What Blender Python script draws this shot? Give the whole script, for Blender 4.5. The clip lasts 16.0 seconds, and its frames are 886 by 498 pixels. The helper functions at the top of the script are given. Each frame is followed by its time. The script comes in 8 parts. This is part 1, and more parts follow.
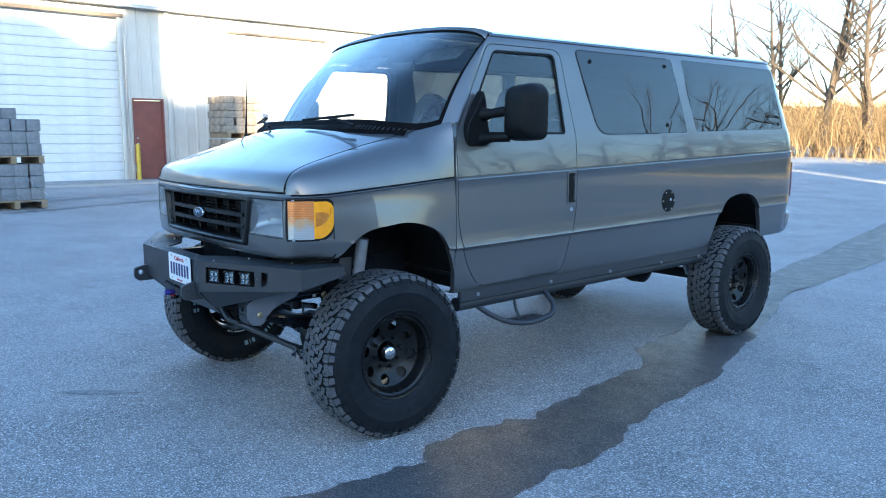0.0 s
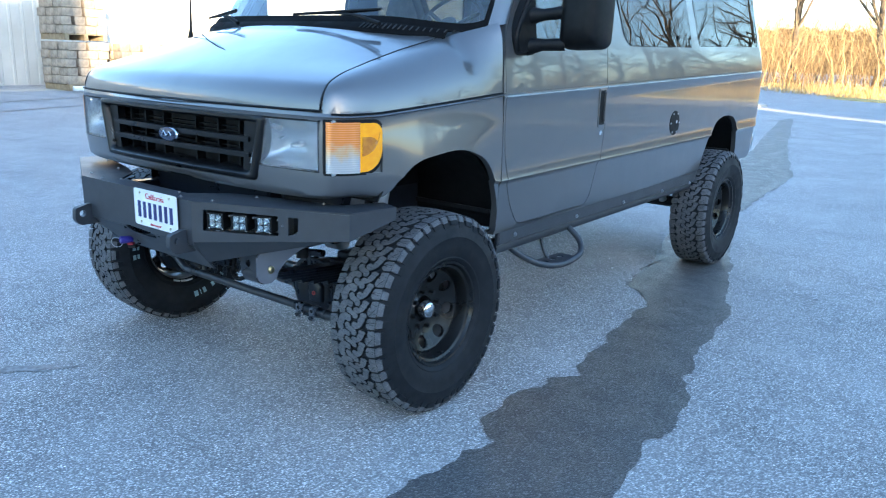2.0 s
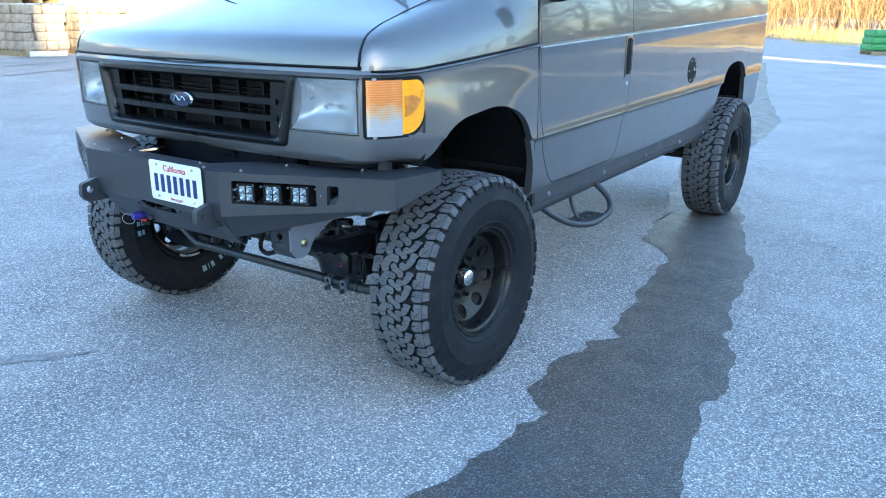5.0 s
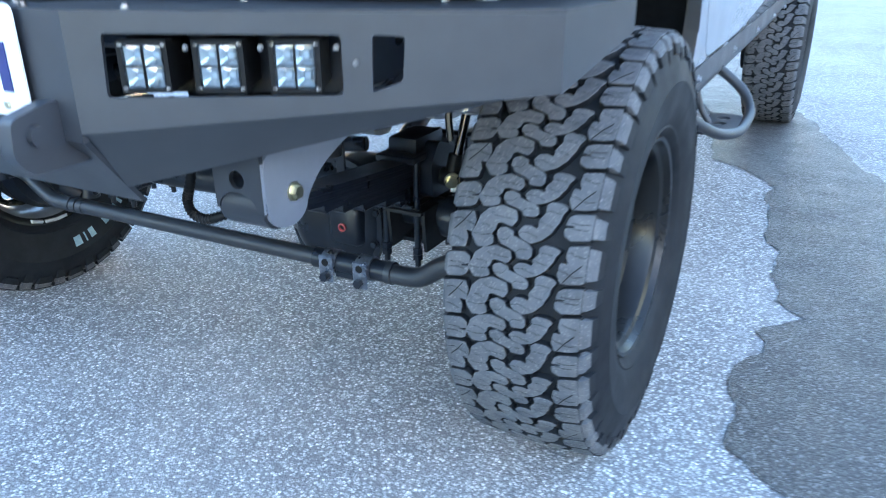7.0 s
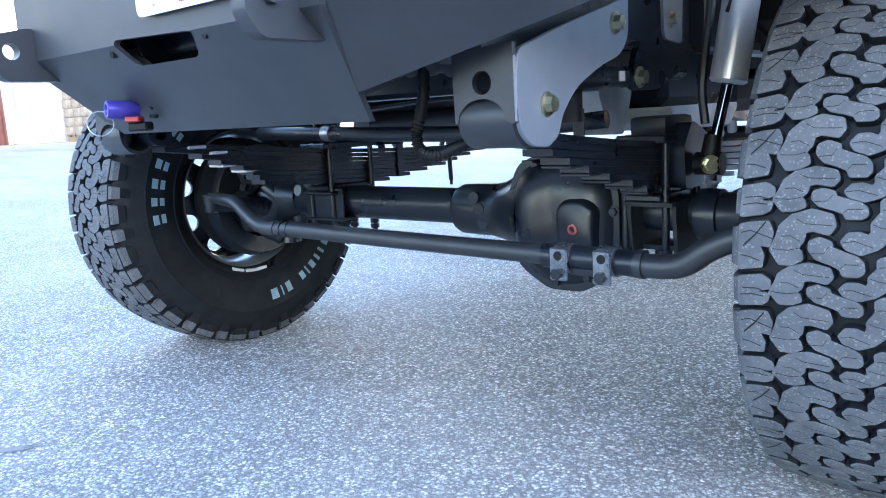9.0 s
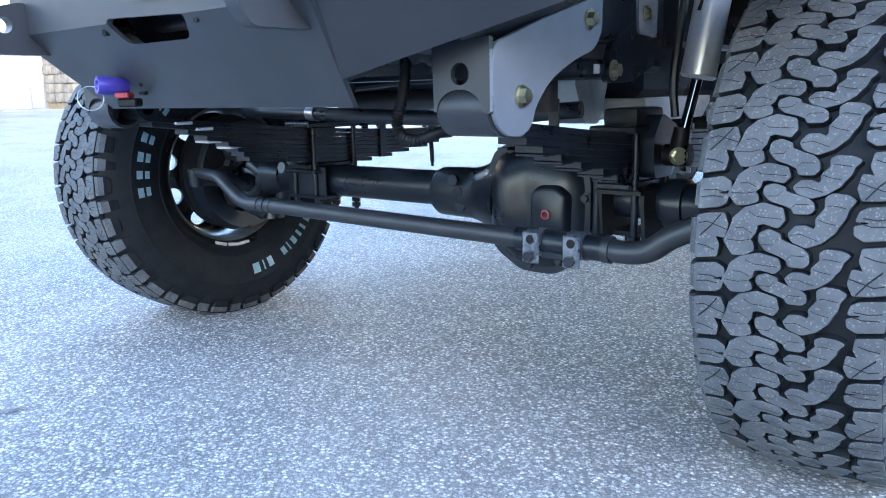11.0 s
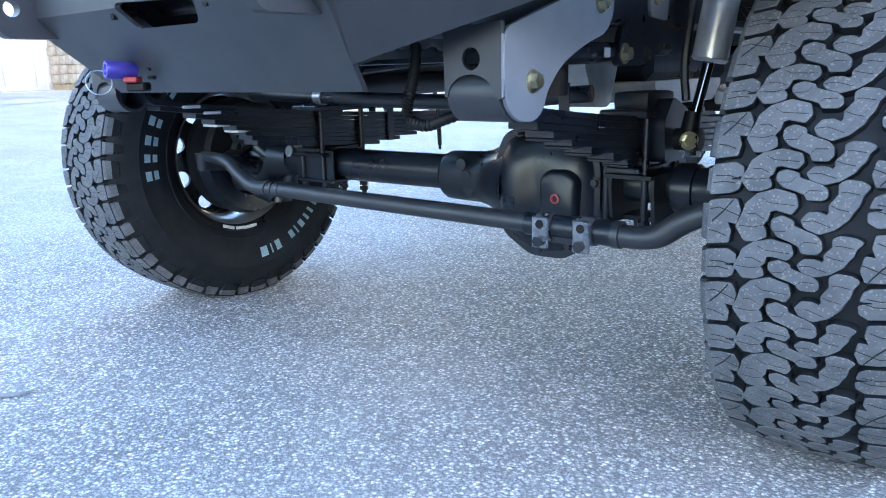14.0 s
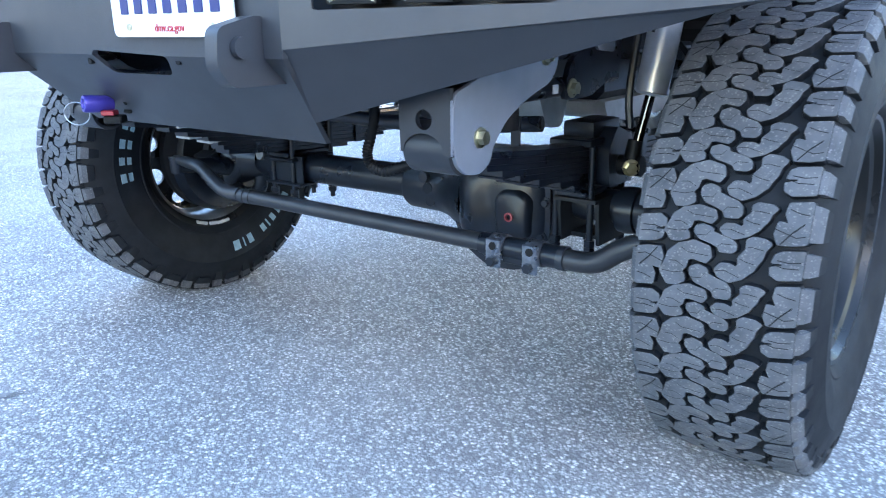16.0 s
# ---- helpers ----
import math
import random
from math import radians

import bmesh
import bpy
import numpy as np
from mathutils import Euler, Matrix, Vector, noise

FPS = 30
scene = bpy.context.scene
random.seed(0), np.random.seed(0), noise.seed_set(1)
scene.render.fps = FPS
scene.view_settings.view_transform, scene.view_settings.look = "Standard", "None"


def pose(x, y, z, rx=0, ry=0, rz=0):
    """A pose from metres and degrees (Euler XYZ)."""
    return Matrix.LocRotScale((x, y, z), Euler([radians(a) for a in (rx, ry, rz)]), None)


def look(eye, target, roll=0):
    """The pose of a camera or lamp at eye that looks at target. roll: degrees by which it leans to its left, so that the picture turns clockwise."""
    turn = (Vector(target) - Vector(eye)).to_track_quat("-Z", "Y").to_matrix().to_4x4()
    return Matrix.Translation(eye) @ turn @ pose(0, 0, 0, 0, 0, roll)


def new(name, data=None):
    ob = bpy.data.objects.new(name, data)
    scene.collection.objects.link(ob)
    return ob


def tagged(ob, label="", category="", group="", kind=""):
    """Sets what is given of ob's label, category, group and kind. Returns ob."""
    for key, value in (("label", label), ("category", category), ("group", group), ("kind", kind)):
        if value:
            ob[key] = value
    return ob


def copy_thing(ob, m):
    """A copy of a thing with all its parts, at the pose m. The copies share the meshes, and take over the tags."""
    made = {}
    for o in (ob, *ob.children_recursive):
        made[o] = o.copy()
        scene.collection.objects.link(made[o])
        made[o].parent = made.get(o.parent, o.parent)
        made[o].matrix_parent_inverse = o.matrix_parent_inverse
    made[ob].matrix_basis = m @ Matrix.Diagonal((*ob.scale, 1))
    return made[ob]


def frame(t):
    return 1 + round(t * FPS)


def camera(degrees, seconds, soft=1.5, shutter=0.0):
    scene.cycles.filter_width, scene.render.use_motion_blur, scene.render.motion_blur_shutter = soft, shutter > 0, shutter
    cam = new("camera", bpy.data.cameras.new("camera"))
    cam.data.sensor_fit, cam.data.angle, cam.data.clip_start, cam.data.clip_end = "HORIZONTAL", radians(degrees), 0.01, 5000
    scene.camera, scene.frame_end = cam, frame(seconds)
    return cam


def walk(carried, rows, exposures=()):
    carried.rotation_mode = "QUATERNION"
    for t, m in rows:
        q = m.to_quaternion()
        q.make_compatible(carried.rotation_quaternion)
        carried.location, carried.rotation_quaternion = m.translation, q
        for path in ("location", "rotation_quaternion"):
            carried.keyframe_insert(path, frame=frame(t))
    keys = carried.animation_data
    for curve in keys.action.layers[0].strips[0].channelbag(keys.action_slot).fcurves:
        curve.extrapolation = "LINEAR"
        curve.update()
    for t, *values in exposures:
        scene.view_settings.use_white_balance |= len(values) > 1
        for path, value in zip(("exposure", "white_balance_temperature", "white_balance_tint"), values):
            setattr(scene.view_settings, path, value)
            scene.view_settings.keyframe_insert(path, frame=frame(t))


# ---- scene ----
cam = camera(60.4, 16.0, 1.0, 0.35)
PATH = [
    (0, (4.201, -2.346, 1.6), (2.681, -1.077, 1.313), 0.1),
    (0.5, (3.889, -2.448, 1.607), (2.422, -1.126, 1.294), -0.5),
    (1, (3.572, -2.478, 1.592), (2.177, -1.087, 1.245), -0.7),
    (1.5, (3.253, -2.392, 1.57), (1.974, -0.911, 1.155), 0.8),
    (2, (2.946, -2.503, 1.55), (1.758, -0.972, 1.055), 1.8),
    (2.5, (2.734, -2.601, 1.571), (1.585, -1.055, 1.033), 0.7),
    (3, (2.679, -2.634, 1.561), (1.543, -1.086, 1.001), 0.3),
    (3.2, (2.674, -2.634, 1.578), (1.537, -1.09, 1.009), 0.2),
    (5.3, (2.537, -2.46, 1.5), (1.457, -0.895, 0.881), 0.3),
    (5.5, (2.4, -2.325, 1.48), (1.357, -0.744, 0.836), 0.8),
    (6, (2.027, -2.052, 1.441), (1.052, -0.45, 0.744), 0.7),
    (6.5, (1.616, -1.767, 1.326), (0.762, -0.142, 0.532), -0.5),
    (7, (1.323, -1.501, 1.061), (0.458, 0.132, 0.295), -0.5),
    (7.5, (1.187, -1.421, 0.792), (0.225, 0.26, 0.291), -1.2),
    (8, (1.155, -1.433, 0.693), (0.058, 0.192, 0.3), -2.3),
    (8.5, (1.101, -1.448, 0.667), (-0.147, 0.069, 0.293), -3.3),
    (9, (1.107, -1.45, 0.668), (-0.168, 0.05, 0.317), -3.2),
    (9.2, (1.118, -1.455, 0.675), (-0.143, 0.06, 0.333), -2.9),
    (11.3, (1.152, -1.49, 0.682), (-0.086, 0.02, 0.25), -1.1),
    (11.5, (1.149, -1.484, 0.678), (-0.093, 0.016, 0.224), -0.9),
    (12, (1.148, -1.481, 0.677), (-0.089, 0.016, 0.199), -1.1),
    (12.5, (1.159, -1.491, 0.694), (-0.073, 0.014, 0.228), -1.6),
    (13, (1.176, -1.5, 0.698), (-0.044, 0.018, 0.241), -1.4),
    (13.5, (1.168, -1.497, 0.696), (-0.051, 0.021, 0.237), -1.5),
    (14, (1.144, -1.492, 0.688), (-0.094, 0.012, 0.234), -1.4),
    (14.5, (1.13, -1.492, 0.635), (-0.128, 0.0, 0.197), -0.3),
    (15, (1.125, -1.501, 0.618), (-0.141, -0.017, 0.178), 0.1),
    (15.5, (1.161, -1.506, 0.713), (-0.068, 0.007, 0.267), -0.6),
    (16, (1.222, -1.535, 0.844), (0.053, -0.015, 0.274), -0.8),
]
EXPOSURES = [(0, 2.72, 5900, 10), (1.5, 3.05, 6150, 10), (3, 3.38, 6400, 10), (5.5, 3.52, 6500, 10), (7, 4.15, 6850, 15), (8, 4.30, 6950, 18), (9, 4.34, 6950, 20), (11.5, 4.22, 6950, 19), (16, 4.20, 6850, 19)]
walk(cam, [(t, look(eye, target, roll)) for t, eye, target, roll in PATH], EXPOSURES)

# world, sun, exposure
world = bpy.data.worlds.new("sky")
scene.world = world
world.use_nodes = True
wn, wl = world.node_tree.nodes, world.node_tree.links
wn.clear()
sky = wn.new("ShaderNodeTexSky")
sky.sky_type, sky.sun_disc = "NISHITA", False
SUN_DIR = Vector((0.86, -0.5, math.tan(radians(8.0)))).normalized()
sky.sun_elevation = radians(8.0)
sky.sun_rotation = math.atan2(SUN_DIR.x, SUN_DIR.y)
sky.air_density, sky.dust_density, sky.ozone_density = 1.0, 0.6, 2.5
bg, wo = wn.new("ShaderNodeBackground"), wn.new("ShaderNodeOutputWorld")
bg.inputs["Strength"].default_value = 0.15
wl.new(sky.outputs[0], bg.inputs[0])
wl.new(bg.outputs[0], wo.inputs[0])
sun = new("sun", bpy.data.lights.new("sun", "SUN"))
sun.data.energy, sun.data.angle, sun.data.color = 4.0, radians(0.6), (1.0, 0.80, 0.52)
sun.matrix_world = look(SUN_DIR * 60, (0, 0, 0))

# ---- materials ----
def material(name, base=(0.5, 0.5, 0.5), rough=0.5, metal=0.0, coat=0.0, spec=0.5):
    m = bpy.data.materials.new(name)
    m.use_nodes = True
    b = m.node_tree.nodes["Principled BSDF"]
    b.inputs["Base Color"].default_value = (*base, 1)
    b.inputs["Roughness"].default_value = rough
    b.inputs["Metallic"].default_value = metal
    b.inputs["Coat Weight"].default_value = coat
    b.inputs["Coat Roughness"].default_value = 0.04
    b.inputs["Specular IOR Level"].default_value = spec
    return m


class Nodes:
    """Short hand for building a node tree on a material."""

    def __init__(self, m):
        self.t = m.node_tree
        self.b = self.t.nodes["Principled BSDF"]
        self.co = self.t.nodes.new("ShaderNodeTexCoord").outputs["Object"]

    def link(self, a, b):
        self.t.links.new(a, b)

    def noise(self, scale, detail=4.0, rough=0.6, vec=None):
        n = self.t.nodes.new("ShaderNodeTexNoise")
        n.inputs["Scale"].default_value, n.inputs["Detail"].default_value = scale, detail
        n.inputs["Roughness"].default_value = rough
        self.link(vec or self.co, n.inputs["Vector"])
        return n.outputs["Fac"]

    def voronoi(self, scale, out="Distance", feature="F1", vec=None):
        n = self.t.nodes.new("ShaderNodeTexVoronoi")
        n.feature = feature
        n.inputs["Scale"].default_value = scale
        self.link(vec or self.co, n.inputs["Vector"])
        return n.outputs[out]

    def stretch(self, x, y, z):
        n = self.t.nodes.new("ShaderNodeMapping")
        n.inputs["Scale"].default_value = (x, y, z)
        self.link(self.co, n.inputs["Vector"])
        return n.outputs[0]

    def ramp(self, fac, *stops):
        n = self.t.nodes.new("ShaderNodeValToRGB")
        e = n.color_ramp.elements
        while len(e) < len(stops):
            e.new(0.5)
        for el, (p, c) in zip(e, stops):
            el.position = p
            el.color = (*c, 1) if isinstance(c, tuple) else (c, c, c, 1)
        self.link(fac, n.inputs[0])
        return n.outputs[0]

    def mix(self, fac, a, b, mode="MIX"):
        n = self.t.nodes.new("ShaderNodeMix")
        n.data_type, n.blend_type = "RGBA", mode
        for i, v in ((0, fac), (6, a), (7, b)):
            s = n.inputs[i]
            if isinstance(v, (int, float)):
                s.default_value = (v, v, v, 1) if i else v
            elif isinstance(v, tuple):
                s.default_value = (*v, 1)
            else:
                self.link(v, s)
        return n.outputs[2]

    def bump(self, height, strength=0.3, distance=0.002):
        n = self.t.nodes.new("ShaderNodeBump")
        n.inputs["Strength"].default_value, n.inputs["Distance"].default_value = strength, distance
        self.link(height, n.inputs["Height"])
        self.link(n.outputs[0], self.b.inputs["Normal"])

    def set(self, name, out):
        self.link(out, self.b.inputs[name])


def grained(name, lo, hi, rough=(0.4, 0.6), scale=40.0, metal=0.0, bump=0.15, fine=400.0, coat=0.0, depth=0.001, spec=0.5):
    """A surface with two scales of variation and a fine relief."""
    m = material(name, hi, rough[0], metal, coat, spec)
    n = Nodes(m)
    big = n.noise(scale, 5)
    n.set("Base Color", n.ramp(big, (0.3, lo), (0.7, hi)))
    n.set("Roughness", n.ramp(n.noise(scale * 0.37, 3), (0.3, rough[0]), (0.7, rough[1])))
    if bump:
        n.bump(n.noise(fine, 3), bump, depth)
    return m


def paint_material():
    m = material("silver_grey_paint", (0.16, 0.160, 0.163), 0.34, 0.7, 1.0)
    n = Nodes(m)
    dust = n.noise(2.2, 3)
    c = n.mix(n.ramp(dust, (0.35, 0.0), (0.8, 0.12)), (0.132, 0.132, 0.135), (0.185, 0.182, 0.178))
    n.set("Base Color", c)
    n.set("Roughness", n.ramp(n.noise(6.0, 5), (0.3, 0.31), (0.75, 0.39)))
    m.node_tree.nodes["Principled BSDF"].inputs["Coat Roughness"].default_value = 0.03
    return m


def asphalt_material(name, wet=False):
    """Worn chip seal: pale and dark chips of two sizes in a dark binder."""
    m = material(name, (0.2, 0.2, 0.2), 0.85)
    n = Nodes(m)

    def split(out):
        sep = n.t.nodes.new("ShaderNodeSeparateColor")
        n.link(out, sep.inputs[0])
        return sep.outputs

    k = 0.27 if wet else 1.36

    def g(v, w=1.0):
        return (v * k, v * k * (1.0 + 0.01 * w), v * k * (1.0 + 0.03 * w))

    chip, dist = split(n.voronoi(118.0, "Color")), n.voronoi(118.0, "Distance")
    fine, fdist = split(n.voronoi(270.0, "Color")), n.voronoi(270.0, "Distance")
    stone = n.ramp(chip[0], (0.0, g(0.10)), (0.40, g(0.22)), (0.70, g(0.40, 0)), (0.86, g(0.66, 0)), (0.97, g(0.95, 0)))
    grit = n.ramp(fine[1], (0.0, g(0.10)), (0.55, g(0.28)), (0.82, g(0.52, 0)), (0.95, g(0.90, 0)))
    c = n.mix(0.45, stone, grit)
    c = n.mix(n.ramp(dist, (0.36, 0.0), (0.66, 0.80)), c, g(0.07))
    c = n.mix(n.ramp(fdist, (0.42, 0.0), (0.75, 0.55)), c, g(0.06))
    patch = n.noise(24.0, 4, 0.62)
    c = n.mix(n.ramp(patch, (0.52, 0.0), (0.74, 0.42)), c, g(0.13))
    big, mid = n.noise(0.9, 6, 0.62), n.noise(5.5, 5, 0.6)
    c = n.mix(n.ramp(big, (0.35, 0.0), (0.72, 0.30)), c, g(0.42, 0))
    c = n.mix(n.ramp(mid, (0.55, 0.0), (0.8, 0.34)), c, g(0.15))
    if wet:
        c = n.mix(n.ramp(chip[2], (0.90, 0.0), (0.98, 0.7)), c, (0.26, 0.26, 0.27))
        c = n.mix(n.ramp(fine[0], (0.92, 0.0), (0.99, 0.6)), c, (0.30, 0.30, 0.31))
    n.set("Base Color", c)
    n.set("Roughness", n.ramp(mid, (0.3, 0.36 if wet else 0.70), (0.7, 0.56 if wet else 0.9)))
    n.b.inputs["Specular IOR Level"].default_value = 0.38 if wet else 0.35
    n.bump(n.mix(0.4, n.ramp(dist, (0.0, 1.0), (0.7, 0.0)), n.ramp(fdist, (0.0, 1.0), (0.7, 0.0))), 0.9 if wet else 1.0, 0.004)
    return m


PAINT = paint_material()
ASPHALT = asphalt_material("asphalt")
WET = asphalt_material("wet_asphalt", True)
MATTE = grained("matte_black_trim", (0.003, 0.0032, 0.0036), (0.006, 0.0063, 0.007), (0.7, 0.85), 30.0, 0.0, 0.2, 700.0, spec=0.07)
SATIN = grained("satin_black_powdercoat", (0.022, 0.025, 0.031), (0.030, 0.034, 0.041), (0.40, 0.52), 12.0, 0.0, 0.25, 900.0, 0.0, 0.0006)
BLACK = grained("black_chassis_paint", (0.004, 0.0062, 0.0105), (0.008, 0.0115, 0.018), (0.24, 0.42), 25.0, 0.0, 0.2, 200.0, spec=0.4)
DUSTY = grained("dusty_black_steel", (0.005, 0.0058, 0.0070), (0.014, 0.015, 0.017), (0.5, 0.75), 18.0, 0.0, 0.3, 160.0, spec=0.3)
PLASTIC = grained("black_plastic", (0.003, 0.0032, 0.0036), (0.007, 0.0073, 0.008), (0.45, 0.6), 30.0, 0.0, 0.2, 700.0, spec=0.18)
RUBBER = grained("tyre_rubber", (0.0042, 0.0054, 0.0076), (0.0092, 0.0114, 0.0150), (0.55, 0.75), 22.0, 0.0, 0.3, 260.0, spec=0.25)


def tread_material():
    m = material("dusty_tread_rubber", (0.05, 0.05, 0.05), 0.75, spec=0.25)
    n = Nodes(m)
    c = n.ramp(n.noise(18.0, 5), (0.3, (0.060, 0.064, 0.071)), (0.7, (0.108, 0.113, 0.122)))
    sep = n.t.nodes.new("ShaderNodeSeparateColor")
    n.link(n.voronoi(420.0, "Color"), sep.inputs[0])
    c = n.mix(n.ramp(sep.outputs[0], (0.88, 0.0), (0.97, 0.55)), c, (0.20, 0.20, 0.20))
    n.set("Base Color", c)
    n.set("Roughness", n.ramp(n.noise(40.0, 3), (0.3, 0.6), (0.7, 0.85)))
    n.bump(n.noise(700.0, 3), 0.4, 0.001)
    return m


TREAD = tread_material()
CAST = grained("grey_casting", (0.10, 0.11, 0.12), (0.17, 0.18, 0.19), (0.45, 0.6), 30.0, 0.3, 0.3, 200.0)
CLAMP = grained("dark_bare_steel", (0.10, 0.11, 0.13), (0.24, 0.26, 0.29), (0.22, 0.38), 60.0, 0.8, 0.2, 200.0)
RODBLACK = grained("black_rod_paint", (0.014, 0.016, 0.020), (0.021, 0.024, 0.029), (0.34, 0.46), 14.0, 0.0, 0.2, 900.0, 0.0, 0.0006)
# satin black raised to grey: skylight on the hanger plates put into the colour
HANGER = grained("skylit_satin_plate", (0.118, 0.133, 0.160), (0.155, 0.172, 0.204), (0.4, 0.5), 10.0, 0.0, 0.2, 900.0, 0.0, 0.0006)
RIM = grained("matte_black_rim", (0.006, 0.0065, 0.007), (0.011, 0.0115, 0.012), (0.24, 0.34), 20.0, 0.0, 0.05, spec=0.32)
BARREL = grained("dull_silver_barrel", (0.24, 0.25, 0.265), (0.36, 0.37, 0.385), (0.30, 0.42), 20.0, 0.7, 0.05)
CHROME = material("chrome", (0.75, 0.75, 0.76), 0.12, 1.0)
STEEL = grained("brushed_steel", (0.35, 0.36, 0.38), (0.5, 0.51, 0.53), (0.25, 0.4), 60.0, 1.0, 0.05)
SHOCKGREY = grained("silver_shock_body", (0.42, 0.45, 0.49), (0.54, 0.57, 0.61), (0.26, 0.36), 20.0, 0.45, 0.05)
ZINC = grained("yellow_zinc", (0.46, 0.42, 0.28), (0.62, 0.58, 0.44), (0.25, 0.4), 80.0, 1.0, 0.05)
WHITE = grained("white_ink", (0.15, 0.27, 0.32), (0.28, 0.40, 0.44), (0.6, 0.75), 60.0, 0.0, 0.1)

# ---- mesh helpers ----
def part(name, bm, mat, parent=None, label="", smooth=35, loc=None):
    """Links a bmesh as ONE mesh object under a thing or a part."""
    me = bpy.data.meshes.new(name)
    bm.normal_update()
    bm.to_mesh(me)
    bm.free()
    return mesh_part(name, me, mat, parent, label, smooth)


def mesh_part(name, me, mat, parent=None, label="", smooth=35):
    for mt in (mat if isinstance(mat, (list, tuple)) else [mat]):
        me.materials.append(mt)
    if smooth:
        me.polygons.foreach_set("use_smooth", [True] * len(me.polygons))
        me.set_sharp_from_angle(angle=radians(smooth))
    ob = new(name, me)
    if parent is not None:
        ob.parent = parent
    if label:
        ob["label"] = label
    return ob


def thing(name, label, category, m=None, group="", kind=""):
    ob = new(name)
    ob.empty_display_size = 0.1
    if m is not None:
        ob.matrix_basis = m
    return tagged(ob, label, category, group, kind)


def box(bm, c, s, m=None, bevel=0.0, seg=1):
    r = bmesh.ops.create_cube(bm, size=1.0)["verts"]
    mm = Matrix.Translation(c) @ (m or Matrix()) @ Matrix.Diagonal((*s, 1))
    bmesh.ops.transform(bm, matrix=mm, verts=r)
    if bevel:
        es = list({e for v in r for e in v.link_edges})
        bmesh.ops.bevel(bm, geom=es, offset=bevel, segments=seg, affect="EDGES", profile=0.7)
    return bm


def frame_of(a, b, up=(0, 0, 1)):
    z = (Vector(b) - Vector(a)).normalized()
    u = Vector(up)
    if abs(z.dot(u)) > 0.97:
        u = Vector((0, 1, 0))
    x = u.cross(z).normalized()
    y = z.cross(x)
    return Matrix((x, y, z)).transposed()


def cyl(bm, a, b, r, r2=None, n=20, caps=True):
    """A round bar or cone from a to b."""
    r2 = r if r2 is None else r2
    f = frame_of(a, b)
    ra = [bm.verts.new(Vector(a) + f @ Vector((r * math.cos(i * 2 * math.pi / n), r * math.sin(i * 2 * math.pi / n), 0))) for i in range(n)]
    rb = [bm.verts.new(Vector(b) + f @ Vector((r2 * math.cos(i * 2 * math.pi / n), r2 * math.sin(i * 2 * math.pi / n), 0))) for i in range(n)]
    for i in range(n):
        j = (i + 1) % n
        bm.faces.new((ra[i], ra[j], rb[j], rb[i]))
    if caps:
        bm.faces.new(ra[::-1])
        bm.faces.new(rb)
    return bm


def smooth_path(pts, k=6):
    """Catmull-Rom through the points."""
    p = [Vector(q) for q in pts]
    p = [p[0] * 2 - p[1]] + p + [p[-1] * 2 - p[-2]]
    out = []
    for i in range(1, len(p) - 2):
        for j in range(k):
            t = j / k
            a, b, c, d = p[i - 1:i + 3]
            out.append(0.5 * ((2 * b) + (c - a) * t + (2 * a - 5 * b + 4 * c - d) * t * t + (3 * b - a - 3 * c + d) * t ** 3))
    out.append(p[-2])
    return out


def tube(bm, pts, r, n=12, k=6, caps=True):
    """A round bar along a smooth path; r may be a list, one radius a given point."""
    rs = None
    if isinstance(r, (list, tuple)):
        rs = r
    path = smooth_path(pts, k) if k else [Vector(q) for q in pts]
    rings, prev = [], None
    for i, p in enumerate(path):
        d = (path[min(i + 1, len(path) - 1)] - path[max(i - 1, 0)]).normalized()
        if prev is None:
            u = Vector((0, 0, 1)) if abs(d.z) < 0.95 else Vector((0, 1, 0))
            x = u.cross(d).normalized()
        else:
            x = (prev - d * prev.dot(d)).normalized()
        prev = x
        y = d.cross(x)
        if rs:
            f = i / (len(path) - 1) * (len(rs) - 1)
            a = min(int(f), len(rs) - 2)
            rr = rs[a] + (rs[a + 1] - rs[a]) * (f - a)
        else:
            rr = r
        rings.append([bm.verts.new(p + (x * math.cos(q) + y * math.sin(q)) * rr) for q in (2 * math.pi * j / n for j in range(n))])
    for a, b in zip(rings, rings[1:]):
        for j in range(n):
            bm.faces.new((a[j], a[(j + 1) % n], b[(j + 1) % n], b[j]))
    if caps:
        bm.faces.new(rings[0][::-1])
        bm.faces.new(rings[-1])
    return bm


def lathe(bm, prof, n=48, axis="X", c=(0, 0, 0), close=False):
    """Turns a profile of (along, radius) round an axis."""
    rows = []
    for a, r in prof:
        ring = []
        for i in range(n):
            q = 2 * math.pi * i / n
            v = {"X": (a, r * math.cos(q), r * math.sin(q)), "Y": (r * math.sin(q), a, r * math.cos(q)), "Z": (r * math.cos(q), r * math.sin(q), a)}[axis]
            ring.append(bm.verts.new(Vector(c) + Vector(v)))
        rows.append(ring)
    pairs = list(zip(rows, rows[1:])) + ([(rows[-1], rows[0])] if close else [])
    for a, b in pairs:
        for i in range(n):
            bm.faces.new((a[i], a[(i + 1) % n], b[(i + 1) % n], b[i]))
    return rows


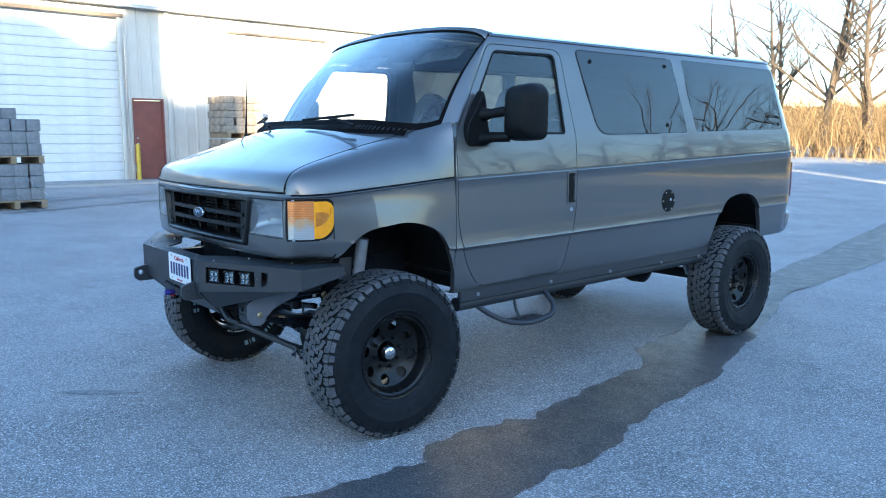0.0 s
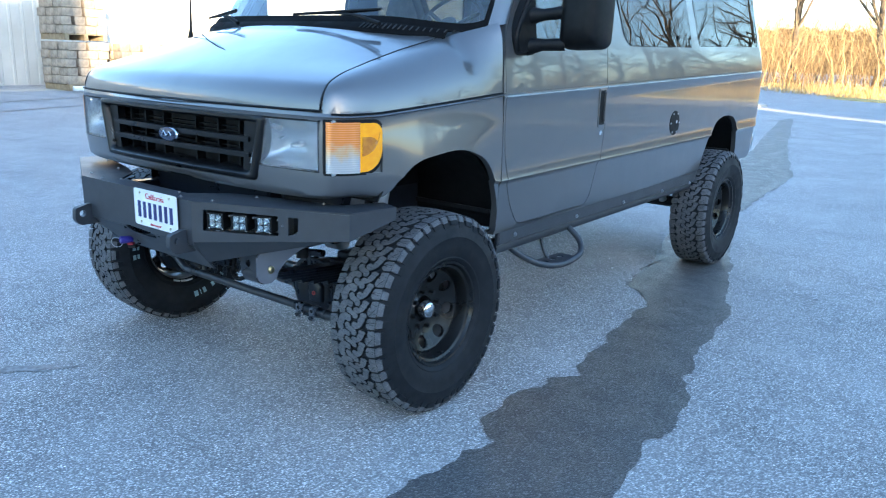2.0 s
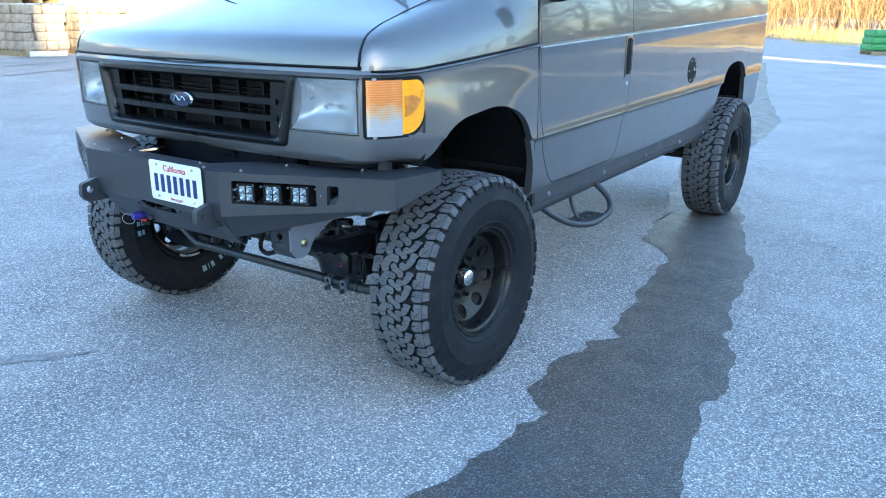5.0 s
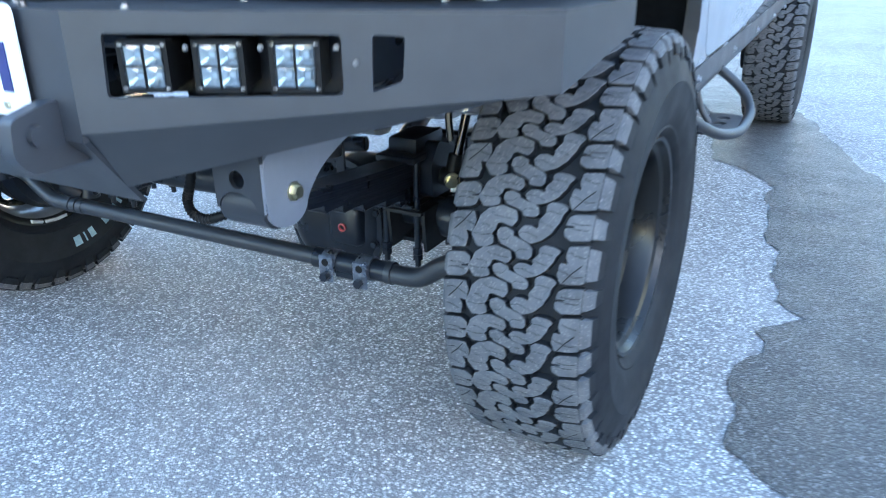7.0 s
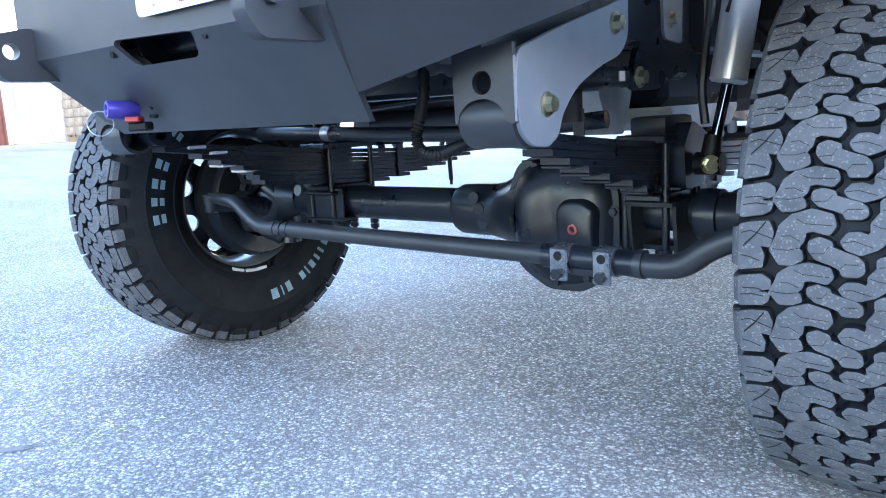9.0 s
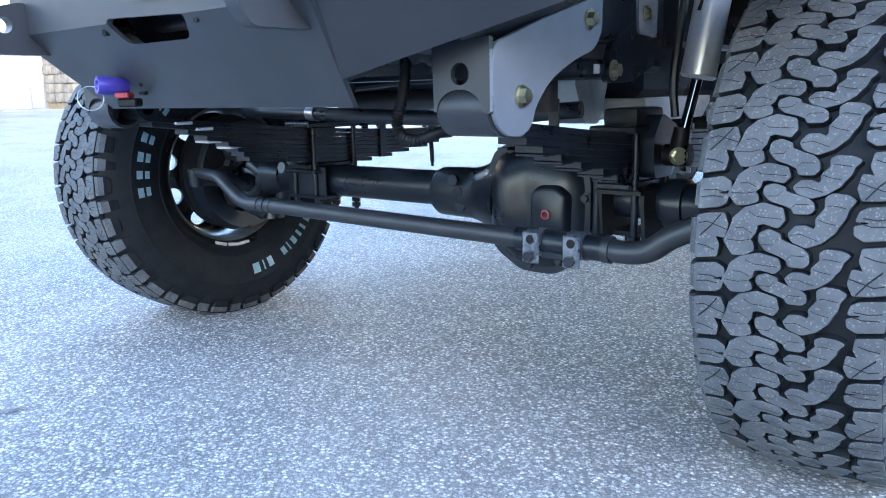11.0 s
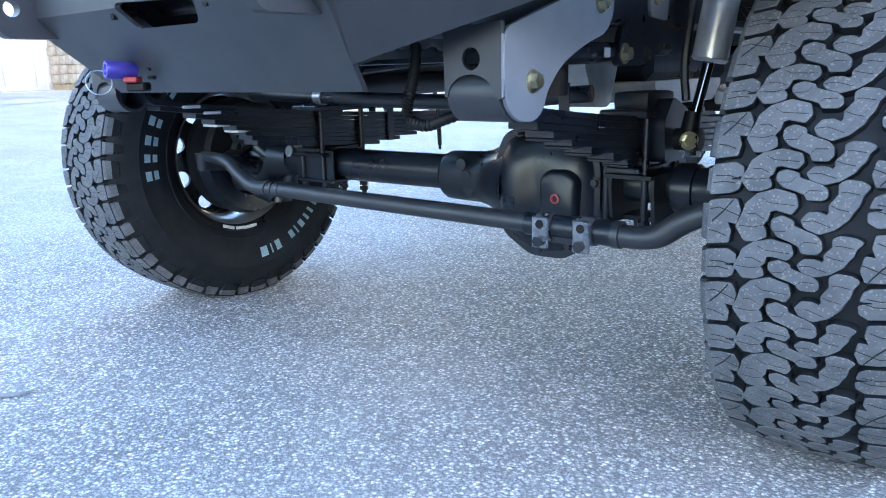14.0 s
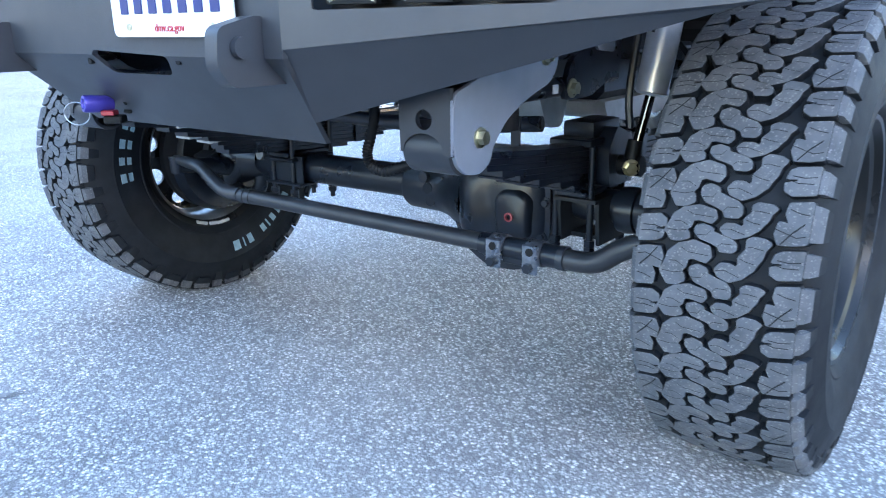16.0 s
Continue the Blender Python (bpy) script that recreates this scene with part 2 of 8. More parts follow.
def prism(bm, outline, d0, d1, axis="X", m=None):
    """An outline of (p, q) extruded along an axis from d0 to d1: X takes (y, z), Y takes (x, z), Z takes (x, y)."""
    def v(p, q, d):
        w = Vector({"X": (d, p, q), "Y": (p, d, q), "Z": (p, q, d)}[axis])
        return bm.verts.new(m @ w if m is not None else w)
    a = [v(p, q, d0) for p, q in outline]
    b = [v(p, q, d1) for p, q in outline]
    n = len(a)
    fs = [bm.faces.new(a[::-1]), bm.faces.new(b)]
    for i in range(n):
        fs.append(bm.faces.new((a[i], a[(i + 1) % n], b[(i + 1) % n], b[i])))
    bmesh.ops.recalc_face_normals(bm, faces=fs)
    return bm


def rounded(pts, r, k=4):
    """A polygon with its corners rounded to radius r."""
    out, n = [], len(pts)
    for i in range(n):
        p, a, b = Vector(pts[i]), Vector(pts[i - 1]), Vector(pts[(i + 1) % n])
        ri = r[i] if isinstance(r, (list, tuple)) else r
        da, db = (a - p), (b - p)
        if ri <= 0:
            out.append(tuple(p))
            continue
        ri = min(ri, da.length * 0.45, db.length * 0.45)
        s, e = p + da.normalized() * ri, p + db.normalized() * ri
        for j in range(k + 1):
            t = j / k
            out.append(tuple(s * (1 - t) ** 2 + p * 2 * t * (1 - t) + e * t * t))
    return out


def grid(bm, rows, closed=False):
    """Skins a list of rows of points with quads."""
    vs = [[bm.verts.new(p) for p in r] for r in rows]
    for a, b in zip(vs, vs[1:]):
        n = len(a)
        for i in range(n if closed else n - 1):
            j = (i + 1) % n
            bm.faces.new((a[i], a[j], b[j], b[i]))
    return vs


def carve(bm, cutters, mode="DIFFERENCE"):
    """The mesh of bm after cutting away (or keeping) closed cutter bmeshes."""
    me = bpy.data.meshes.new("work")
    bmesh.ops.recalc_face_normals(bm, faces=bm.faces)
    bm.to_mesh(me)
    bm.free()
    ob = new("work", me)
    tools = []
    for c in cutters:
        cm = bpy.data.meshes.new("tool")
        bmesh.ops.recalc_face_normals(c, faces=c.faces)
        c.to_mesh(cm)
        c.free()
        tools.append(new("tool", cm))
        md = ob.modifiers.new("cut", "BOOLEAN")
        md.operation, md.solver, md.object = mode, "EXACT", tools[-1]
    dg = bpy.context.evaluated_depsgraph_get()
    out = bpy.data.meshes.new_from_object(ob.evaluated_get(dg))
    for o in [ob, *tools]:
        d = o.data
        bpy.data.objects.remove(o)
        bpy.data.meshes.remove(d)
    return out


def solid_rows(rows, t=0.02):
    """Outer rows plus an inner skin t inside, closed at the rims; returns a closed bmesh (rows all of one length)."""
    bm = bmesh.new()
    vs = grid(bm, rows)
    bm.normal_update()
    for f in bm.faces:
        f.normal_update()
    inner = [[bm.verts.new(v.co - v.normal * t) for v in r] for r in vs]
    for a, b in zip(inner, inner[1:]):
        for i in range(len(a) - 1):
            bm.faces.new((a[i + 1], a[i], b[i], b[i + 1]))
    n, m = len(vs), len(vs[0])
    rim = [(i, 0) for i in range(n)] + [(n - 1, j) for j in range(1, m)] + [(i, m - 1) for i in range(n - 2, -1, -1)] + [(0, j) for j in range(m - 2, 0, -1)]
    for (i, j), (p, q) in zip(rim, rim[1:] + rim[:1]):
        bm.faces.new((vs[i][j], vs[p][q], inner[p][q], inner[i][j]))
    bmesh.ops.recalc_face_normals(bm, faces=bm.faces)
    return bm


def bolt(bm, p, d, r=0.012, h=0.01, washer=True):
    """A hex head with its washer at p, facing d."""
    p, d = Vector(p), Vector(d).normalized()
    if washer:
        cyl(bm, p, p + d * 0.003, r * 1.45, n=16)
        p = p + d * 0.003
    cyl(bm, p, p + d * h, r, r * 0.96, n=6)
    return bm


def shrink(outline, d):
    n = len(outline)
    out = []
    for i in range(n):
        a, p, b = (Vector(outline[j % n]) for j in (i - 1, i, i + 1))
        t = (b - a)
        if t.length < 1e-9:
            out.append(tuple(p))
            continue
        t.normalize()
        out.append(tuple(p + Vector((-t.y, t.x)) * d))
    area = sum(outline[i - 1][0] * outline[i][1] - outline[i][0] * outline[i - 1][1] for i in range(n))
    if area < 0:
        out = [tuple(Vector(outline[i]) * 2 - Vector(out[i])) for i in range(n)]
    return out

# ---- ground and wet streak ----
def ground_z(x, y):
    """The yard rises gently towards the warehouse."""
    s = min(max((-2.5 - x) / 14.0, 0.0), 1.0)
    return 0.50 * s * s * (3 - 2 * s)


def build_ground():
    bm = bmesh.new()
    xs = [-900, -300, -120, -60, -40, -30, -24] + [-20 + i for i in range(24)] + [4, 6, 9, 14, 22, 40, 80, 200, 900]
    ys = [-900, -200, -80, -40, -20, -10, -6, -4, -2, 0, 2, 4, 6, 9, 12, 16, 20, 26, 32, 40, 60, 90, 160, 300, 900]
    grid(bm, [[(x, y, ground_z(x, y)) for y in ys] for x in xs])
    bmesh.ops.recalc_face_normals(bm, faces=bm.faces)
    tagged(part("ground", bm, ASPHALT, None, "weathered grey asphalt yard with coarse pale aggregate"), "", "ground", kind="structure")


def jagged(pts, amp, levels=5, rnd=None):
    p = [Vector(q) for q in pts]
    for _ in range(levels):
        q = [p[0]]
        for a, b in zip(p, p[1:]):
            d = b - a
            q.append((a + b) / 2 + Vector((-d.y, d.x)).normalized() * rnd.uniform(-amp, amp) * min(1.0, d.length * 4))
            q.append(b)
        p, amp = q, amp * 0.72
    return p


def build_streak():
    rnd = random.Random(5)
    left = [(1.15, -1.9), (1.25, -1.2), (1.32, -0.70), (1.35, -0.42), (1.385, -0.09), (1.22, 0.02), (1.25, 0.50), (1.21, 0.60), (1.33, 0.76), (1.23, 0.98), (1.22, 1.27), (1.12, 2.03), (0.78, 2.42), (0.69, 2.87), (0.60, 3.4), (0.2, 4.9), (-0.36, 7.2), (-0.95, 10.5), (-1.62, 13.8), (-3.6, 23.0)]
    right = [(2.15, -2.0), (2.05, -1.2), (1.97, -0.55), (1.95, -0.18), (1.91, 0.12), (1.85, 0.34), (1.89, 0.60), (1.79, 0.95), (1.73, 1.24), (1.60, 1.9), (1.53, 2.43), (1.36, 2.91), (1.13, 3.6), (0.82, 4.6), (0.52, 5.5), (0.40, 6.9), (0.28, 8.6), (-0.2, 10.7), (-1.0, 13.5), (-3.3, 23.2)]
    a, b = jagged(left, 0.050, 6, rnd), jagged(right, 0.050, 6, rnd)
    bm = bmesh.new()
    grid(bm, [[(p.x, p.y, 0.004), ((2 * p.x + q.x) / 3, (2 * p.y + q.y) / 3, 0.004), ((p.x + 2 * q.x) / 3, (p.y + 2 * q.y) / 3, 0.004), (q.x, q.y, 0.004)] for p, q in zip(a, b)])
    bmesh.ops.recalc_face_normals(bm, faces=bm.faces)
    ob = part("wet_streak", bm, WET, None, "dark wet streak of water run across the asphalt")
    tagged(ob, "", "puddle", kind="structure")


build_ground()
build_streak()

# ---- van: wheels ----
R_TYRE = 0.450
VAN = thing("van", "lifted silver-grey passenger van with black bumper on all-terrain tyres", "van")


def casing_mesh():
    bm = bmesh.new()
    half = [(0.100, 0.222), (0.115, 0.232), (0.132, 0.250), (0.135, 0.256), (0.134, 0.260), (0.143, 0.282), (0.149, 0.310), (0.150, 0.345), (0.1515, 0.349), (0.150, 0.353), (0.144, 0.382), (0.134, 0.408), (0.124, 0.422), (0.113, 0.4305), (0.08, 0.4335), (0.045, 0.4350), (0.0, 0.4355)]
    prof = half + [(-a, r) for a, r in half[-2::-1]]
    prof += [(-0.09, 0.236), (0.0, 0.238), (0.09, 0.236)]
    lathe(bm, prof, 120, "X", close=True)
    bmesh.ops.recalc_face_normals(bm, faces=bm.faces)
    me = bpy.data.meshes.new("tyre")
    bm.to_mesh(me)
    bm.free()
    return me


PITCHES = 46


def tread_mesh():
    """Hooked interlocking blocks, shoulder blocks and side lugs, one pitch after another."""
    rnd = random.Random(3)
    verts, faces = [], []

    def at(w, u, r, i):
        q = 2 * math.pi * (i + u) / PITCHES
        return (w * 0.122, r * math.cos(q), r * math.sin(q))

    def block(poly, i, grow, depth=0.0145):
        poly = rounded([(w * 0.122, u * 0.0614) for w, u in poly], 0.0018, 2)
        n, base = len(poly), len(verts)
        rt = R_TYRE + rnd.uniform(-0.0006, 0.0006)
        for rr, d in ((rt - depth, -0.0022 - grow), (rt - 0.0012, -0.0008 - grow), (rt, -grow)):
            for w, u in shrink(poly, d):
                ww = w / 0.122
                verts.append(at(ww, u / 0.0614, rr - 0.006 * ww * ww, i))
        for k in (0, 1):
            for j in range(n):
                jj = (j + 1) % n
                faces.append((base + k * n + j, base + k * n + jj, base + (k + 1) * n + jj, base + (k + 1) * n + j))
                if k == 0:
                    dark.add(len(faces) - 1)
        faces.append(tuple(base + 2 * n + j for j in range(n)))

    hook = [(-0.46, 0.28), (-0.27, 0.14), (-0.07, 0.24), (-0.04, 0.47), (-0.09, 0.64), (-0.25, 0.57), (-0.32, 0.62), (-0.34, 0.84), (-0.42, 1.00), (-0.36, 1.04), (-0.34, 1.22), (-0.44, 1.34), (-0.56, 1.36), (-0.66, 1.06), (-0.64, 0.96), (-0.60, 0.76), (-0.57, 0.51)]
    slant = [(-0.27, 0.83), (-0.18, 0.74), (-0.07, 0.82), (-0.06, 0.94), (0.04, 1.02), (0.17, 1.10), (0.23, 1.22), (0.24, 1.40), (0.20, 1.49), (0.06, 1.50), (0.03, 1.36), (-0.05, 1.28), (-0.20, 1.18), (-0.27, 1.00)]
    crook = [(0.03, 0.78), (0.09, 0.61), (0.19, 0.59), (0.27, 0.66), (0.30, 0.56), (0.29, 0.40), (0.37, 0.15), (0.36, -0.07), (0.42, -0.16), (0.56, -0.14), (0.63, -0.06), (0.57, 0.12), (0.55, 0.33), (0.50, 0.50), (0.47, 0.65), (0.35, 0.90), (0.21, 1.03), (0.07, 0.93)]
    short = [(-1.0, -0.37), (-0.75, -0.44), (-0.66, -0.35), (-0.65, -0.20), (-0.78, -0.14), (-0.78, -0.09), (-0.66, -0.10), (-0.69, 0.07), (-0.76, 0.14), (-1.0, 0.20)]
    long = [(-1.0, 0.35), (-0.86, 0.29), (-0.69, 0.27), (-0.64, 0.47), (-0.67, 0.73), (-0.78, 0.71), (-0.73, 0.90), (-0.75, 1.12), (-1.0, 1.19)]
    middle_sipes = ([(-0.41, 0.34), (-0.33, 0.44), (-0.06, 0.46)], [(-0.55, 0.74), (-0.46, 0.72), (-0.36, 0.83)], [(-0.64, 1.03), (-0.48, 1.04), (-0.38, 0.98)], [(-0.25, 1.08), (-0.13, 1.06), (-0.08, 0.90)], [(0.03, 1.36), (0.07, 1.26), (0.20, 1.25)], [(0.04, 0.80), (0.15, 0.76), (0.32, 0.88)], [(0.30, 0.40), (0.37, 0.46), (0.48, 0.50)], [(0.38, 0.10), (0.43, 0.08), (0.56, 0.12)])
    edge_sipes = ([(-0.96, -0.16), (-0.8, -0.18), (-0.67, -0.12)], [(-0.98, -0.02), (-0.85, -0.06), (-0.72, -0.04)], [(-0.98, 0.92), (-0.88, 0.94), (-0.77, 1.00)], [(-0.98, 0.50), (-0.88, 0.45), (-0.64, 0.58)])

    def sipe(line, i, wide=0.0075):
        for (w0, u0), (w1, u1) in zip(line, line[1:]):
            base = len(verts)
            for w, u in ((w0, u0), (w1, u1)):
                for du in (-wide, wide):
                    verts.append(at(w, u + du, R_TYRE + 0.0009 - 0.006 * w * w, i))
            faces.append((base, base + 1, base + 3, base + 2))
            dark.add(len(faces) - 1)

    def lug(ends, s, drop, i):
        u0, u1 = ends
        base = len(verts)
        q = [(0.1205, R_TYRE - 0.0078, u0, u1), (0.1315, R_TYRE - 0.015, u0 + 0.02, u1 - 0.02), (0.1385, (R_TYRE + drop) / 2 - 0.004, u0 + 0.04, u1 - 0.03), (0.1425, drop, u0 + 0.08, u1 - 0.08), (0.136, drop - 0.004, u0 + 0.09, u1 - 0.09)]
        for x, r, a, b in q:
            for u, dx in ((a, -0.012), (a + 0.03, 0), (b - 0.03, 0), (b, -0.012)):
                g = 2 * math.pi * (i + u) / PITCHES
                verts.append((s * (x + dx), r * math.cos(g), r * math.sin(g)))
        for k in range(4):
            for j in range(3):
                f = (base + k * 4 + j, base + k * 4 + j + 1, base + k * 4 + j + 5, base + k * 4 + j + 4)
                faces.append(f if s > 0 else f[::-1])
                if k > 1:
                    dark.add(len(faces) - 1)

    dark = set()
    for i in range(PITCHES):
        # long and short pitches in turn
        pos, size = (0.0, 1.12) if i % 2 == 0 else (0.12, 0.88)

        def fit_mid(p):
            return [(w, 0.14 + pos + (u - 0.14) / 1.17 * size) for w, u in p]

        for poly in (hook, slant, crook):
            block(fit_mid(poly), i, 0.0015)
        for line in middle_sipes:
            sipe(fit_mid(line), i)
        if i % 2 == 0:
            for turn in (1, -1):
                def fit_edge(p):
                    return [(w * turn, (u * 1.17 + 0.1) * turn + (0.0 if turn > 0 else 0.35)) for w, u in p][::turn]

                for poly in (short, long):
                    block(fit_edge(poly), i, 0.0006)
                for line in edge_sipes:
                    sipe(fit_edge(line), i, 0.011)
                sipe(fit_edge([(-0.95, 0.74), (-0.83, 0.53), (-0.72, 0.28)]), i, 0.026)
                for j, (ua, ub) in enumerate(((-0.36, 0.19), (0.36, 1.18))):
                    lug(sorted((fit_edge([(-1, ua)])[0][1], fit_edge([(-1, ub)])[0][1])), -turn, 0.403 if j else 0.388, i)
    me = bpy.data.meshes.new("tread")
    me.from_pydata(verts, [], faces)
    bm = bmesh.new()
    bm.from_mesh(me)
    bm.faces.ensure_lookup_table()
    for k in dark:
        bm.faces[k].material_index = 1
    bmesh.ops.recalc_face_normals(bm, faces=bm.faces)
    bm.to_mesh(me)
    bm.free()
    me.materials.append(TREAD)
    me.materials.append(RUBBER)
    me.polygons.foreach_set("use_smooth", [False] * len(me.polygons))
    return me


def rim_mesh():
    bm = bmesh.new()
    # outer lip, barrel and inner lip as one turned ring
    prof = [(0.117, 0.238), (0.123, 0.234), (0.121, 0.226), (0.106, 0.219), (0.100, 0.208), (0.090, 0.204), (0.02, 0.196), (-0.04, 0.192), (-0.095, 0.204), (-0.108, 0.216), (-0.115, 0.226), (-0.118, 0.236), (-0.110, 0.238), (-0.104, 0.226), (-0.08, 0.214), (0.0, 0.205), (0.09, 0.214), (0.102, 0.227), (0.109, 0.237)]
    lathe(bm, prof, 80, "X", close=True)
    bmesh.ops.recalc_face_normals(bm, faces=bm.faces)
    ring = bpy.data.meshes.new("ring")
    bm.to_mesh(ring)
    bm.free()
    disc = bmesh.new()
    lathe(disc, [(0.045, 0.200), (0.050, 0.185), (0.040, 0.165), (0.022, 0.130), (0.010, 0.105), (0.008, 0.060), (-0.004, 0.060), (-0.002, 0.105), (0.010, 0.130), (0.028, 0.165), (0.034, 0.185), (0.030, 0.200)], 80, "X", close=True)
    cuts = []
    for i in range(8):
        q = 2 * math.pi * (i + 0.5) / 8
        c = bmesh.new()
        y, z = 0.148 * math.cos(q), 0.148 * math.sin(q)
        cyl(c, (-0.05, y, z), (0.1, y, z), 0.0265, 0.030, n=20)
        cuts.append(c)
    dm = carve(disc, cuts)
    out = bmesh.new()
    out.from_mesh(ring)
    out.from_mesh(dm)
    me = bpy.data.meshes.new("wheel")
    out.to_mesh(me)
    out.free()
    return me


CASING, TREADS, RIMS = casing_mesh(), tread_mesh(), rim_mesh()


def shared(name, me, mat, parent, label=""):
    if not me.materials:
        me.materials.append(mat)
        me.polygons.foreach_set("use_smooth", [True] * len(me.polygons))
        me.set_sharp_from_angle(angle=radians(32))
    ob = new(name, me)
    ob.parent = parent
    if label:
        ob["label"] = label
    return ob


def hub_bm(deep):
    bm = bmesh.new()
    lathe(bm, [(-0.01, 0.001), (0.0 + deep, 0.001), (0.0 + deep, 0.026), (-0.006 + deep, 0.036), (-0.012 + deep, 0.040), (-0.03, 0.042)], 32, "X")
    bmesh.ops.recalc_face_normals(bm, faces=bm.faces)
    return bm


def wheel(x, y, side, hub_out, spin=0.0, label="", steer=0.0):
    w = shared("wheel", RIMS, RIM, VAN, "matte black steel wheel with eight round holes")
    w.matrix_basis = pose(x, y, 0.442, 0, 0, steer) @ (Matrix() if side > 0 else pose(0, 0, 0, 0, 0, 180)) @ pose(0, 0, 0, spin)
    shared("tyre", CASING, RUBBER, w, "black all-terrain tyre")
    tagged(shared("tread", TREADS, TREAD, w, "dusty hooked tread blocks"), kind="stuff")
    # thin silver ring added just inside the black rim's barrel
    liner = bmesh.new()
    lathe(liner, [(-0.106, 0.2125), (-0.094, 0.2015), (-0.040, 0.1900), (0.015, 0.1930), (0.015, 0.1945), (-0.040, 0.1915), (-0.095, 0.2030), (-0.107, 0.2140)], 64, "X", close=True)
    bmesh.ops.recalc_face_normals(liner, faces=liner.faces)
    part("barrel_liner", liner, BARREL, w, "dull silver ring added inside the wheel barrel", 40)
    part("hub_cap", hub_bm(hub_out), CHROME if hub_out > 0.03 else RIM, w, "chrome locking hub" if hub_out > 0.03 else "black hub")
    for i in range(8):
        q = 2 * math.pi * i / 8
        bm = bmesh.new()
        cyl(bm, (0.004, 0.083 * math.cos(q), 0.083 * math.sin(q)), (0.034, 0.083 * math.cos(q), 0.083 * math.sin(q)), 0.011, 0.009, n=6)
        part("lug_nut", bm, RIM, w)
    return w


FW_R = wheel(0.882, 0.014, 1, 0.055, 12)
FW_L = wheel(-0.988, -0.036, -1, 0.055, 40, "", -2.0)
RW_R = wheel(0.935, 3.505, 1, 0.012, 75)
RW_L = wheel(-0.935, 3.505, -1, 0.012, 130)

# ---- van: body ----
def lerp(a, b, t):
    return a + (b - a) * t


def curve(table, x):
    """Piecewise smooth value of x in a table of (x, value)."""
    if x <= table[0][0]:
        return table[0][1]
    for (a, va), (b, vb) in zip(table, table[1:]):
        if x <= b:
            t = (x - a) / (b - a)
            return lerp(va, vb, t)
    return table[-1][1]


def z_rocker(y):
    return 0.727 + 0.014 * (y - 0.42)


def z_crease(y):
    return 0.990 + 0.015 * (y - 0.42)


def z_belt(y):
    return 1.380 + 0.031 * (y - 0.42)


# half section: x, height as (kind, offset), front y, rear y
SECTION = [
    (0.920, ("r", 0.000), 0.420, 4.350), (0.975, ("r", 0.002), 0.420, 4.355), (0.986, ("r", 0.025), 0.420, 4.365), (0.992, ("c", -0.14), 0.420, 4.380),
    (0.996, ("c", -0.030), 0.420, 4.390), (0.999, ("c", -0.016), 0.420, 4.390), (1.012, ("c", 0.000), 0.420, 4.390), (1.008, ("c", 0.014), 0.420, 4.392),
    (1.006, ("c", 0.09), 0.420, 4.395), (1.005, ("b", -0.16), 0.420, 4.395), (1.003, ("b", -0.07), 0.420, 4.395), (1.003, ("b", -0.020), 0.420, 4.394),
    (1.007, ("b", -0.010), 0.420, 4.394), (1.005, ("b", -0.003), 0.420, 4.394), (0.993, ("b", 0.000), 0.420, 4.394), (0.993, ("b", 0.006), 0.420, 4.394), (1.001, ("b", 0.009), 0.420, 4.394), (0.997, ("b", 0.06), 0.420, 4.390),
    (0.984, ("a", 1.600), 0.430, 4.370), (0.966, ("a", 1.680), 0.455, 4.340), (0.948, ("a", 1.78), 0.515, 4.310), (0.924, ("a", 1.90), 0.592, 4.270),
    (0.904, ("a", 2.02), 0.668, 4.225), (0.888, ("a", 2.11), 0.725, 4.180), (0.876, ("a", 2.165), 0.762, 4.145), (0.868, ("a", 2.185), 0.775, 4.13),
    (0.874, ("a", 2.192), 0.780, 4.13), (0.866, ("a", 2.205), 0.785, 4.12), (0.835, ("a", 2.218), 0.775, 4.10), (0.77, ("a", 2.235), 0.745, 4.09),
    (0.60, ("a", 2.256), 0.705, 4.07), (0.35, ("a", 2.272), 0.690, 4.06), (0.0, ("a", 2.280), 0.680, 4.06),
]


def body_point(s, v):
    x, (k, o), y0, y1 = s
    y = lerp(y0, y1, v)
    z = {"r": z_rocker(y), "c": z_crease(y), "b": z_belt(y), "a": 0.012 * (y - 0.42)}[k] + o
    # the tail rounds in
    d = max(0.0, v - 0.955) / 0.045
    x -= 0.055 * d ** 2.2 * min(1.0, x / 0.6)
    return Vector((x, y, z))


def ring_outer(v):
    half = [body_point(s, v) for s in SECTION]
    return half + [Vector((-p.x, p.y, p.z)) for p in half[-2::-1]]


def inset(p, t):
    c = Vector((0, p.y, 1.5))
    q = p.copy()
    q.x -= math.copysign(min(t, abs(p.x)), p.x) if abs(p.x) > 0.55 else 0
    if p.z > 2.15:
        q.z -= t
    return q


def shell_bm(t=0.035, n=110):
    bm = bmesh.new()
    rows = []
    for i in range(n + 1):
        v = i / n
        o = ring_outer(v)
        rows.append(o + [inset(p, t) for p in reversed(o)])
    vs = grid(bm, rows, closed=True)
    m = len(vs[0]) // 2
    for r in (vs[0], vs[-1]):
        for j in range(m - 1):
            bm.faces.new((r[j], r[j + 1], r[2 * m - 2 - j], r[2 * m - 1 - j]))
    bmesh.ops.recalc_face_normals(bm, faces=bm.faces)
    return bm


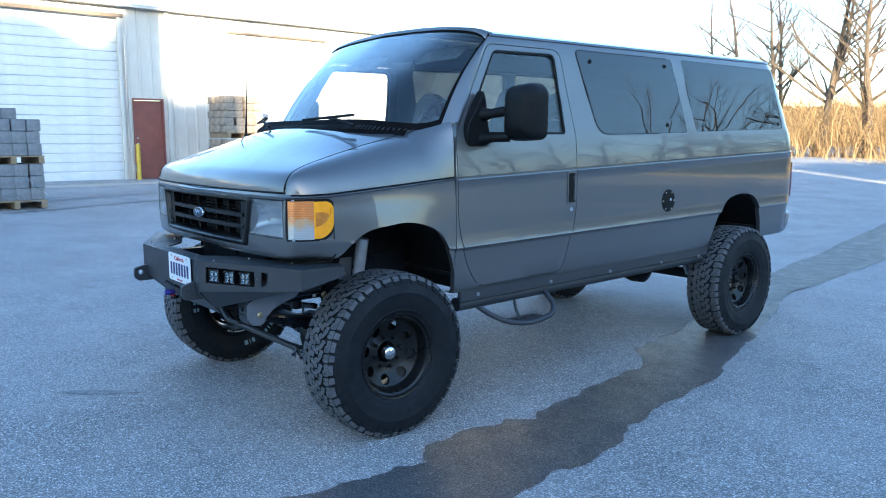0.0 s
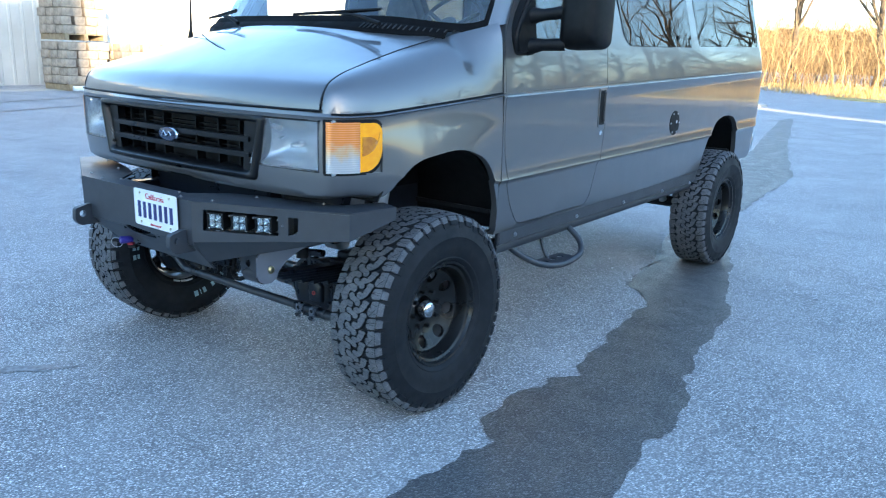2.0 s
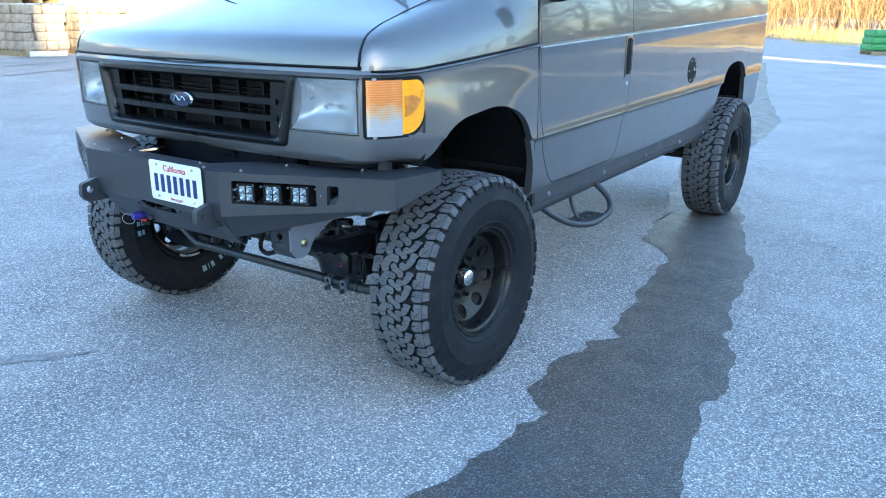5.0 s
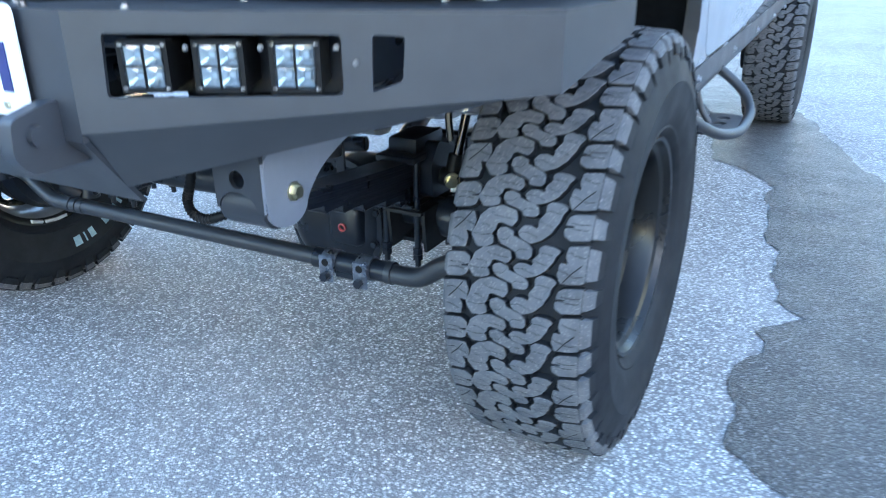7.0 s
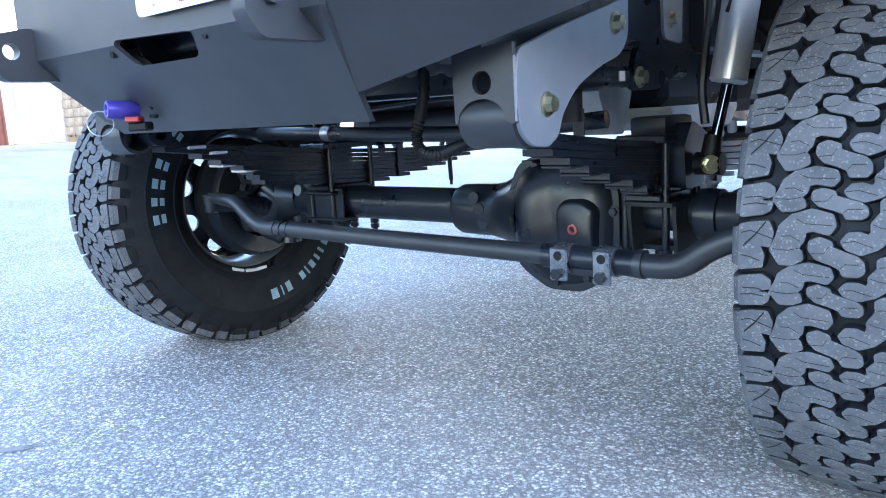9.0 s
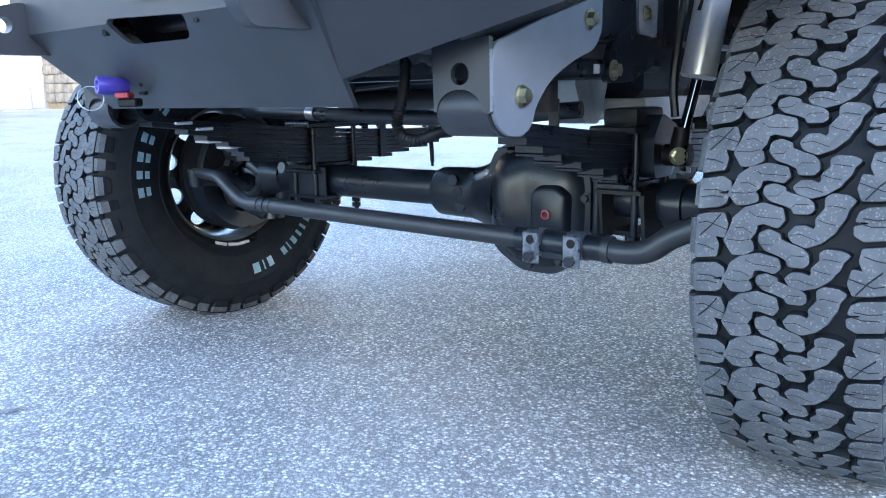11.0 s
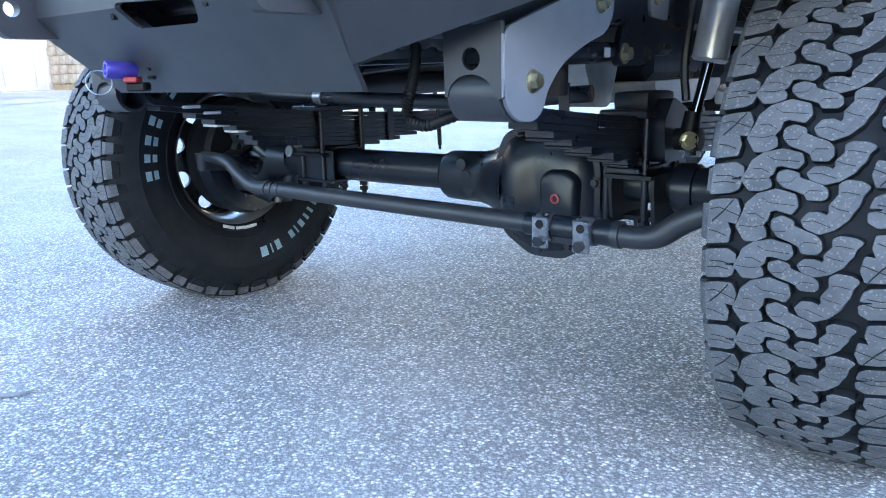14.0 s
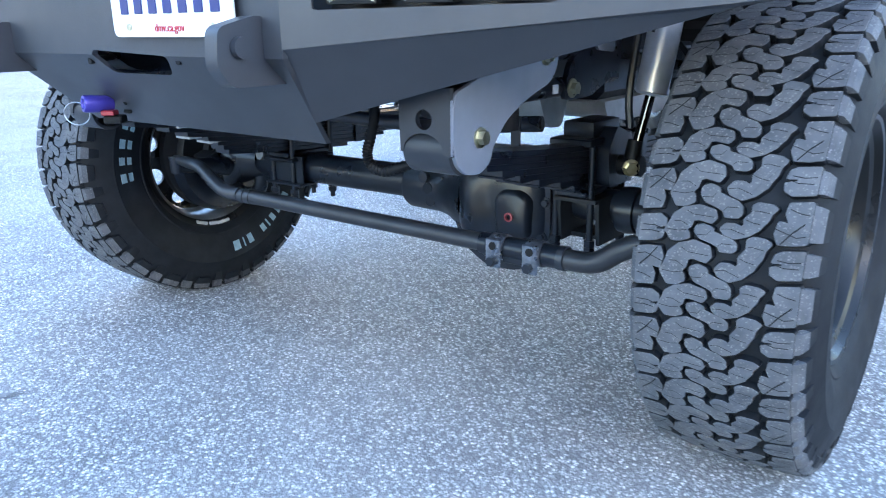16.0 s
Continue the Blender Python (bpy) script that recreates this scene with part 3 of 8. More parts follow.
DOOR = rounded([(0.432, 1.62), (0.432, 1.10), (0.52, 0.86), (0.60, 0.752), (1.30, 0.758), (1.345, 0.80), (1.442, 1.12), (1.442, 1.64), (1.375, 2.155), (0.755, 2.150)], [0.04, 0.2, 0.12, 0.05, 0.06, 0.1, 0.2, 0.05, 0.07, 0.05])
WIN_DOOR = rounded([(0.50, 1.625), (1.352, 1.628), (1.325, 2.125), (0.795, 2.115)], [0.02, 0.03, 0.05, 0.04])
WIN_MID = rounded([(1.680, 1.632), (2.705, 1.645), (2.595, 2.175), (1.525, 2.165)], [0.09, 0.03, 0.03, 0.04])
WIN_REAR = rounded([(2.825, 1.655), (4.165, 1.685), (4.075, 2.185), (2.720, 2.182)], [0.03, 0.05, 0.05, 0.03])
ARCH_F = rounded([(-0.62, 0.5), (-0.60, 0.90), (-0.33, 0.995), (-0.20, 1.135), (0.10, 1.170), (0.31, 1.10), (0.405, 0.92), (0.43, 0.74), (0.43, 0.50)], [0.0, 0.1, 0.12, 0.14, 0.14, 0.14, 0.1, 0.05, 0.0], 5)
ARCH_R = rounded([(3.03, 0.5), (3.06, 0.80), (3.15, 0.98), (3.26, 1.13), (3.48, 1.172), (3.70, 1.14), (3.81, 1.0), (3.855, 0.80), (3.855, 0.5)], [0.0, 0.1, 0.12, 0.12, 0.12, 0.14, 0.1, 0.05, 0.0], 5)


def cutter(outline, x0=-1.3, x1=1.3):
    bm = bmesh.new()
    prism(bm, outline, x0, x1, "X")
    return bm


def build_shell():
    cuts = [cutter(WIN_MID), cutter(WIN_REAR), cutter(ARCH_R), cutter(DOOR)]
    body = mesh_part("body", carve(shell_bm(), cuts), PAINT, VAN, "silver-grey metallic body shell", 28)
    for s in (1, -1):
        lo, hi = (0.5, 1.3) if s > 0 else (-1.3, -0.5)
        inner = carve(shell_bm(), [cutter(shrink(DOOR, 0.0045), lo, hi)], "INTERSECT")
        b = bmesh.new()
        b.from_mesh(inner)
        door = mesh_part("front_door", carve(b, [cutter(WIN_DOOR)]), PAINT, VAN, "silver-grey front door", 28)
        DOORS.append(door)


DOORS = []
build_shell()


def side_x(z, y=1.5):
    """The outside of the body at a height."""
    v = 0.3
    pts = [(body_point(s, v).z, body_point(s, v).x) for s in SECTION if s[0] > 0.86]
    return curve(pts, z)


def pane(outline, s, mat, name, parent, grow=0.0, proud=-0.006, label="", thick=0.005):
    """A pane that follows the body's side."""
    o = shrink(outline, -grow) if grow else outline
    bm = bmesh.new()
    cx, cz = sum(p[0] for p in o) / len(o), sum(p[1] for p in o) / len(o)
    rings = []
    for k in (1.0, 0.66, 0.33):
        rings.append([bm.verts.new((s * (side_x(cz + (q - cz) * k, p) + proud), cx + (p - cx) * k, cz + (q - cz) * k)) for p, q in o])
    n = len(o)
    for a, b in zip(rings, rings[1:]):
        for i in range(n):
            bm.faces.new((a[i], a[(i + 1) % n], b[(i + 1) % n], b[i]))
    bm.faces.new(rings[-1])
    bmesh.ops.recalc_face_normals(bm, faces=bm.faces)
    if (bm.faces[-1:] or [None])[0] is not None:
        bm.normal_update()
    r = bmesh.ops.extrude_face_region(bm, geom=list(bm.faces))
    bmesh.ops.translate(bm, vec=(-s * thick, 0, 0), verts=[v for v in r["geom"] if isinstance(v, bmesh.types.BMVert)])
    bmesh.ops.recalc_face_normals(bm, faces=bm.faces)
    return part(name, bm, mat, parent, label, 25)


def frit(outline, s, width, name, parent, proud, mat=None, out=0.0):
    """A band round an opening, along the body's side."""
    a = shrink(outline, -out) if out else outline
    b = shrink(outline, width)
    bm = bmesh.new()
    n = len(a)
    va = [bm.verts.new((s * (side_x(q, p) + proud), p, q)) for p, q in a]
    vb = [bm.verts.new((s * (side_x(q, p) + proud), p, q)) for p, q in b]
    vc = [bm.verts.new((s * (side_x(q, p) + proud - 0.012), p, q)) for p, q in b]
    vd = [bm.verts.new((s * (side_x(q, p) + proud - 0.012), p, q)) for p, q in a]
    for x, y in ((va, vb), (vb, vc), (vc, vd), (vd, va)):
        for i in range(n):
            bm.faces.new((x[i], x[(i + 1) % n], y[(i + 1) % n], y[i]))
    bmesh.ops.recalc_face_normals(bm, faces=bm.faces)
    return part(name, bm, mat or PLASTIC, parent, "", 40)


def glass(name, colour, rough=0.0):
    m = material(name, colour, rough)
    b = m.node_tree.nodes["Principled BSDF"]
    b.inputs["Transmission Weight"].default_value = 1.0
    b.inputs["IOR"].default_value = 1.45
    return m


CLEAR = glass("window_glass", (0.92, 0.97, 0.96))
TINT = glass("tinted_glass", (0.030, 0.042, 0.052))
TINT.node_tree.nodes["Principled BSDF"].inputs["IOR"].default_value = 1.75
for s in (1, -1):
    d = DOORS[0] if s > 0 else DOORS[1]
    w = pane(WIN_DOOR, s, CLEAR, "window", d, 0.0, -0.016, "clear door window")
    w.visible_shadow = False
    frit(WIN_DOOR, s, 0.013, "window_seal", w, -0.004)
    for o in (WIN_MID, WIN_REAR):
        w = pane(o, s, TINT, "window", VAN, 0.0, 0.003, "dark tinted side window")
        w.visible_shadow = False
        frit(o, s, 0.010, "window_seal", w, 0.002, None, 0.005)


# front clip: fenders and nose follow one plan curve from the door to the middle
PLAN = smooth_path([(1.000, 0.416, 0), (0.998, 0.25, 0), (0.994, 0.05, 0), (0.985, -0.15, 0), (0.966, -0.32, 0), (0.950, -0.42, 0), (0.922, -0.505, 0), (0.865, -0.562, 0), (0.74, -0.594, 0), (0.55, -0.617, 0), (0.30, -0.635, 0), (0.0, -0.642, 0)], 6)


def nose_belt(y):
    return curve([(-0.66, 1.318), (-0.5, 1.314), (-0.36, 1.318), (-0.1, 1.340), (0.42, 1.380)], y)


def nose_rows():
    rows = []
    for p in PLAN:
        zb = nose_belt(p.y)
        lo = curve([(-0.66, 1.005), (-0.45, 1.010), (-0.30, 0.99), (0.1, 0.76), (0.42, 0.727)], p.y)
        tuck = curve([(-0.66, 0.045), (-0.45, 0.05), (-0.2, 0.02), (0.42, 0.02)], p.y)
        zc = curve([(-0.66, 1.085), (-0.45, 1.085), (-0.3, 1.08), (0.1, 1.03), (0.42, 0.99)], p.y)
        out = Vector((p.x, p.y + 0.5, 0)) if p.y < -0.2 else Vector((1, 0, 0))
        out.normalize()
        col = []
        flare = 0.022 * math.sin(math.pi * min(max((p.y + 0.45) / 0.86, 0.0), 1.0))
        crown = 1.0 if p.y > -0.25 else 0.3
        for f, o, g in ((lo, -tuck, 1), (lo + 0.012, -tuck * 0.35, 1), (lerp(lo, zc, 0.4), -0.006, 1), (zc - 0.016, -0.004, 1), (zc, 0.010 * crown, 1), (zc + 0.014, 0.006 * crown, 0.98), (lerp(zc, zb, 0.35), 0.006, 0.72), (lerp(zc, zb, 0.7), 0.003, 0.28), (zb - 0.02, -0.003, 0), (zb - 0.006, -0.001, 0), (zb, 0.006, 0), (zb + 0.008, -0.002, 0), (zb + 0.016, -0.012, 0)):
            q = p + out * (o + flare * g)
            col.append(Vector((q.x, q.y, f)))
        rows.append(col)
    return rows


GRILLE = rounded([(-0.600, 1.300), (0.600, 1.300), (0.545, 1.050), (-0.545, 1.050)], [0.02, 0.02, 0.06, 0.06])
LAMP = [(0.575, 1.300), (0.852, 1.300), (0.852, 1.108), (0.505, 1.112)]


def build_nose():
    rows = nose_rows()
    full = rows + [[Vector((-p.x, p.y, p.z)) for p in r] for r in rows[-2::-1]]
    a = bmesh.new()
    prism(a, GRILLE, -0.8, -0.4, "Y")
    cuts = [cutter(ARCH_F), a]
    for s in (1, -1):
        lamp = bmesh.new()
        prism(lamp, [(s * x, z) for x, z in LAMP], -0.8, -0.40, "Y")
        cuts.append(lamp)
        sig = bmesh.new()
        prism(sig, [(s * 0.864, -0.75), (s * 1.05, -0.75), (s * 1.05, -0.352), (s * 0.864, -0.352)], 1.104, 1.300, "Z")
        cuts.append(sig)
    mesh_part("front_clip", carve(solid_rows(full, 0.03), cuts), PAINT, VAN, "silver-grey fenders and nose panel", 28)


build_nose()


def front_y(x):
    """The nose's plan at a distance from the middle."""
    x = abs(x)
    for a, b in zip(PLAN, PLAN[1:]):
        if (a.x - x) * (b.x - x) <= 0 and a.y < -0.2:
            return lerp(a.y, b.y, (x - a.x) / (b.x - a.x) if a.x != b.x else 0)
    return -0.642


def cowl_y(x):
    return curve([(0.0, -0.055), (0.35, -0.045), (0.55, -0.010), (0.70, 0.065), (0.815, 0.185), (0.905, 0.33)], abs(x))


def smooth_table(t):
    return [(p.x, p.y) for p in smooth_path([(a, b, 0) for a, b in t], 6)]


# height of the hood behind its lip, along the middle and along the seam
MIDDLE = smooth_table([(0.0, 1.335), (0.004, 1.362), (0.014, 1.393), (0.035, 1.424), (0.07, 1.450), (0.16, 1.496), (0.31, 1.562), (0.45, 1.617), (0.577, 1.658), (0.72, 1.700)])
SEAM = smooth_table([(0.0, 1.335), (0.004, 1.362), (0.014, 1.391), (0.035, 1.420), (0.07, 1.441), (0.16, 1.473), (0.31, 1.510), (0.483, 1.553), (0.66, 1.599), (0.72, 1.616)])


def hood_point(x, k):
    """x across, k from the lip (0) to the cowl (1)."""
    y0, y1 = front_y(x) + 0.010, cowl_y(x)
    d = (y1 - y0) * k
    return Vector((x, y0 + d, lerp(curve(MIDDLE, d), curve(SEAM, d), (abs(x) / 0.82) ** 2.4)))


def hood_seam(k):
    return curve([(0.0, 0.850), (0.04, 0.846), (0.10, 0.832), (0.22, 0.818), (0.44, 0.803), (0.68, 0.799), (1.0, 0.815)], k)


# belt line beside the fender's inner edge: share along the edge, y
BESIDE = [(0.0, -0.562), (0.008, -0.556), (0.02, -0.546), (0.06, -0.505), (0.10, -0.45), (0.22, -0.335), (0.44, -0.17), (0.68, 0.0), (0.93, 0.17), (1.0, 0.22)]


def belt_at(y):
    for p, q in zip(PLAN, PLAN[1:]):
        if (p.y - y) * (q.y - y) <= 0 and p.x > 0.84:
            a = p.lerp(q, (y - p.y) / (q.y - p.y) if q.y != p.y else 0)
            return Vector((a.x - 0.006, a.y, nose_belt(a.y) + 0.010))
    return Vector((0.994, y, nose_belt(y) + 0.010))


def build_hood():
    ks = [0.0, 0.004, 0.008, 0.014, 0.02, 0.03, 0.043, 0.055, 0.07, 0.09, 0.11, 0.135, 0.16, 0.19, 0.227, 0.28, 0.33, 0.385, 0.44, 0.50, 0.56, 0.62, 0.685, 0.74, 0.80, 0.86, 0.91, 0.955, 1.0]
    lid = []
    for k in ks:
        w = hood_seam(k) - 0.006
        lid.append([hood_point(w * u / 24, k) for u in range(-24, 25)])
    part("hood", solid_rows(lid, 0.012), PAINT, VAN, "silver-grey hood with a thin crack", 50)
    for s in (1, -1):
        edge = [(hood_point(hood_seam(k) + 0.003, k), belt_at(curve(BESIDE, k)), k * 0.8) for k in ks]
        edge += [(Vector((0.840, 0.228, 1.634)), belt_at(0.255), 0.84), (Vector((0.862, 0.268, 1.647)), belt_at(0.285), 0.88), (Vector((0.916, 0.360, 1.674)), belt_at(0.36), 0.95), (Vector((0.952, 0.414, 1.696)), belt_at(0.414), 1.0)]
        rows = []
        for e, b, u in edge:
            h, w = e.z - b.z, max(b.x - e.x, 0.0)
            p1 = b + Vector((-0.008, 0, h * lerp(0.55, 0.62, u)))
            p2 = e + Vector((lerp(0.62 * w, 0.030, max(0, u * 4 - 3)), 0, -h * lerp(0.02, 0.10, u)))
            row = []
            for i in range(11):
                t = i / 10
                q = b * (1 - t) ** 3 + p1 * (3 * t * (1 - t) ** 2) + p2 * (3 * t * t * (1 - t)) + e * t ** 3
                row.append(Vector((s * q.x, q.y, q.z)))
            rows.append(row[::-s])
        part("fender_top", solid_rows(rows, 0.010), PAINT, VAN, "silver-grey fender shoulder", 60)
        # black tube laid in the hood's side gap to draw its shade
        bm = bmesh.new()
        tube(bm, [Vector((s * p.x, p.y, p.z - 0.0050)) for p in (hood_point(hood_seam(k) - 0.0015, k) for k in ks[1:])], 0.0056, 6, 1)
        part("hood_seal", bm, PLASTIC, VAN, "black strip drawn as the shaded gap beside the hood", 50)
        # black tube as the shade of the belt gap, from the lamp's corner to the door
        bm = bmesh.new()
        tube(bm, [Vector((s * (p.x + 0.005), p.y, p.z + 0.0005)) for p in (belt_at(lerp(-0.545, 0.412, i / 30)) for i in range(31))], 0.0042, 6, 1)
        part("belt_gap", bm, PLASTIC, VAN, "dark gap under the fender shoulder", 50)
    # another black tube draws the shade of the gap under the lip
    bm = bmesh.new()
    tube(bm, [(x, front_y(x) + 0.0015, 1.3365) for x in (0.86 * i / 40 for i in range(-40, 41))], 0.0050, 6, 1)
    part("lip_gap", bm, PLASTIC, VAN, "dark gap under the hood's lip", 50)
    # crack in the hood's paint
    bm = bmesh.new()
    pts = [hood_point(x, k) + Vector((0, 0, 0.0015)) for x, k in CRACK]
    tube(bm, pts, [0.0032] * (len(pts) - 1) + [0.001], 5)
    part("crack", bm, PLASTIC, VAN, "thin dark crack across the hood", 50)


CRACK = [(-0.62, 0.96), (-0.48, 0.83), (-0.36, 0.74), (-0.26, 0.65), (-0.08, 0.52), (0.04, 0.45)]
build_hood()

# windscreen with its black border, cowl and pillars
LOW = smooth_path([(0.0, 0.005, 1.672), (0.35, 0.020, 1.672), (0.60, 0.060, 1.670), (0.76, 0.150, 1.655), (0.865, 0.280, 1.650), (0.925, 0.382, 1.682)], 4)
TOP = smooth_path([(0.0, 0.668, 2.270), (0.35, 0.680, 2.262), (0.60, 0.696, 2.246), (0.76, 0.733, 2.224), (0.83, 0.757, 2.203), (0.862, 0.770, 2.176)], 4)


def screen_rows(k0, k1, e0, e1, off=0.0, n=10):
    """The part of the windscreen between two heights and two widths."""
    rows = []
    half = len(LOW) - 1
    for j in range(n + 1):
        k = lerp(k0, k1, j / n)
        row = []
        for i in range(-24, 25):
            u = lerp(e0, e1, (i + 24) / 48)
            a = abs(u) * half
            b = min(int(a), half - 1)
            lo, hi = LOW[b].lerp(LOW[b + 1], a - b), TOP[b].lerp(TOP[b + 1], a - b)
            p = lo.lerp(hi, k)
            bow = 0.030 * math.sin(math.pi * k)
            p = p + Vector((0.0, -0.74, 0.67)) * (bow + off)
            row.append(Vector((p.x if u >= 0 else -p.x, p.y, p.z)))
        rows.append(row)
    return rows


def build_screen():
    ws = part("windscreen", solid_rows(screen_rows(0.0, 1.0, -1, 1), 0.005), CLEAR, VAN, "clear curved windscreen", 30)
    ws.visible_shadow = False
    for k0, k1, e0, e1 in ((0.0, 0.055, -1, 1), (0.975, 1.0, -1, 1), (0.055, 0.975, -1, -0.945), (0.055, 0.975, 0.945, 1)):
        part("black_border", solid_rows(screen_rows(k0, k1, e0, e1, 0.002), 0.003), MATTE, ws, "black painted glass border", 30)
    # painted pillars and roof edge between the glass and the body
    front = [body_point(q, 0.0) for q in SECTION]
    zs = [(p.z, p.x, p.y) for p in front if 1.59 < p.z < 2.19]
    for s in (1, -1):
        rows = []
        for j in range(15):
            k = lerp(-0.02, 1.0, j / 14)
            a = LOW[-1].lerp(TOP[-1], k) + Vector((0.0, -0.74, 0.67)) * (0.030 * math.sin(math.pi * max(0, k)) + 0.004)
            z = lerp(1.690, 2.185, j / 14)
            b = Vector((curve([q[:2] for q in zs], z), curve([(q[0], q[2]) for q in zs], z), z))
            out = Vector((0.75, -0.6, 0.2)).normalized()
            rows.append([Vector((s * q.x, q.y, q.z)) for q in (a + Vector((-0.02, 0.03, 0)), a, a.lerp(b, 0.2) + out * 0.004, a.lerp(b, 0.5) + out * 0.007, a.lerp(b, 0.8) + out * 0.005, b, b + Vector((-0.01, 0.012, 0)))])
        part("windscreen_pillar", solid_rows(rows, 0.010), PAINT, VAN, "silver-grey windscreen pillar", 50)
    top = sorted((p for p in front if p.z > 2.19), key=lambda p: p.x)
    rows = []
    for i in range(-16, 17):
        u = abs(i) / 16
        j = u * (len(TOP) - 1)
        q = min(int(j), len(TOP) - 2)
        a = TOP[q].lerp(TOP[q + 1], j - q) + Vector((0, -0.003, 0.003))
        x = 0.868 * u
        b = Vector((x, curve([(p.x, p.y) for p in top], x), curve([(p.x, p.z) for p in top], x)))
        out = Vector((0, -0.8, 0.6))
        rows.append([Vector((math.copysign(p.x, i) if i else 0.0, p.y, p.z)) for p in (a + Vector((0, 0.03, -0.004)), a, a.lerp(b, 0.3) + out * 0.003, a.lerp(b, 0.7) + out * 0.004, b + Vector((0, 0.0, 0.001)), b + Vector((0, 0.02, 0.001)))])
    part("roof_header", solid_rows(rows, 0.008), PAINT, VAN, "", 50)
    # black cowl panel from the hood to the foot of the glass
    rows = []
    for i in range(-30, 31):
        x = 0.822 * i / 30
        z = hood_point(min(abs(x), 0.81), 1.0).z
        g = curve([(p.x, p.y) for p in LOW], abs(x))
        gz = curve([(p.x, p.z) for p in LOW], abs(x))
        y = min(cowl_y(x), g - 0.012)
        rows.append([Vector((x, y - 0.012, z - 0.030)), Vector((x, y, z - 0.010)), Vector((x, lerp(y, g, 0.35), lerp(z, gz, 0.45) - 0.004)), Vector((x, g + 0.004, gz + 0.002)), Vector((x, g + 0.035, gz + 0.012))])
    cowl = part("cowl", solid_rows(rows, 0.006), MATTE, VAN, "black plastic cowl below the windscreen", 40)
    for x0, x1 in ((0.50, 0.84), (-0.84, -0.50)):
        for i in range(17):
            x = lerp(x0, x1, i / 16)
            g, gz = curve([(p.x, p.y) for p in LOW], abs(x)), curve([(p.x, p.z) for p in LOW], abs(x))
            bm = bmesh.new()
            y = min(cowl_y(x), g - 0.012)
            tube(bm, [(x, lerp(y, g, 0.3), lerp(1.64, gz, 0.45) - 0.001), (x + 0.004, lerp(y, g, 0.85), lerp(1.645, gz, 0.9) + 0.005)], 0.0035, 5)
            part("slat", bm, GREYSLAT, cowl)


GREYSLAT = grained("worn_black_plastic", (0.014, 0.0145, 0.0155), (0.022, 0.0225, 0.024), (0.5, 0.65), 40.0, spec=0.3)


build_screen()

# ---- van: front bumper ----
BT, BM, BB = 0.975, 0.800, 0.662
FOLD = (0.415, -0.832)
TIPS = {1: ((1.000, -0.560), (1.030, -0.335)), -1: ((0.970, -0.560), (1.000, -0.335))}


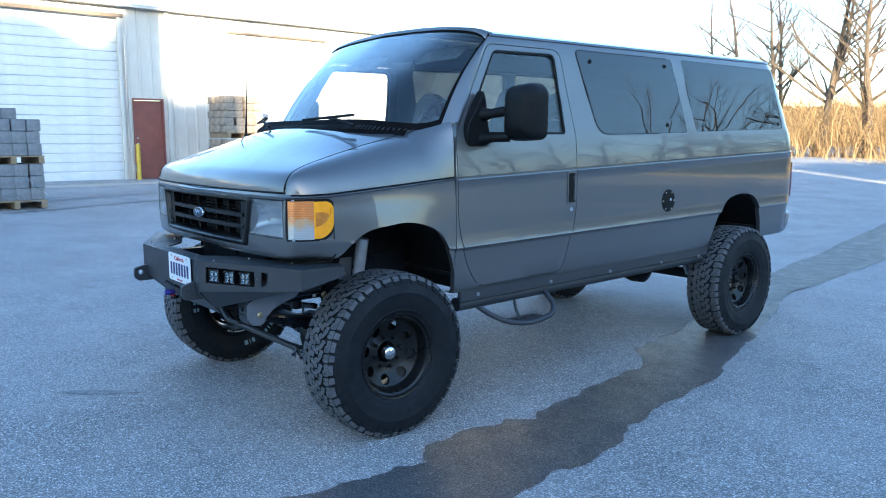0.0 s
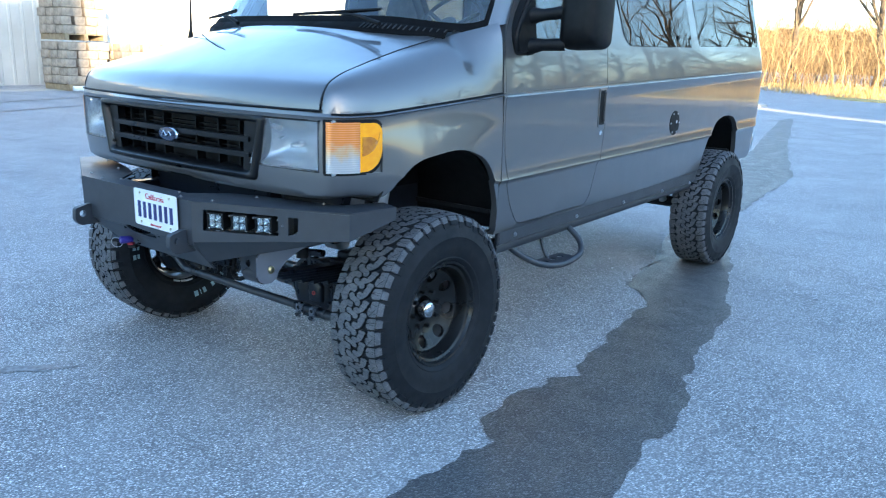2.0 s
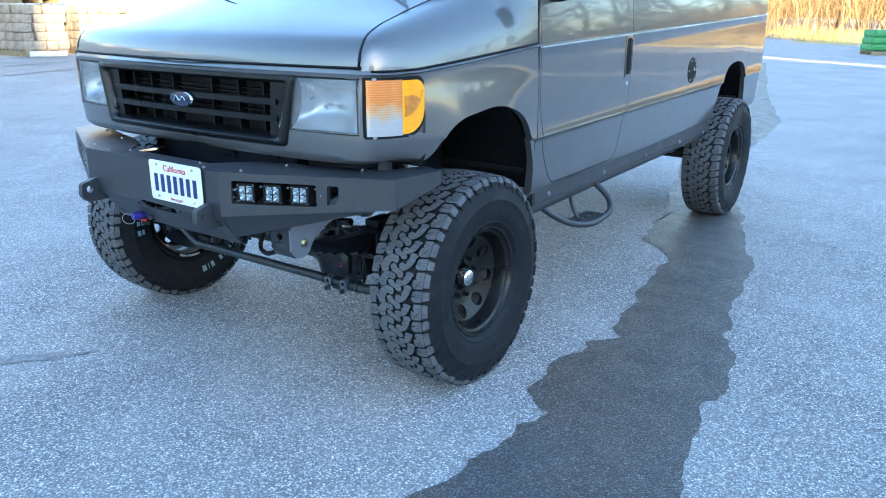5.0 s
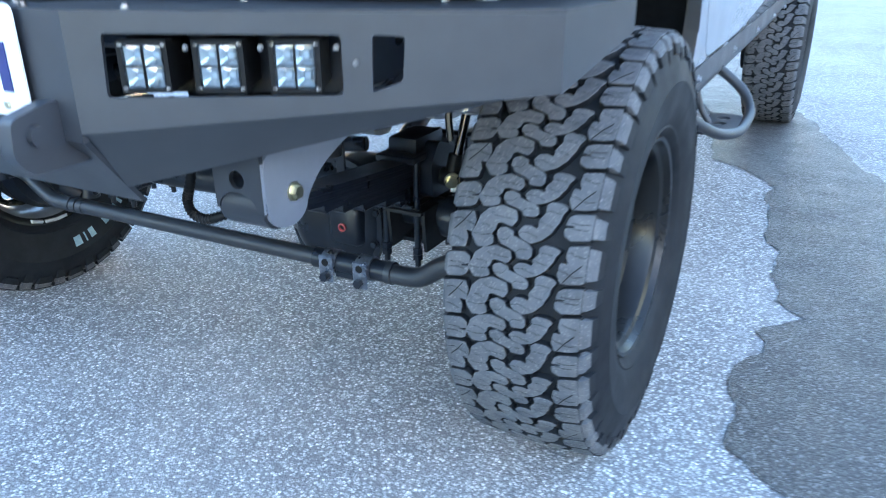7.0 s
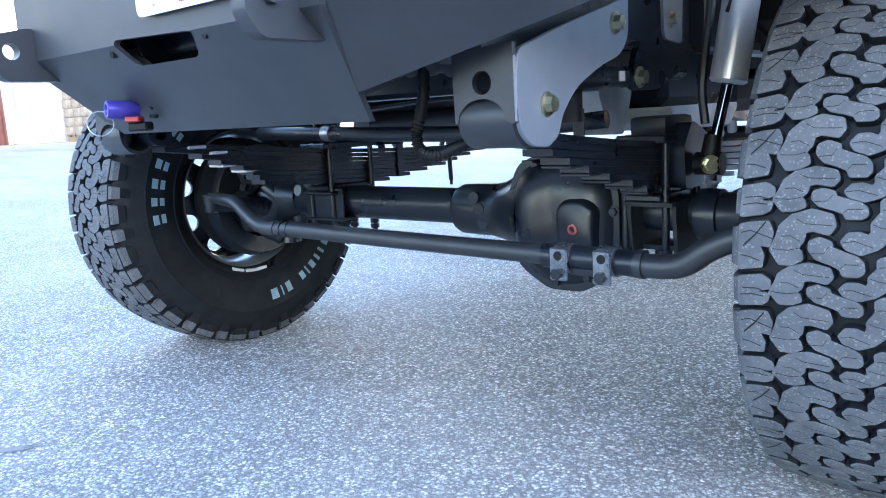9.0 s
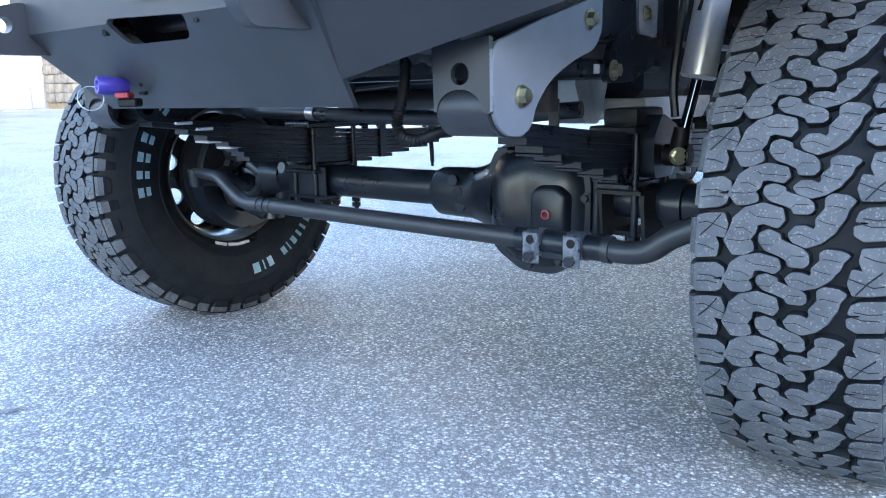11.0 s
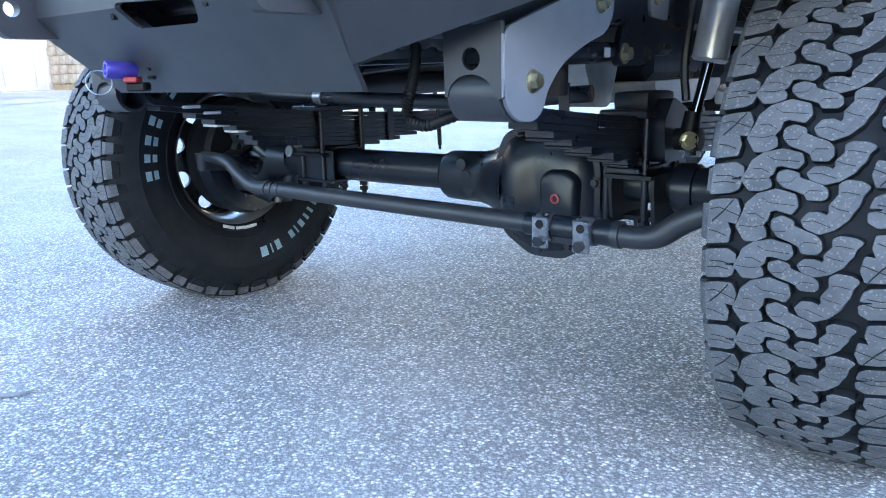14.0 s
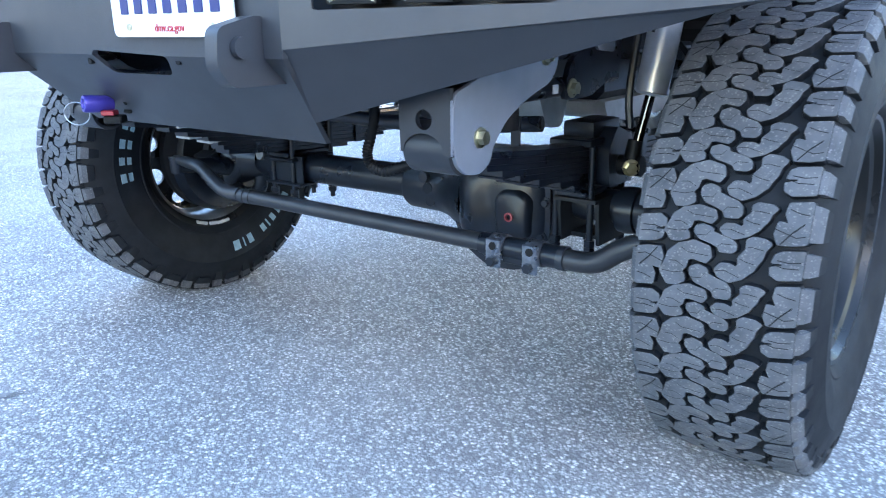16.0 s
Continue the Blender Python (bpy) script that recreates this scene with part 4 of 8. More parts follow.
def build_bumper():
    fx, fy = FOLD
    kx, ky = 0.342, -0.690
    # centre face and the keel below it, with fairlead slot
    bm = bmesh.new()
    a = [(-fx, fy, BT), (-fx, fy, BM), (-kx, ky, BB)]
    b = [(fx, fy, BT), (fx, fy, BM), (kx, ky, BB)]
    grid(bm, [[Vector(p) for p in a], [Vector(p) for p in b]])
    vs = list(bm.verts)
    r = bmesh.ops.extrude_face_region(bm, geom=list(bm.faces))
    bmesh.ops.translate(bm, vec=(0, 0.010, 0.0), verts=[v for v in r["geom"] if isinstance(v, bmesh.types.BMVert)])
    slot = bmesh.new()
    prism(slot, rounded([(-0.062, 0.768), (0.112, 0.768), (0.148, 0.800), (-0.072, 0.808)], 0.014), -1.0, -0.6, "Y")
    me = carve(bm, [slot])
    body = mesh_part("front_bumper", me, SATIN, VAN, "satin black welded steel winch bumper", 20)
    for s in (1, -1):
        # wing plate with its lamp window
        TIPF, TIPB = TIPS[s]
        o = Vector((s * fx, fy, 0))
        d = Vector((s * (TIPF[0] - fx), TIPF[1] - fy, 0))
        L = d.length
        d.normalize()
        nrm = Vector((d.y, -d.x, 0)) * s
        if nrm.y > 0:
            nrm = -nrm
        m = Matrix((d, -nrm, Vector((0, 0, 1)))).transposed().to_4x4()
        m.translation = o
        bm = bmesh.new()
        prism(bm, [(0.0, BT), (L, BT - 0.008), (L, 0.868), (0.0, 0.812)], 0.0, 0.008, "Y")
        win = bmesh.new()
        prism(win, rounded([(0.045, 0.862), (0.362, 0.866), (0.362, 0.943), (0.050, 0.946)], 0.006, 2), -0.05, 0.05, "Y")
        side = bmesh.new()
        prism(side, rounded([(0.400, 0.870), (0.440, 0.884), (0.444, 0.941), (0.402, 0.943)], 0.005, 2), -0.05, 0.05, "Y")
        me = carve(bm, [win, side])
        me.transform(m)
        mesh_part("wing_plate", me, SATIN, body, "", 20)
        # end return, top plate and lower slanted plate
        bm = bmesh.new()
        p0, p1 = Vector((s * TIPF[0], TIPF[1], 0)), Vector((s * TIPB[0], TIPB[1], 0))
        z = Vector((0, 0, 1))
        vs = [bm.verts.new(p) for p in (p0 + z * (BT - 0.008), p1 + z * (BT - 0.008), p1 + z * 0.925, p0 + z * 0.868)]
        bm.faces.new(vs)
        r = bmesh.ops.extrude_face_region(bm, geom=list(bm.faces))
        bmesh.ops.translate(bm, vec=(-s * 0.008, 0, 0), verts=[v for v in r["geom"] if isinstance(v, bmesh.types.BMVert)])
        bmesh.ops.recalc_face_normals(bm, faces=bm.faces)
        part("end_plate", bm, SATIN, body, "", 20)
        bm = bmesh.new()
        prism(bm, [(s * fx, fy + 0.004), (s * TIPF[0], TIPF[1] + 0.004), (s * TIPB[0], TIPB[1]), (s * 0.93, -0.30), (s * 0.86, -0.46), (s * 0.50, -0.56), (s * 0.36, -0.62), (s * 0.25, -0.735), (s * 0.25, fy + 0.004)], BT - 0.010, BT - 0.002, "Z")
        part("top_plate", bm, SATIN, body, "", 20)
        bm = bmesh.new()
        q = [Vector((s * fx, fy, BM)), Vector((s * lerp(fx, kx, 0.72), lerp(fy, ky, 0.72), lerp(BM, BB, 0.72))), Vector((s * 0.93, -0.575, 0.858)), Vector((s * TIPF[0], TIPF[1], 0.868)), Vector((s * fx, fy, 0.812))]
        bm.faces.new([bm.verts.new(p) for p in q])
        bmesh.ops.triangulate(bm, faces=bm.faces)
        r = bmesh.ops.extrude_face_region(bm, geom=list(bm.faces))
        bmesh.ops.translate(bm, vec=(-s * 0.002, 0.008, 0.004), verts=[v for v in r["geom"] if isinstance(v, bmesh.types.BMVert)])
        bmesh.ops.recalc_face_normals(bm, faces=bm.faces)
        part("lower_plate", bm, SATIN, body, "", 20)
        # shackle tab
        bm = bmesh.new()
        prism(bm, rounded([(-0.905, 0.842), (-0.910, 0.792), (-0.888, 0.764), (-0.755, 0.764), (-0.755, 0.830), (-0.84, 0.858)], 0.012), s * 0.365 - 0.013, s * 0.365 + 0.013, "X")
        hole = bmesh.new()
        cyl(hole, (s * 0.365 - 0.1, -0.873, 0.816), (s * 0.365 + 0.1, -0.873, 0.816), 0.0145, n=20)
        mesh_part("shackle_tab", carve(bm, [hole]), SATIN, body, "", 25)
    bm = bmesh.new()
    prism(bm, [(-0.255, fy + 0.004), (0.255, fy + 0.004), (0.255, fy + 0.095), (-0.255, fy + 0.095)], BT - 0.010, BT - 0.002, "Z")
    part("top_plate", bm, SATIN, body, "", 20)
    return body


BUMPER = build_bumper()

# ---- van: front axle, steering, springs ----
AX = pose(0, -0.006, 0.442, 0, 0, 1.45)


def ax(x, y, z):
    return AX @ Vector((x, y, z - 0.442))


def build_axle():
    bm = bmesh.new()
    cyl(bm, ax(-0.62, 0, 0.443), ax(0.02, 0, 0.443), 0.0435, n=32)
    axle = part("front_axle", bm, BLACK, VAN, "glossy black solid front axle")
    bm = bmesh.new()
    lathe(bm, [(-0.045, 0.0435), (-0.044, 0.056), (-0.036, 0.060), (0.06, 0.062), (0.10, 0.072), (0.14, 0.095), (0.18, 0.115)], 36, "X", ax(0.0, 0, 0.437))
    for p in ((0.045, -0.052, 0.445), (0.030, -0.05, 0.472), (0.05, -0.048, 0.412)):
        cyl(bm, ax(*p), ax(p[0], p[1] - 0.012, p[2]), 0.014, n=14)
    part("axle_collar", bm, BLACK, axle)
    # pumpkin, its flange and the ribbed cover
    bm = bmesh.new()
    lathe(bm, [(0.16, 0.06), (0.10, 0.105), (0.02, 0.125), (-0.085, 0.128)], 36, "Y", ax(0.285, 0, 0.440))
    part("differential_housing", bm, BLACK, axle)
    hexa = [(0.128, 0.06), (0.112, 0.108), (0.045, 0.145), (-0.045, 0.145), (-0.108, 0.118), (-0.130, 0.06), (-0.130, -0.055), (-0.108, -0.105), (-0.040, -0.148), (0.045, -0.148), (0.108, -0.110), (0.128, -0.05)]
    m = AX @ Matrix.Translation((0.278, 0, -0.010))
    bm = bmesh.new()
    prism(bm, rounded(hexa, 0.02, 3), -0.088, -0.072, "Y", m)
    part("cover_flange", bm, BLACK, axle)
    bm = bmesh.new()
    rows = []
    for k in (0.90, 0.885, 0.865, 0.83, 0.78, 0.70, 0.60, 0.48, 0.36, 0.24, 0.12, 0.02):
        row = []
        for p, q in rounded(hexa, 0.03, 3):
            t = min(max((p * k + 0.060) / 0.055, 0.0), 1.0)
            deep = lerp(0.056, 0.034, t * t * (3 - 2 * t))
            g = max(0.0, (k - 0.02) / 0.88)
            row.append(m @ Vector((p * k, -0.088 - deep * (1 - g ** 4), q * k)))
        rows.append(row)
    vs = grid(bm, rows, closed=True)
    bm.faces.new(vs[-1])
    bmesh.ops.recalc_face_normals(bm, faces=bm.faces)
    part("differential_cover", bm, BLACK, axle, "glossy black ribbed differential cover", 50)
    bm = bmesh.new()
    rows = []
    for y, k in ((-0.105, 1.0), (-0.118, 0.96), (-0.128, 0.88), (-0.132, 0.74)):
        rows.append([m @ Vector((0.052 + p * k, y, 0.000 + q * k)) for p, q in rounded([(-0.046, -0.060), (0.040, -0.060), (0.044, 0.034), (0.022, 0.055), (-0.028, 0.055), (-0.050, 0.034)], 0.018, 3)])
    vs = grid(bm, rows, closed=True)
    bm.faces.new(vs[-1])
    bmesh.ops.recalc_face_normals(bm, faces=bm.faces)
    part("cover_boss", bm, BLACK, axle, "", 50)
    bm = bmesh.new()
    lathe(bm, [(-0.129, 0.010), (-0.137, 0.0105), (-0.138, 0.007), (-0.129, 0.0065)], 20, "Y", m @ Vector((0.052, 0, -0.008)))
    part("drain_plug", bm, material("red_primer", (0.30, 0.045, 0.05), 0.5), axle, "red-ringed drain plug")
    for i in range(10):
        q = 2 * math.pi * (i + 0.3) / 10
        bm = bmesh.new()
        p = m @ Vector((0.120 * math.cos(q), -0.088, 0.132 * math.sin(q)))
        bolt(bm, p, (0, -1, 0), 0.0085, 0.008)
        part("cover_bolt", bm, BLACK, axle)
    # short side and its box bracket
    bm = bmesh.new()
    cyl(bm, ax(0.38, 0, 0.447), ax(0.66, 0, 0.447), 0.038, n=28)
    lathe(bm, [(0.545, 0.038), (0.545, 0.050), (0.565, 0.052), (0.585, 0.050), (0.587, 0.044), (0.62, 0.046), (0.66, 0.060)], 32, "X", ax(0.0, 0, 0.447))
    part("axle_tube", bm, BLACK, axle)
    bm = bmesh.new()
    for x in (0.430, 0.522):
        prism(bm, [(-0.075, 0.375), (0.07, 0.375), (0.07, 0.479), (-0.085, 0.479), (-0.085, 0.45)], x - 0.004, x + 0.004, "X")
    box(bm, (0.475, -0.075, 0.475), (0.10, 0.05, 0.008))
    box(bm, (0.475, 0.0, 0.474), (0.10, 0.14, 0.010))
    box(bm, (0.475, 0.01, 0.380), (0.10, 0.08, 0.010))
    part("spring_perch", bm, DUSTY, axle)
    bm = bmesh.new()
    box(bm, (-0.475, -0.02, 0.474), (0.12, 0.17, 0.010), None, 0.003)
    box(bm, (-0.475, -0.075, 0.44), (0.15, 0.006, 0.09), None, 0.002)
    box(bm, (-0.475, -0.04, 0.402), (0.15, 0.10, 0.008), None, 0.002)
    part("spring_perch", bm, BLACK, axle)
    # knuckles with steering arm, caliper and ball joint
    for s, xk in ((1, 0.70), (-1, -0.72)):
        k = bmesh.new()
        lathe(k, [(-s * 0.10, 0.045), (-s * 0.07, 0.058), (-s * 0.03, 0.066), (0.0, 0.080), (s * 0.03, 0.086), (s * 0.06, 0.080), (s * 0.09, 0.05)], 30, "X", ax(xk, 0, 0.448))
        bmesh.ops.recalc_face_normals(k, faces=k.faces)
        kn = part("steering_knuckle", k, BLACK, axle, "", 45)
        if s < 0:
            k = bmesh.new()
            tube(k, [ax(xk - s * 0.035, 0.0, 0.335), ax(xk - s * 0.065, 0.0, 0.37), ax(xk - s * 0.070, 0.0, 0.448), ax(xk - s * 0.065, 0.0, 0.525), ax(xk - s * 0.035, 0.0, 0.56)], [0.020, 0.022, 0.024, 0.022, 0.020], 12)
            part("yoke", k, BLACK, kn, "", 45)
        for z0, z1, r0, r1 in ((0.315, 0.35, 0.032, 0.028), (0.545, 0.57, 0.028, 0.030)):
            k = bmesh.new()
            cyl(k, ax(xk - s * 0.02, 0.0, z0), ax(xk - s * 0.02, 0.0, z1), r0, r1, n=16)
            part("ball_joint", k, BLACK, kn, "", 45)
        k = bmesh.new()
        lathe(k, [(xk + s * 0.100, 0.06), (xk + s * 0.100, 0.085), (xk + s * 0.118, 0.092), (xk + s * 0.118, 0.162), (xk + s * 0.124, 0.165), (xk + s * 0.148, 0.165), (xk + s * 0.150, 0.06)], 48, "X", ax(0, 0, 0.445))
        bmesh.ops.recalc_face_normals(k, faces=k.faces)
        part("brake_disc", k, DUSTY, kn, "dark brake shield", 40)
        if s < 0:
            k = bmesh.new()
            lathe(k, [(xk - 0.150, 0.05), (xk - 0.158, 0.10), (xk - 0.182, 0.176), (xk - 0.200, 0.180), (xk - 0.202, 0.176), (xk - 0.186, 0.170), (xk - 0.166, 0.10), (xk - 0.160, 0.05)], 48, "X", ax(0, -0.012, 0.446))
            bmesh.ops.recalc_face_normals(k, faces=k.faces)
            part("backing_plate", k, DUSTY, kn, "dark dished backing plate", 40)
            # cast knuckle arms that hold the upper and lower joints
            for z0, z1 in ((0.375, 0.330), (0.515, 0.562)):
                k = bmesh.new()
                tube(k, [ax(xk + 0.03, -0.03, 0.446), ax(xk - 0.03, -0.055, z0), ax(xk + 0.01, -0.02, z1)], [0.036, 0.028, 0.024], 12)
                part("knuckle_arm", k, BLACK, kn, "", 45)
            k = bmesh.new()
            tube(k, [ax(xk + 0.10, -0.03, 0.60), ax(xk + 0.06, -0.075, 0.55), ax(xk + 0.01, -0.085, 0.50), ax(xk - 0.04, -0.085, 0.47)], 0.0065, 8)
            part("brake_hose", k, PLASTIC, kn, "", 45)
        k = bmesh.new()
        prism(k, rounded([(0.09, 0.36), (0.18, 0.40), (0.185, 0.52), (0.10, 0.56), (0.07, 0.46)], 0.02), xk + s * 0.06, xk + s * 0.17, "X")
        part("brake_caliper", k, DUSTY, kn, "", 40)
        # splash shield: a bent lip round the lower front of the disc
        k = bmesh.new()
        rows = []
        for i in range(15):
            q = lerp(radians(150), radians(300), i / 14)
            rows.append([ax(xk + s * dx, -rr * math.sin(q - radians(60)), 0.445 + rr * math.cos(q - radians(60))) for dx, rr in ((0.112, 0.105), (0.095, 0.120), (0.092, 0.168), (0.130, 0.180))])
        kk = solid_rows(rows, 0.004)
        part("splash_shield", kk, BLACK, kn, "black splash shield", 40)
        k.free()
        for zb, yb in ((0.380, -0.075), (0.520, -0.070), (0.450, -0.105)):
            k = bmesh.new()
            box(k, ax(xk + s * 0.05, yb, zb), (0.075, 0.042, 0.046), pose(0, 0, 0, 20), 0.010, 2)
            bolt(k, ax(xk + s * 0.045, yb - 0.022, zb), (0, -1, 0), 0.009, 0.008)
            part("caliper_lug", k, DUSTY, kn, "", 35)
        k = bmesh.new()
        tube(k, [ax(xk, -0.07, 0.43), ax(xk + s * 0.01, -0.15, 0.445), ax(xk + s * 0.015, -0.235, 0.452)], [0.030, 0.022, 0.020], 12)
        cyl(k, ax(xk + s * 0.015, -0.24, 0.435), ax(xk + s * 0.015, -0.24, 0.482), 0.018, 0.021, n=16)
        part("steering_arm", k, BLACK, kn, "", 45)
    # grey cast hub by the long tube
    bm = bmesh.new()
    lathe(bm, [(-0.60, 0.03), (-0.60, 0.052), (-0.575, 0.056), (-0.55, 0.05), (-0.53, 0.05), (-0.525, 0.042)], 28, "X", ax(0, 0, 0.452))
    bmesh.ops.recalc_face_normals(bm, faces=bm.faces)
    cyl(bm, ax(-0.575, -0.05, 0.475), ax(-0.575, -0.066, 0.478), 0.016, n=14)
    part("axle_end", bm, CAST, axle, "grey cast axle end", 40)
    return axle


AXLE = build_axle()


def build_tie_rod():
    bm = bmesh.new()
    pts = [ax(-0.745, -0.235, 0.474), ax(-0.675, -0.248, 0.473), ax(-0.612, -0.250, 0.465), ax(-0.562, -0.250, 0.433), ax(-0.512, -0.250, 0.408), ax(-0.45, -0.250, 0.404), ax(-0.38, -0.250, 0.405)]
    tube(bm, pts, [0.012, 0.016, 0.018, 0.019, 0.0195, 0.0195, 0.0195], 16)
    rod = part("tie_rod", bm, RODBLACK, VAN, "satin black bent steering tie rod", 50)
    bm = bmesh.new()
    cyl(bm, ax(-0.40, -0.250, 0.4055), ax(0.345, -0.246, 0.3935), 0.0195, n=24)
    part("rod_tube", bm, RODBLACK, rod)
    bm = bmesh.new()
    for x in (-0.455, -0.43, -0.405):
        cyl(bm, ax(x, -0.250, 0.4055), ax(x + 0.008, -0.250, 0.405), 0.0212, n=24)
    part("lock_collar", bm, RODBLACK, rod)
    bm = bmesh.new()
    cyl(bm, ax(0.33, -0.246, 0.393), ax(0.515, -0.246, 0.390), 0.0235, n=24)
    box(bm, ax(0.418, -0.262, 0.371), (0.055, 0.010, 0.016), None, 0.003)
    part("adjuster_sleeve", bm, BLACK, rod)
    bm = bmesh.new()
    pts = [ax(0.50, -0.246, 0.390), ax(0.565, -0.246, 0.389), ax(0.602, -0.246, 0.398), ax(0.642, -0.245, 0.426), ax(0.69, -0.242, 0.447), ax(0.74, -0.240, 0.453), ax(0.79, -0.235, 0.454)]
    tube(bm, pts, 0.0215, 16)
    cyl(bm, ax(0.515, -0.246, 0.390), ax(0.53, -0.246, 0.390), 0.0255, n=24)
    part("rod_end", bm, RODBLACK, rod, "", 50)
    for x in (0.375, 0.462):
        bm = bmesh.new()
        cyl(bm, ax(x - 0.018, -0.246, 0.391), ax(x + 0.018, -0.246, 0.391), 0.0275, n=20)
        box(bm, ax(x, -0.276, 0.384), (0.036, 0.006, 0.062), None, 0.0025)
        cl = part("clamp", bm, CLAMP, rod, "bare dark steel clamp")
        bm = bmesh.new()
        cyl(bm, ax(x, -0.279, 0.368), ax(x, -0.291, 0.368), 0.0105, n=6)
        part("bolt", bm, BLACK, cl)
        bm = bmesh.new()
        cyl(bm, ax(x, -0.278, 0.400), ax(x, -0.2805, 0.400), 0.0085, n=16)
        part("slot", bm, PLASTIC, cl)


build_tie_rod()


def leaf_top(y):
    """Top of the spring pack along the van."""
    return 0.587 - 0.07 * y + 0.05 * y * y


LEAF_FRONT = [0.545, 0.545, 0.455, 0.405, 0.345, 0.275, 0.190, 0.130]
LEAF_FRONT_FAR = [0.545, 0.545, 0.455, 0.405, 0.345, 0.318, 0.300, 0.285]
LEAF_BACK = [0.63, 0.63, 0.55, 0.48, 0.42, 0.33, 0.25, 0.16]


def build_spring(xc, name="leaf_spring"):
    """A pack of eight leaves with clips, U-bolts and eyes."""
    sp = None
    reach = LEAF_FRONT if xc > 0 else LEAF_FRONT_FAR
    for i in range(8):
        bm = bmesh.new()
        rows = []
        for j in range(25):
            y = lerp(-reach[i], LEAF_BACK[i], j / 24)
            # leaves lie tight at the axle and open a little behind it
            z = leaf_top(y) - 0.0118 * i - (0.06 if xc > 0 else 0.012) * i / 8 * max(0.0, y - 0.05)
            w = 0.032 * (0.86 if j in (0, 24) and i else 1.0)
            rows.append([Vector((xc - w, y, z)), Vector((xc + w, y, z)), Vector((xc + w, y, z - 0.0108)), Vector((xc - w, y, z - 0.0108))])
        vs = grid(bm, rows, closed=True)
        bm.faces.new(vs[0][::-1])
        bm.faces.new(vs[-1])
        bmesh.ops.recalc_face_normals(bm, faces=bm.faces)
        if sp is None:
            sp = part(name, bm, BLACK, VAN, "black eight-leaf spring pack", 30)
        else:
            part("leaf", bm, BLACK, sp, "", 30)
    for i in range(3, 8 if xc > 0 else 5):
        bm = bmesh.new()
        y = -reach[i] + 0.022
        box(bm, (xc, y, leaf_top(y) - 0.0118 * i - 0.0125), (0.058, 0.040, 0.006), None, 0.002)
        part("tip_pad", bm, BLACK if xc > 0 else NYLON, sp, "pale grey nylon tip pad" if xc < 0 else "")
    for y in (-0.555, 0.64):
        bm = bmesh.new()
        lathe(bm, [(xc - 0.034, 0.016), (xc - 0.034, 0.028), (xc + 0.034, 0.028), (xc + 0.034, 0.016)], 20, "X", (0, y, leaf_top(y) + 0.018), close=True)
        bmesh.ops.recalc_face_normals(bm, faces=bm.faces)
        part("spring_eye", bm, BLACK, sp)
    bm = bmesh.new()
    for sx in (-1, 1):
        box(bm, (xc + sx * 0.037, 0.20, 0.540), (0.005, 0.026, 0.092), None, 0.001)
    cyl(bm, (xc - 0.048, 0.20, 0.592), (xc + 0.048, 0.20, 0.592), 0.0065, n=10)
    cyl(bm, (xc - 0.054, 0.20, 0.592), (xc - 0.046, 0.20, 0.592), 0.011, n=6)
    box(bm, (xc, 0.20, 0.494), (0.080, 0.026, 0.005))
    part("spring_clip", bm, BLACK, sp)
    for y in (-0.080, 0.072):
        for sx in (-1, 1):
            bm = bmesh.new()
            cyl(bm, (xc + sx * 0.042, y, 0.340), (xc + sx * 0.042, y, 0.604), 0.0075, n=12)
            cyl(bm, (xc + sx * 0.042, y, 0.372), (xc + sx * 0.042, y, 0.386), 0.013, n=6)
            cyl(bm, (xc + sx * 0.042, y, 0.357), (xc + sx * 0.042, y, 0.370), 0.013, n=6)
            part("u_bolt", bm, BLACK, sp)
    bm = bmesh.new()
    box(bm, (xc, -0.004, 0.598), (0.10, 0.20, 0.016), None, 0.003)
    box(bm, (xc, -0.004, 0.622), (0.075, 0.13, 0.036), None, 0.012, 2)
    part("top_plate", bm, BLACK, sp)
    bm = bmesh.new()
    box(bm, (xc, -0.004, 0.486), (0.075, 0.18, 0.014), None, 0.003)
    part("spring_pad", bm, BLACK, sp)
    return sp


NYLON = grained("grey_nylon", (0.40, 0.40, 0.41), (0.50, 0.50, 0.51), (0.5, 0.65), 60.0)
build_spring(0.462)
build_spring(-0.478)
# grey shims standing out beyond the far pack
for y, z in ((-0.47, 0.622), (-0.415, 0.606)):
    bm = bmesh.new()
    box(bm, (-0.475, y, z), (0.075, 0.045, 0.007), None, 0.002)
    part("anti_rattle_pad", bm, NYLON, VAN, "pale grey spring tip pad")
# strap bent up beside the near pack, and a thin drop rod behind the far one
bm = bmesh.new()
box(bm, (0.400, -0.219, 0.620), (0.022, 0.005, 0.085), None, 0.001)
box(bm, (0.400, -0.305, 0.578), (0.022, 0.175, 0.005), pose(0, 0, 0, -2), 0.001)
tube(bm, [(0.400, -0.2195, 0.592), (0.400, -0.224, 0.582), (0.400, -0.236, 0.5785)], 0.0035, 8)
part("spring_guard", bm, BLACK, VAN, "black bent strap", 30)
bm = bmesh.new()
cyl(bm, (-0.40, 0.375, 0.600), (-0.40, 0.381, 0.462), 0.0070, n=10)
cyl(bm, (-0.40, 0.381, 0.462), (-0.40, 0.381, 0.448), 0.0045, n=8)
part("drop_rod", bm, BLACK, VAN, "thin black rod hanging behind the axle", 40)


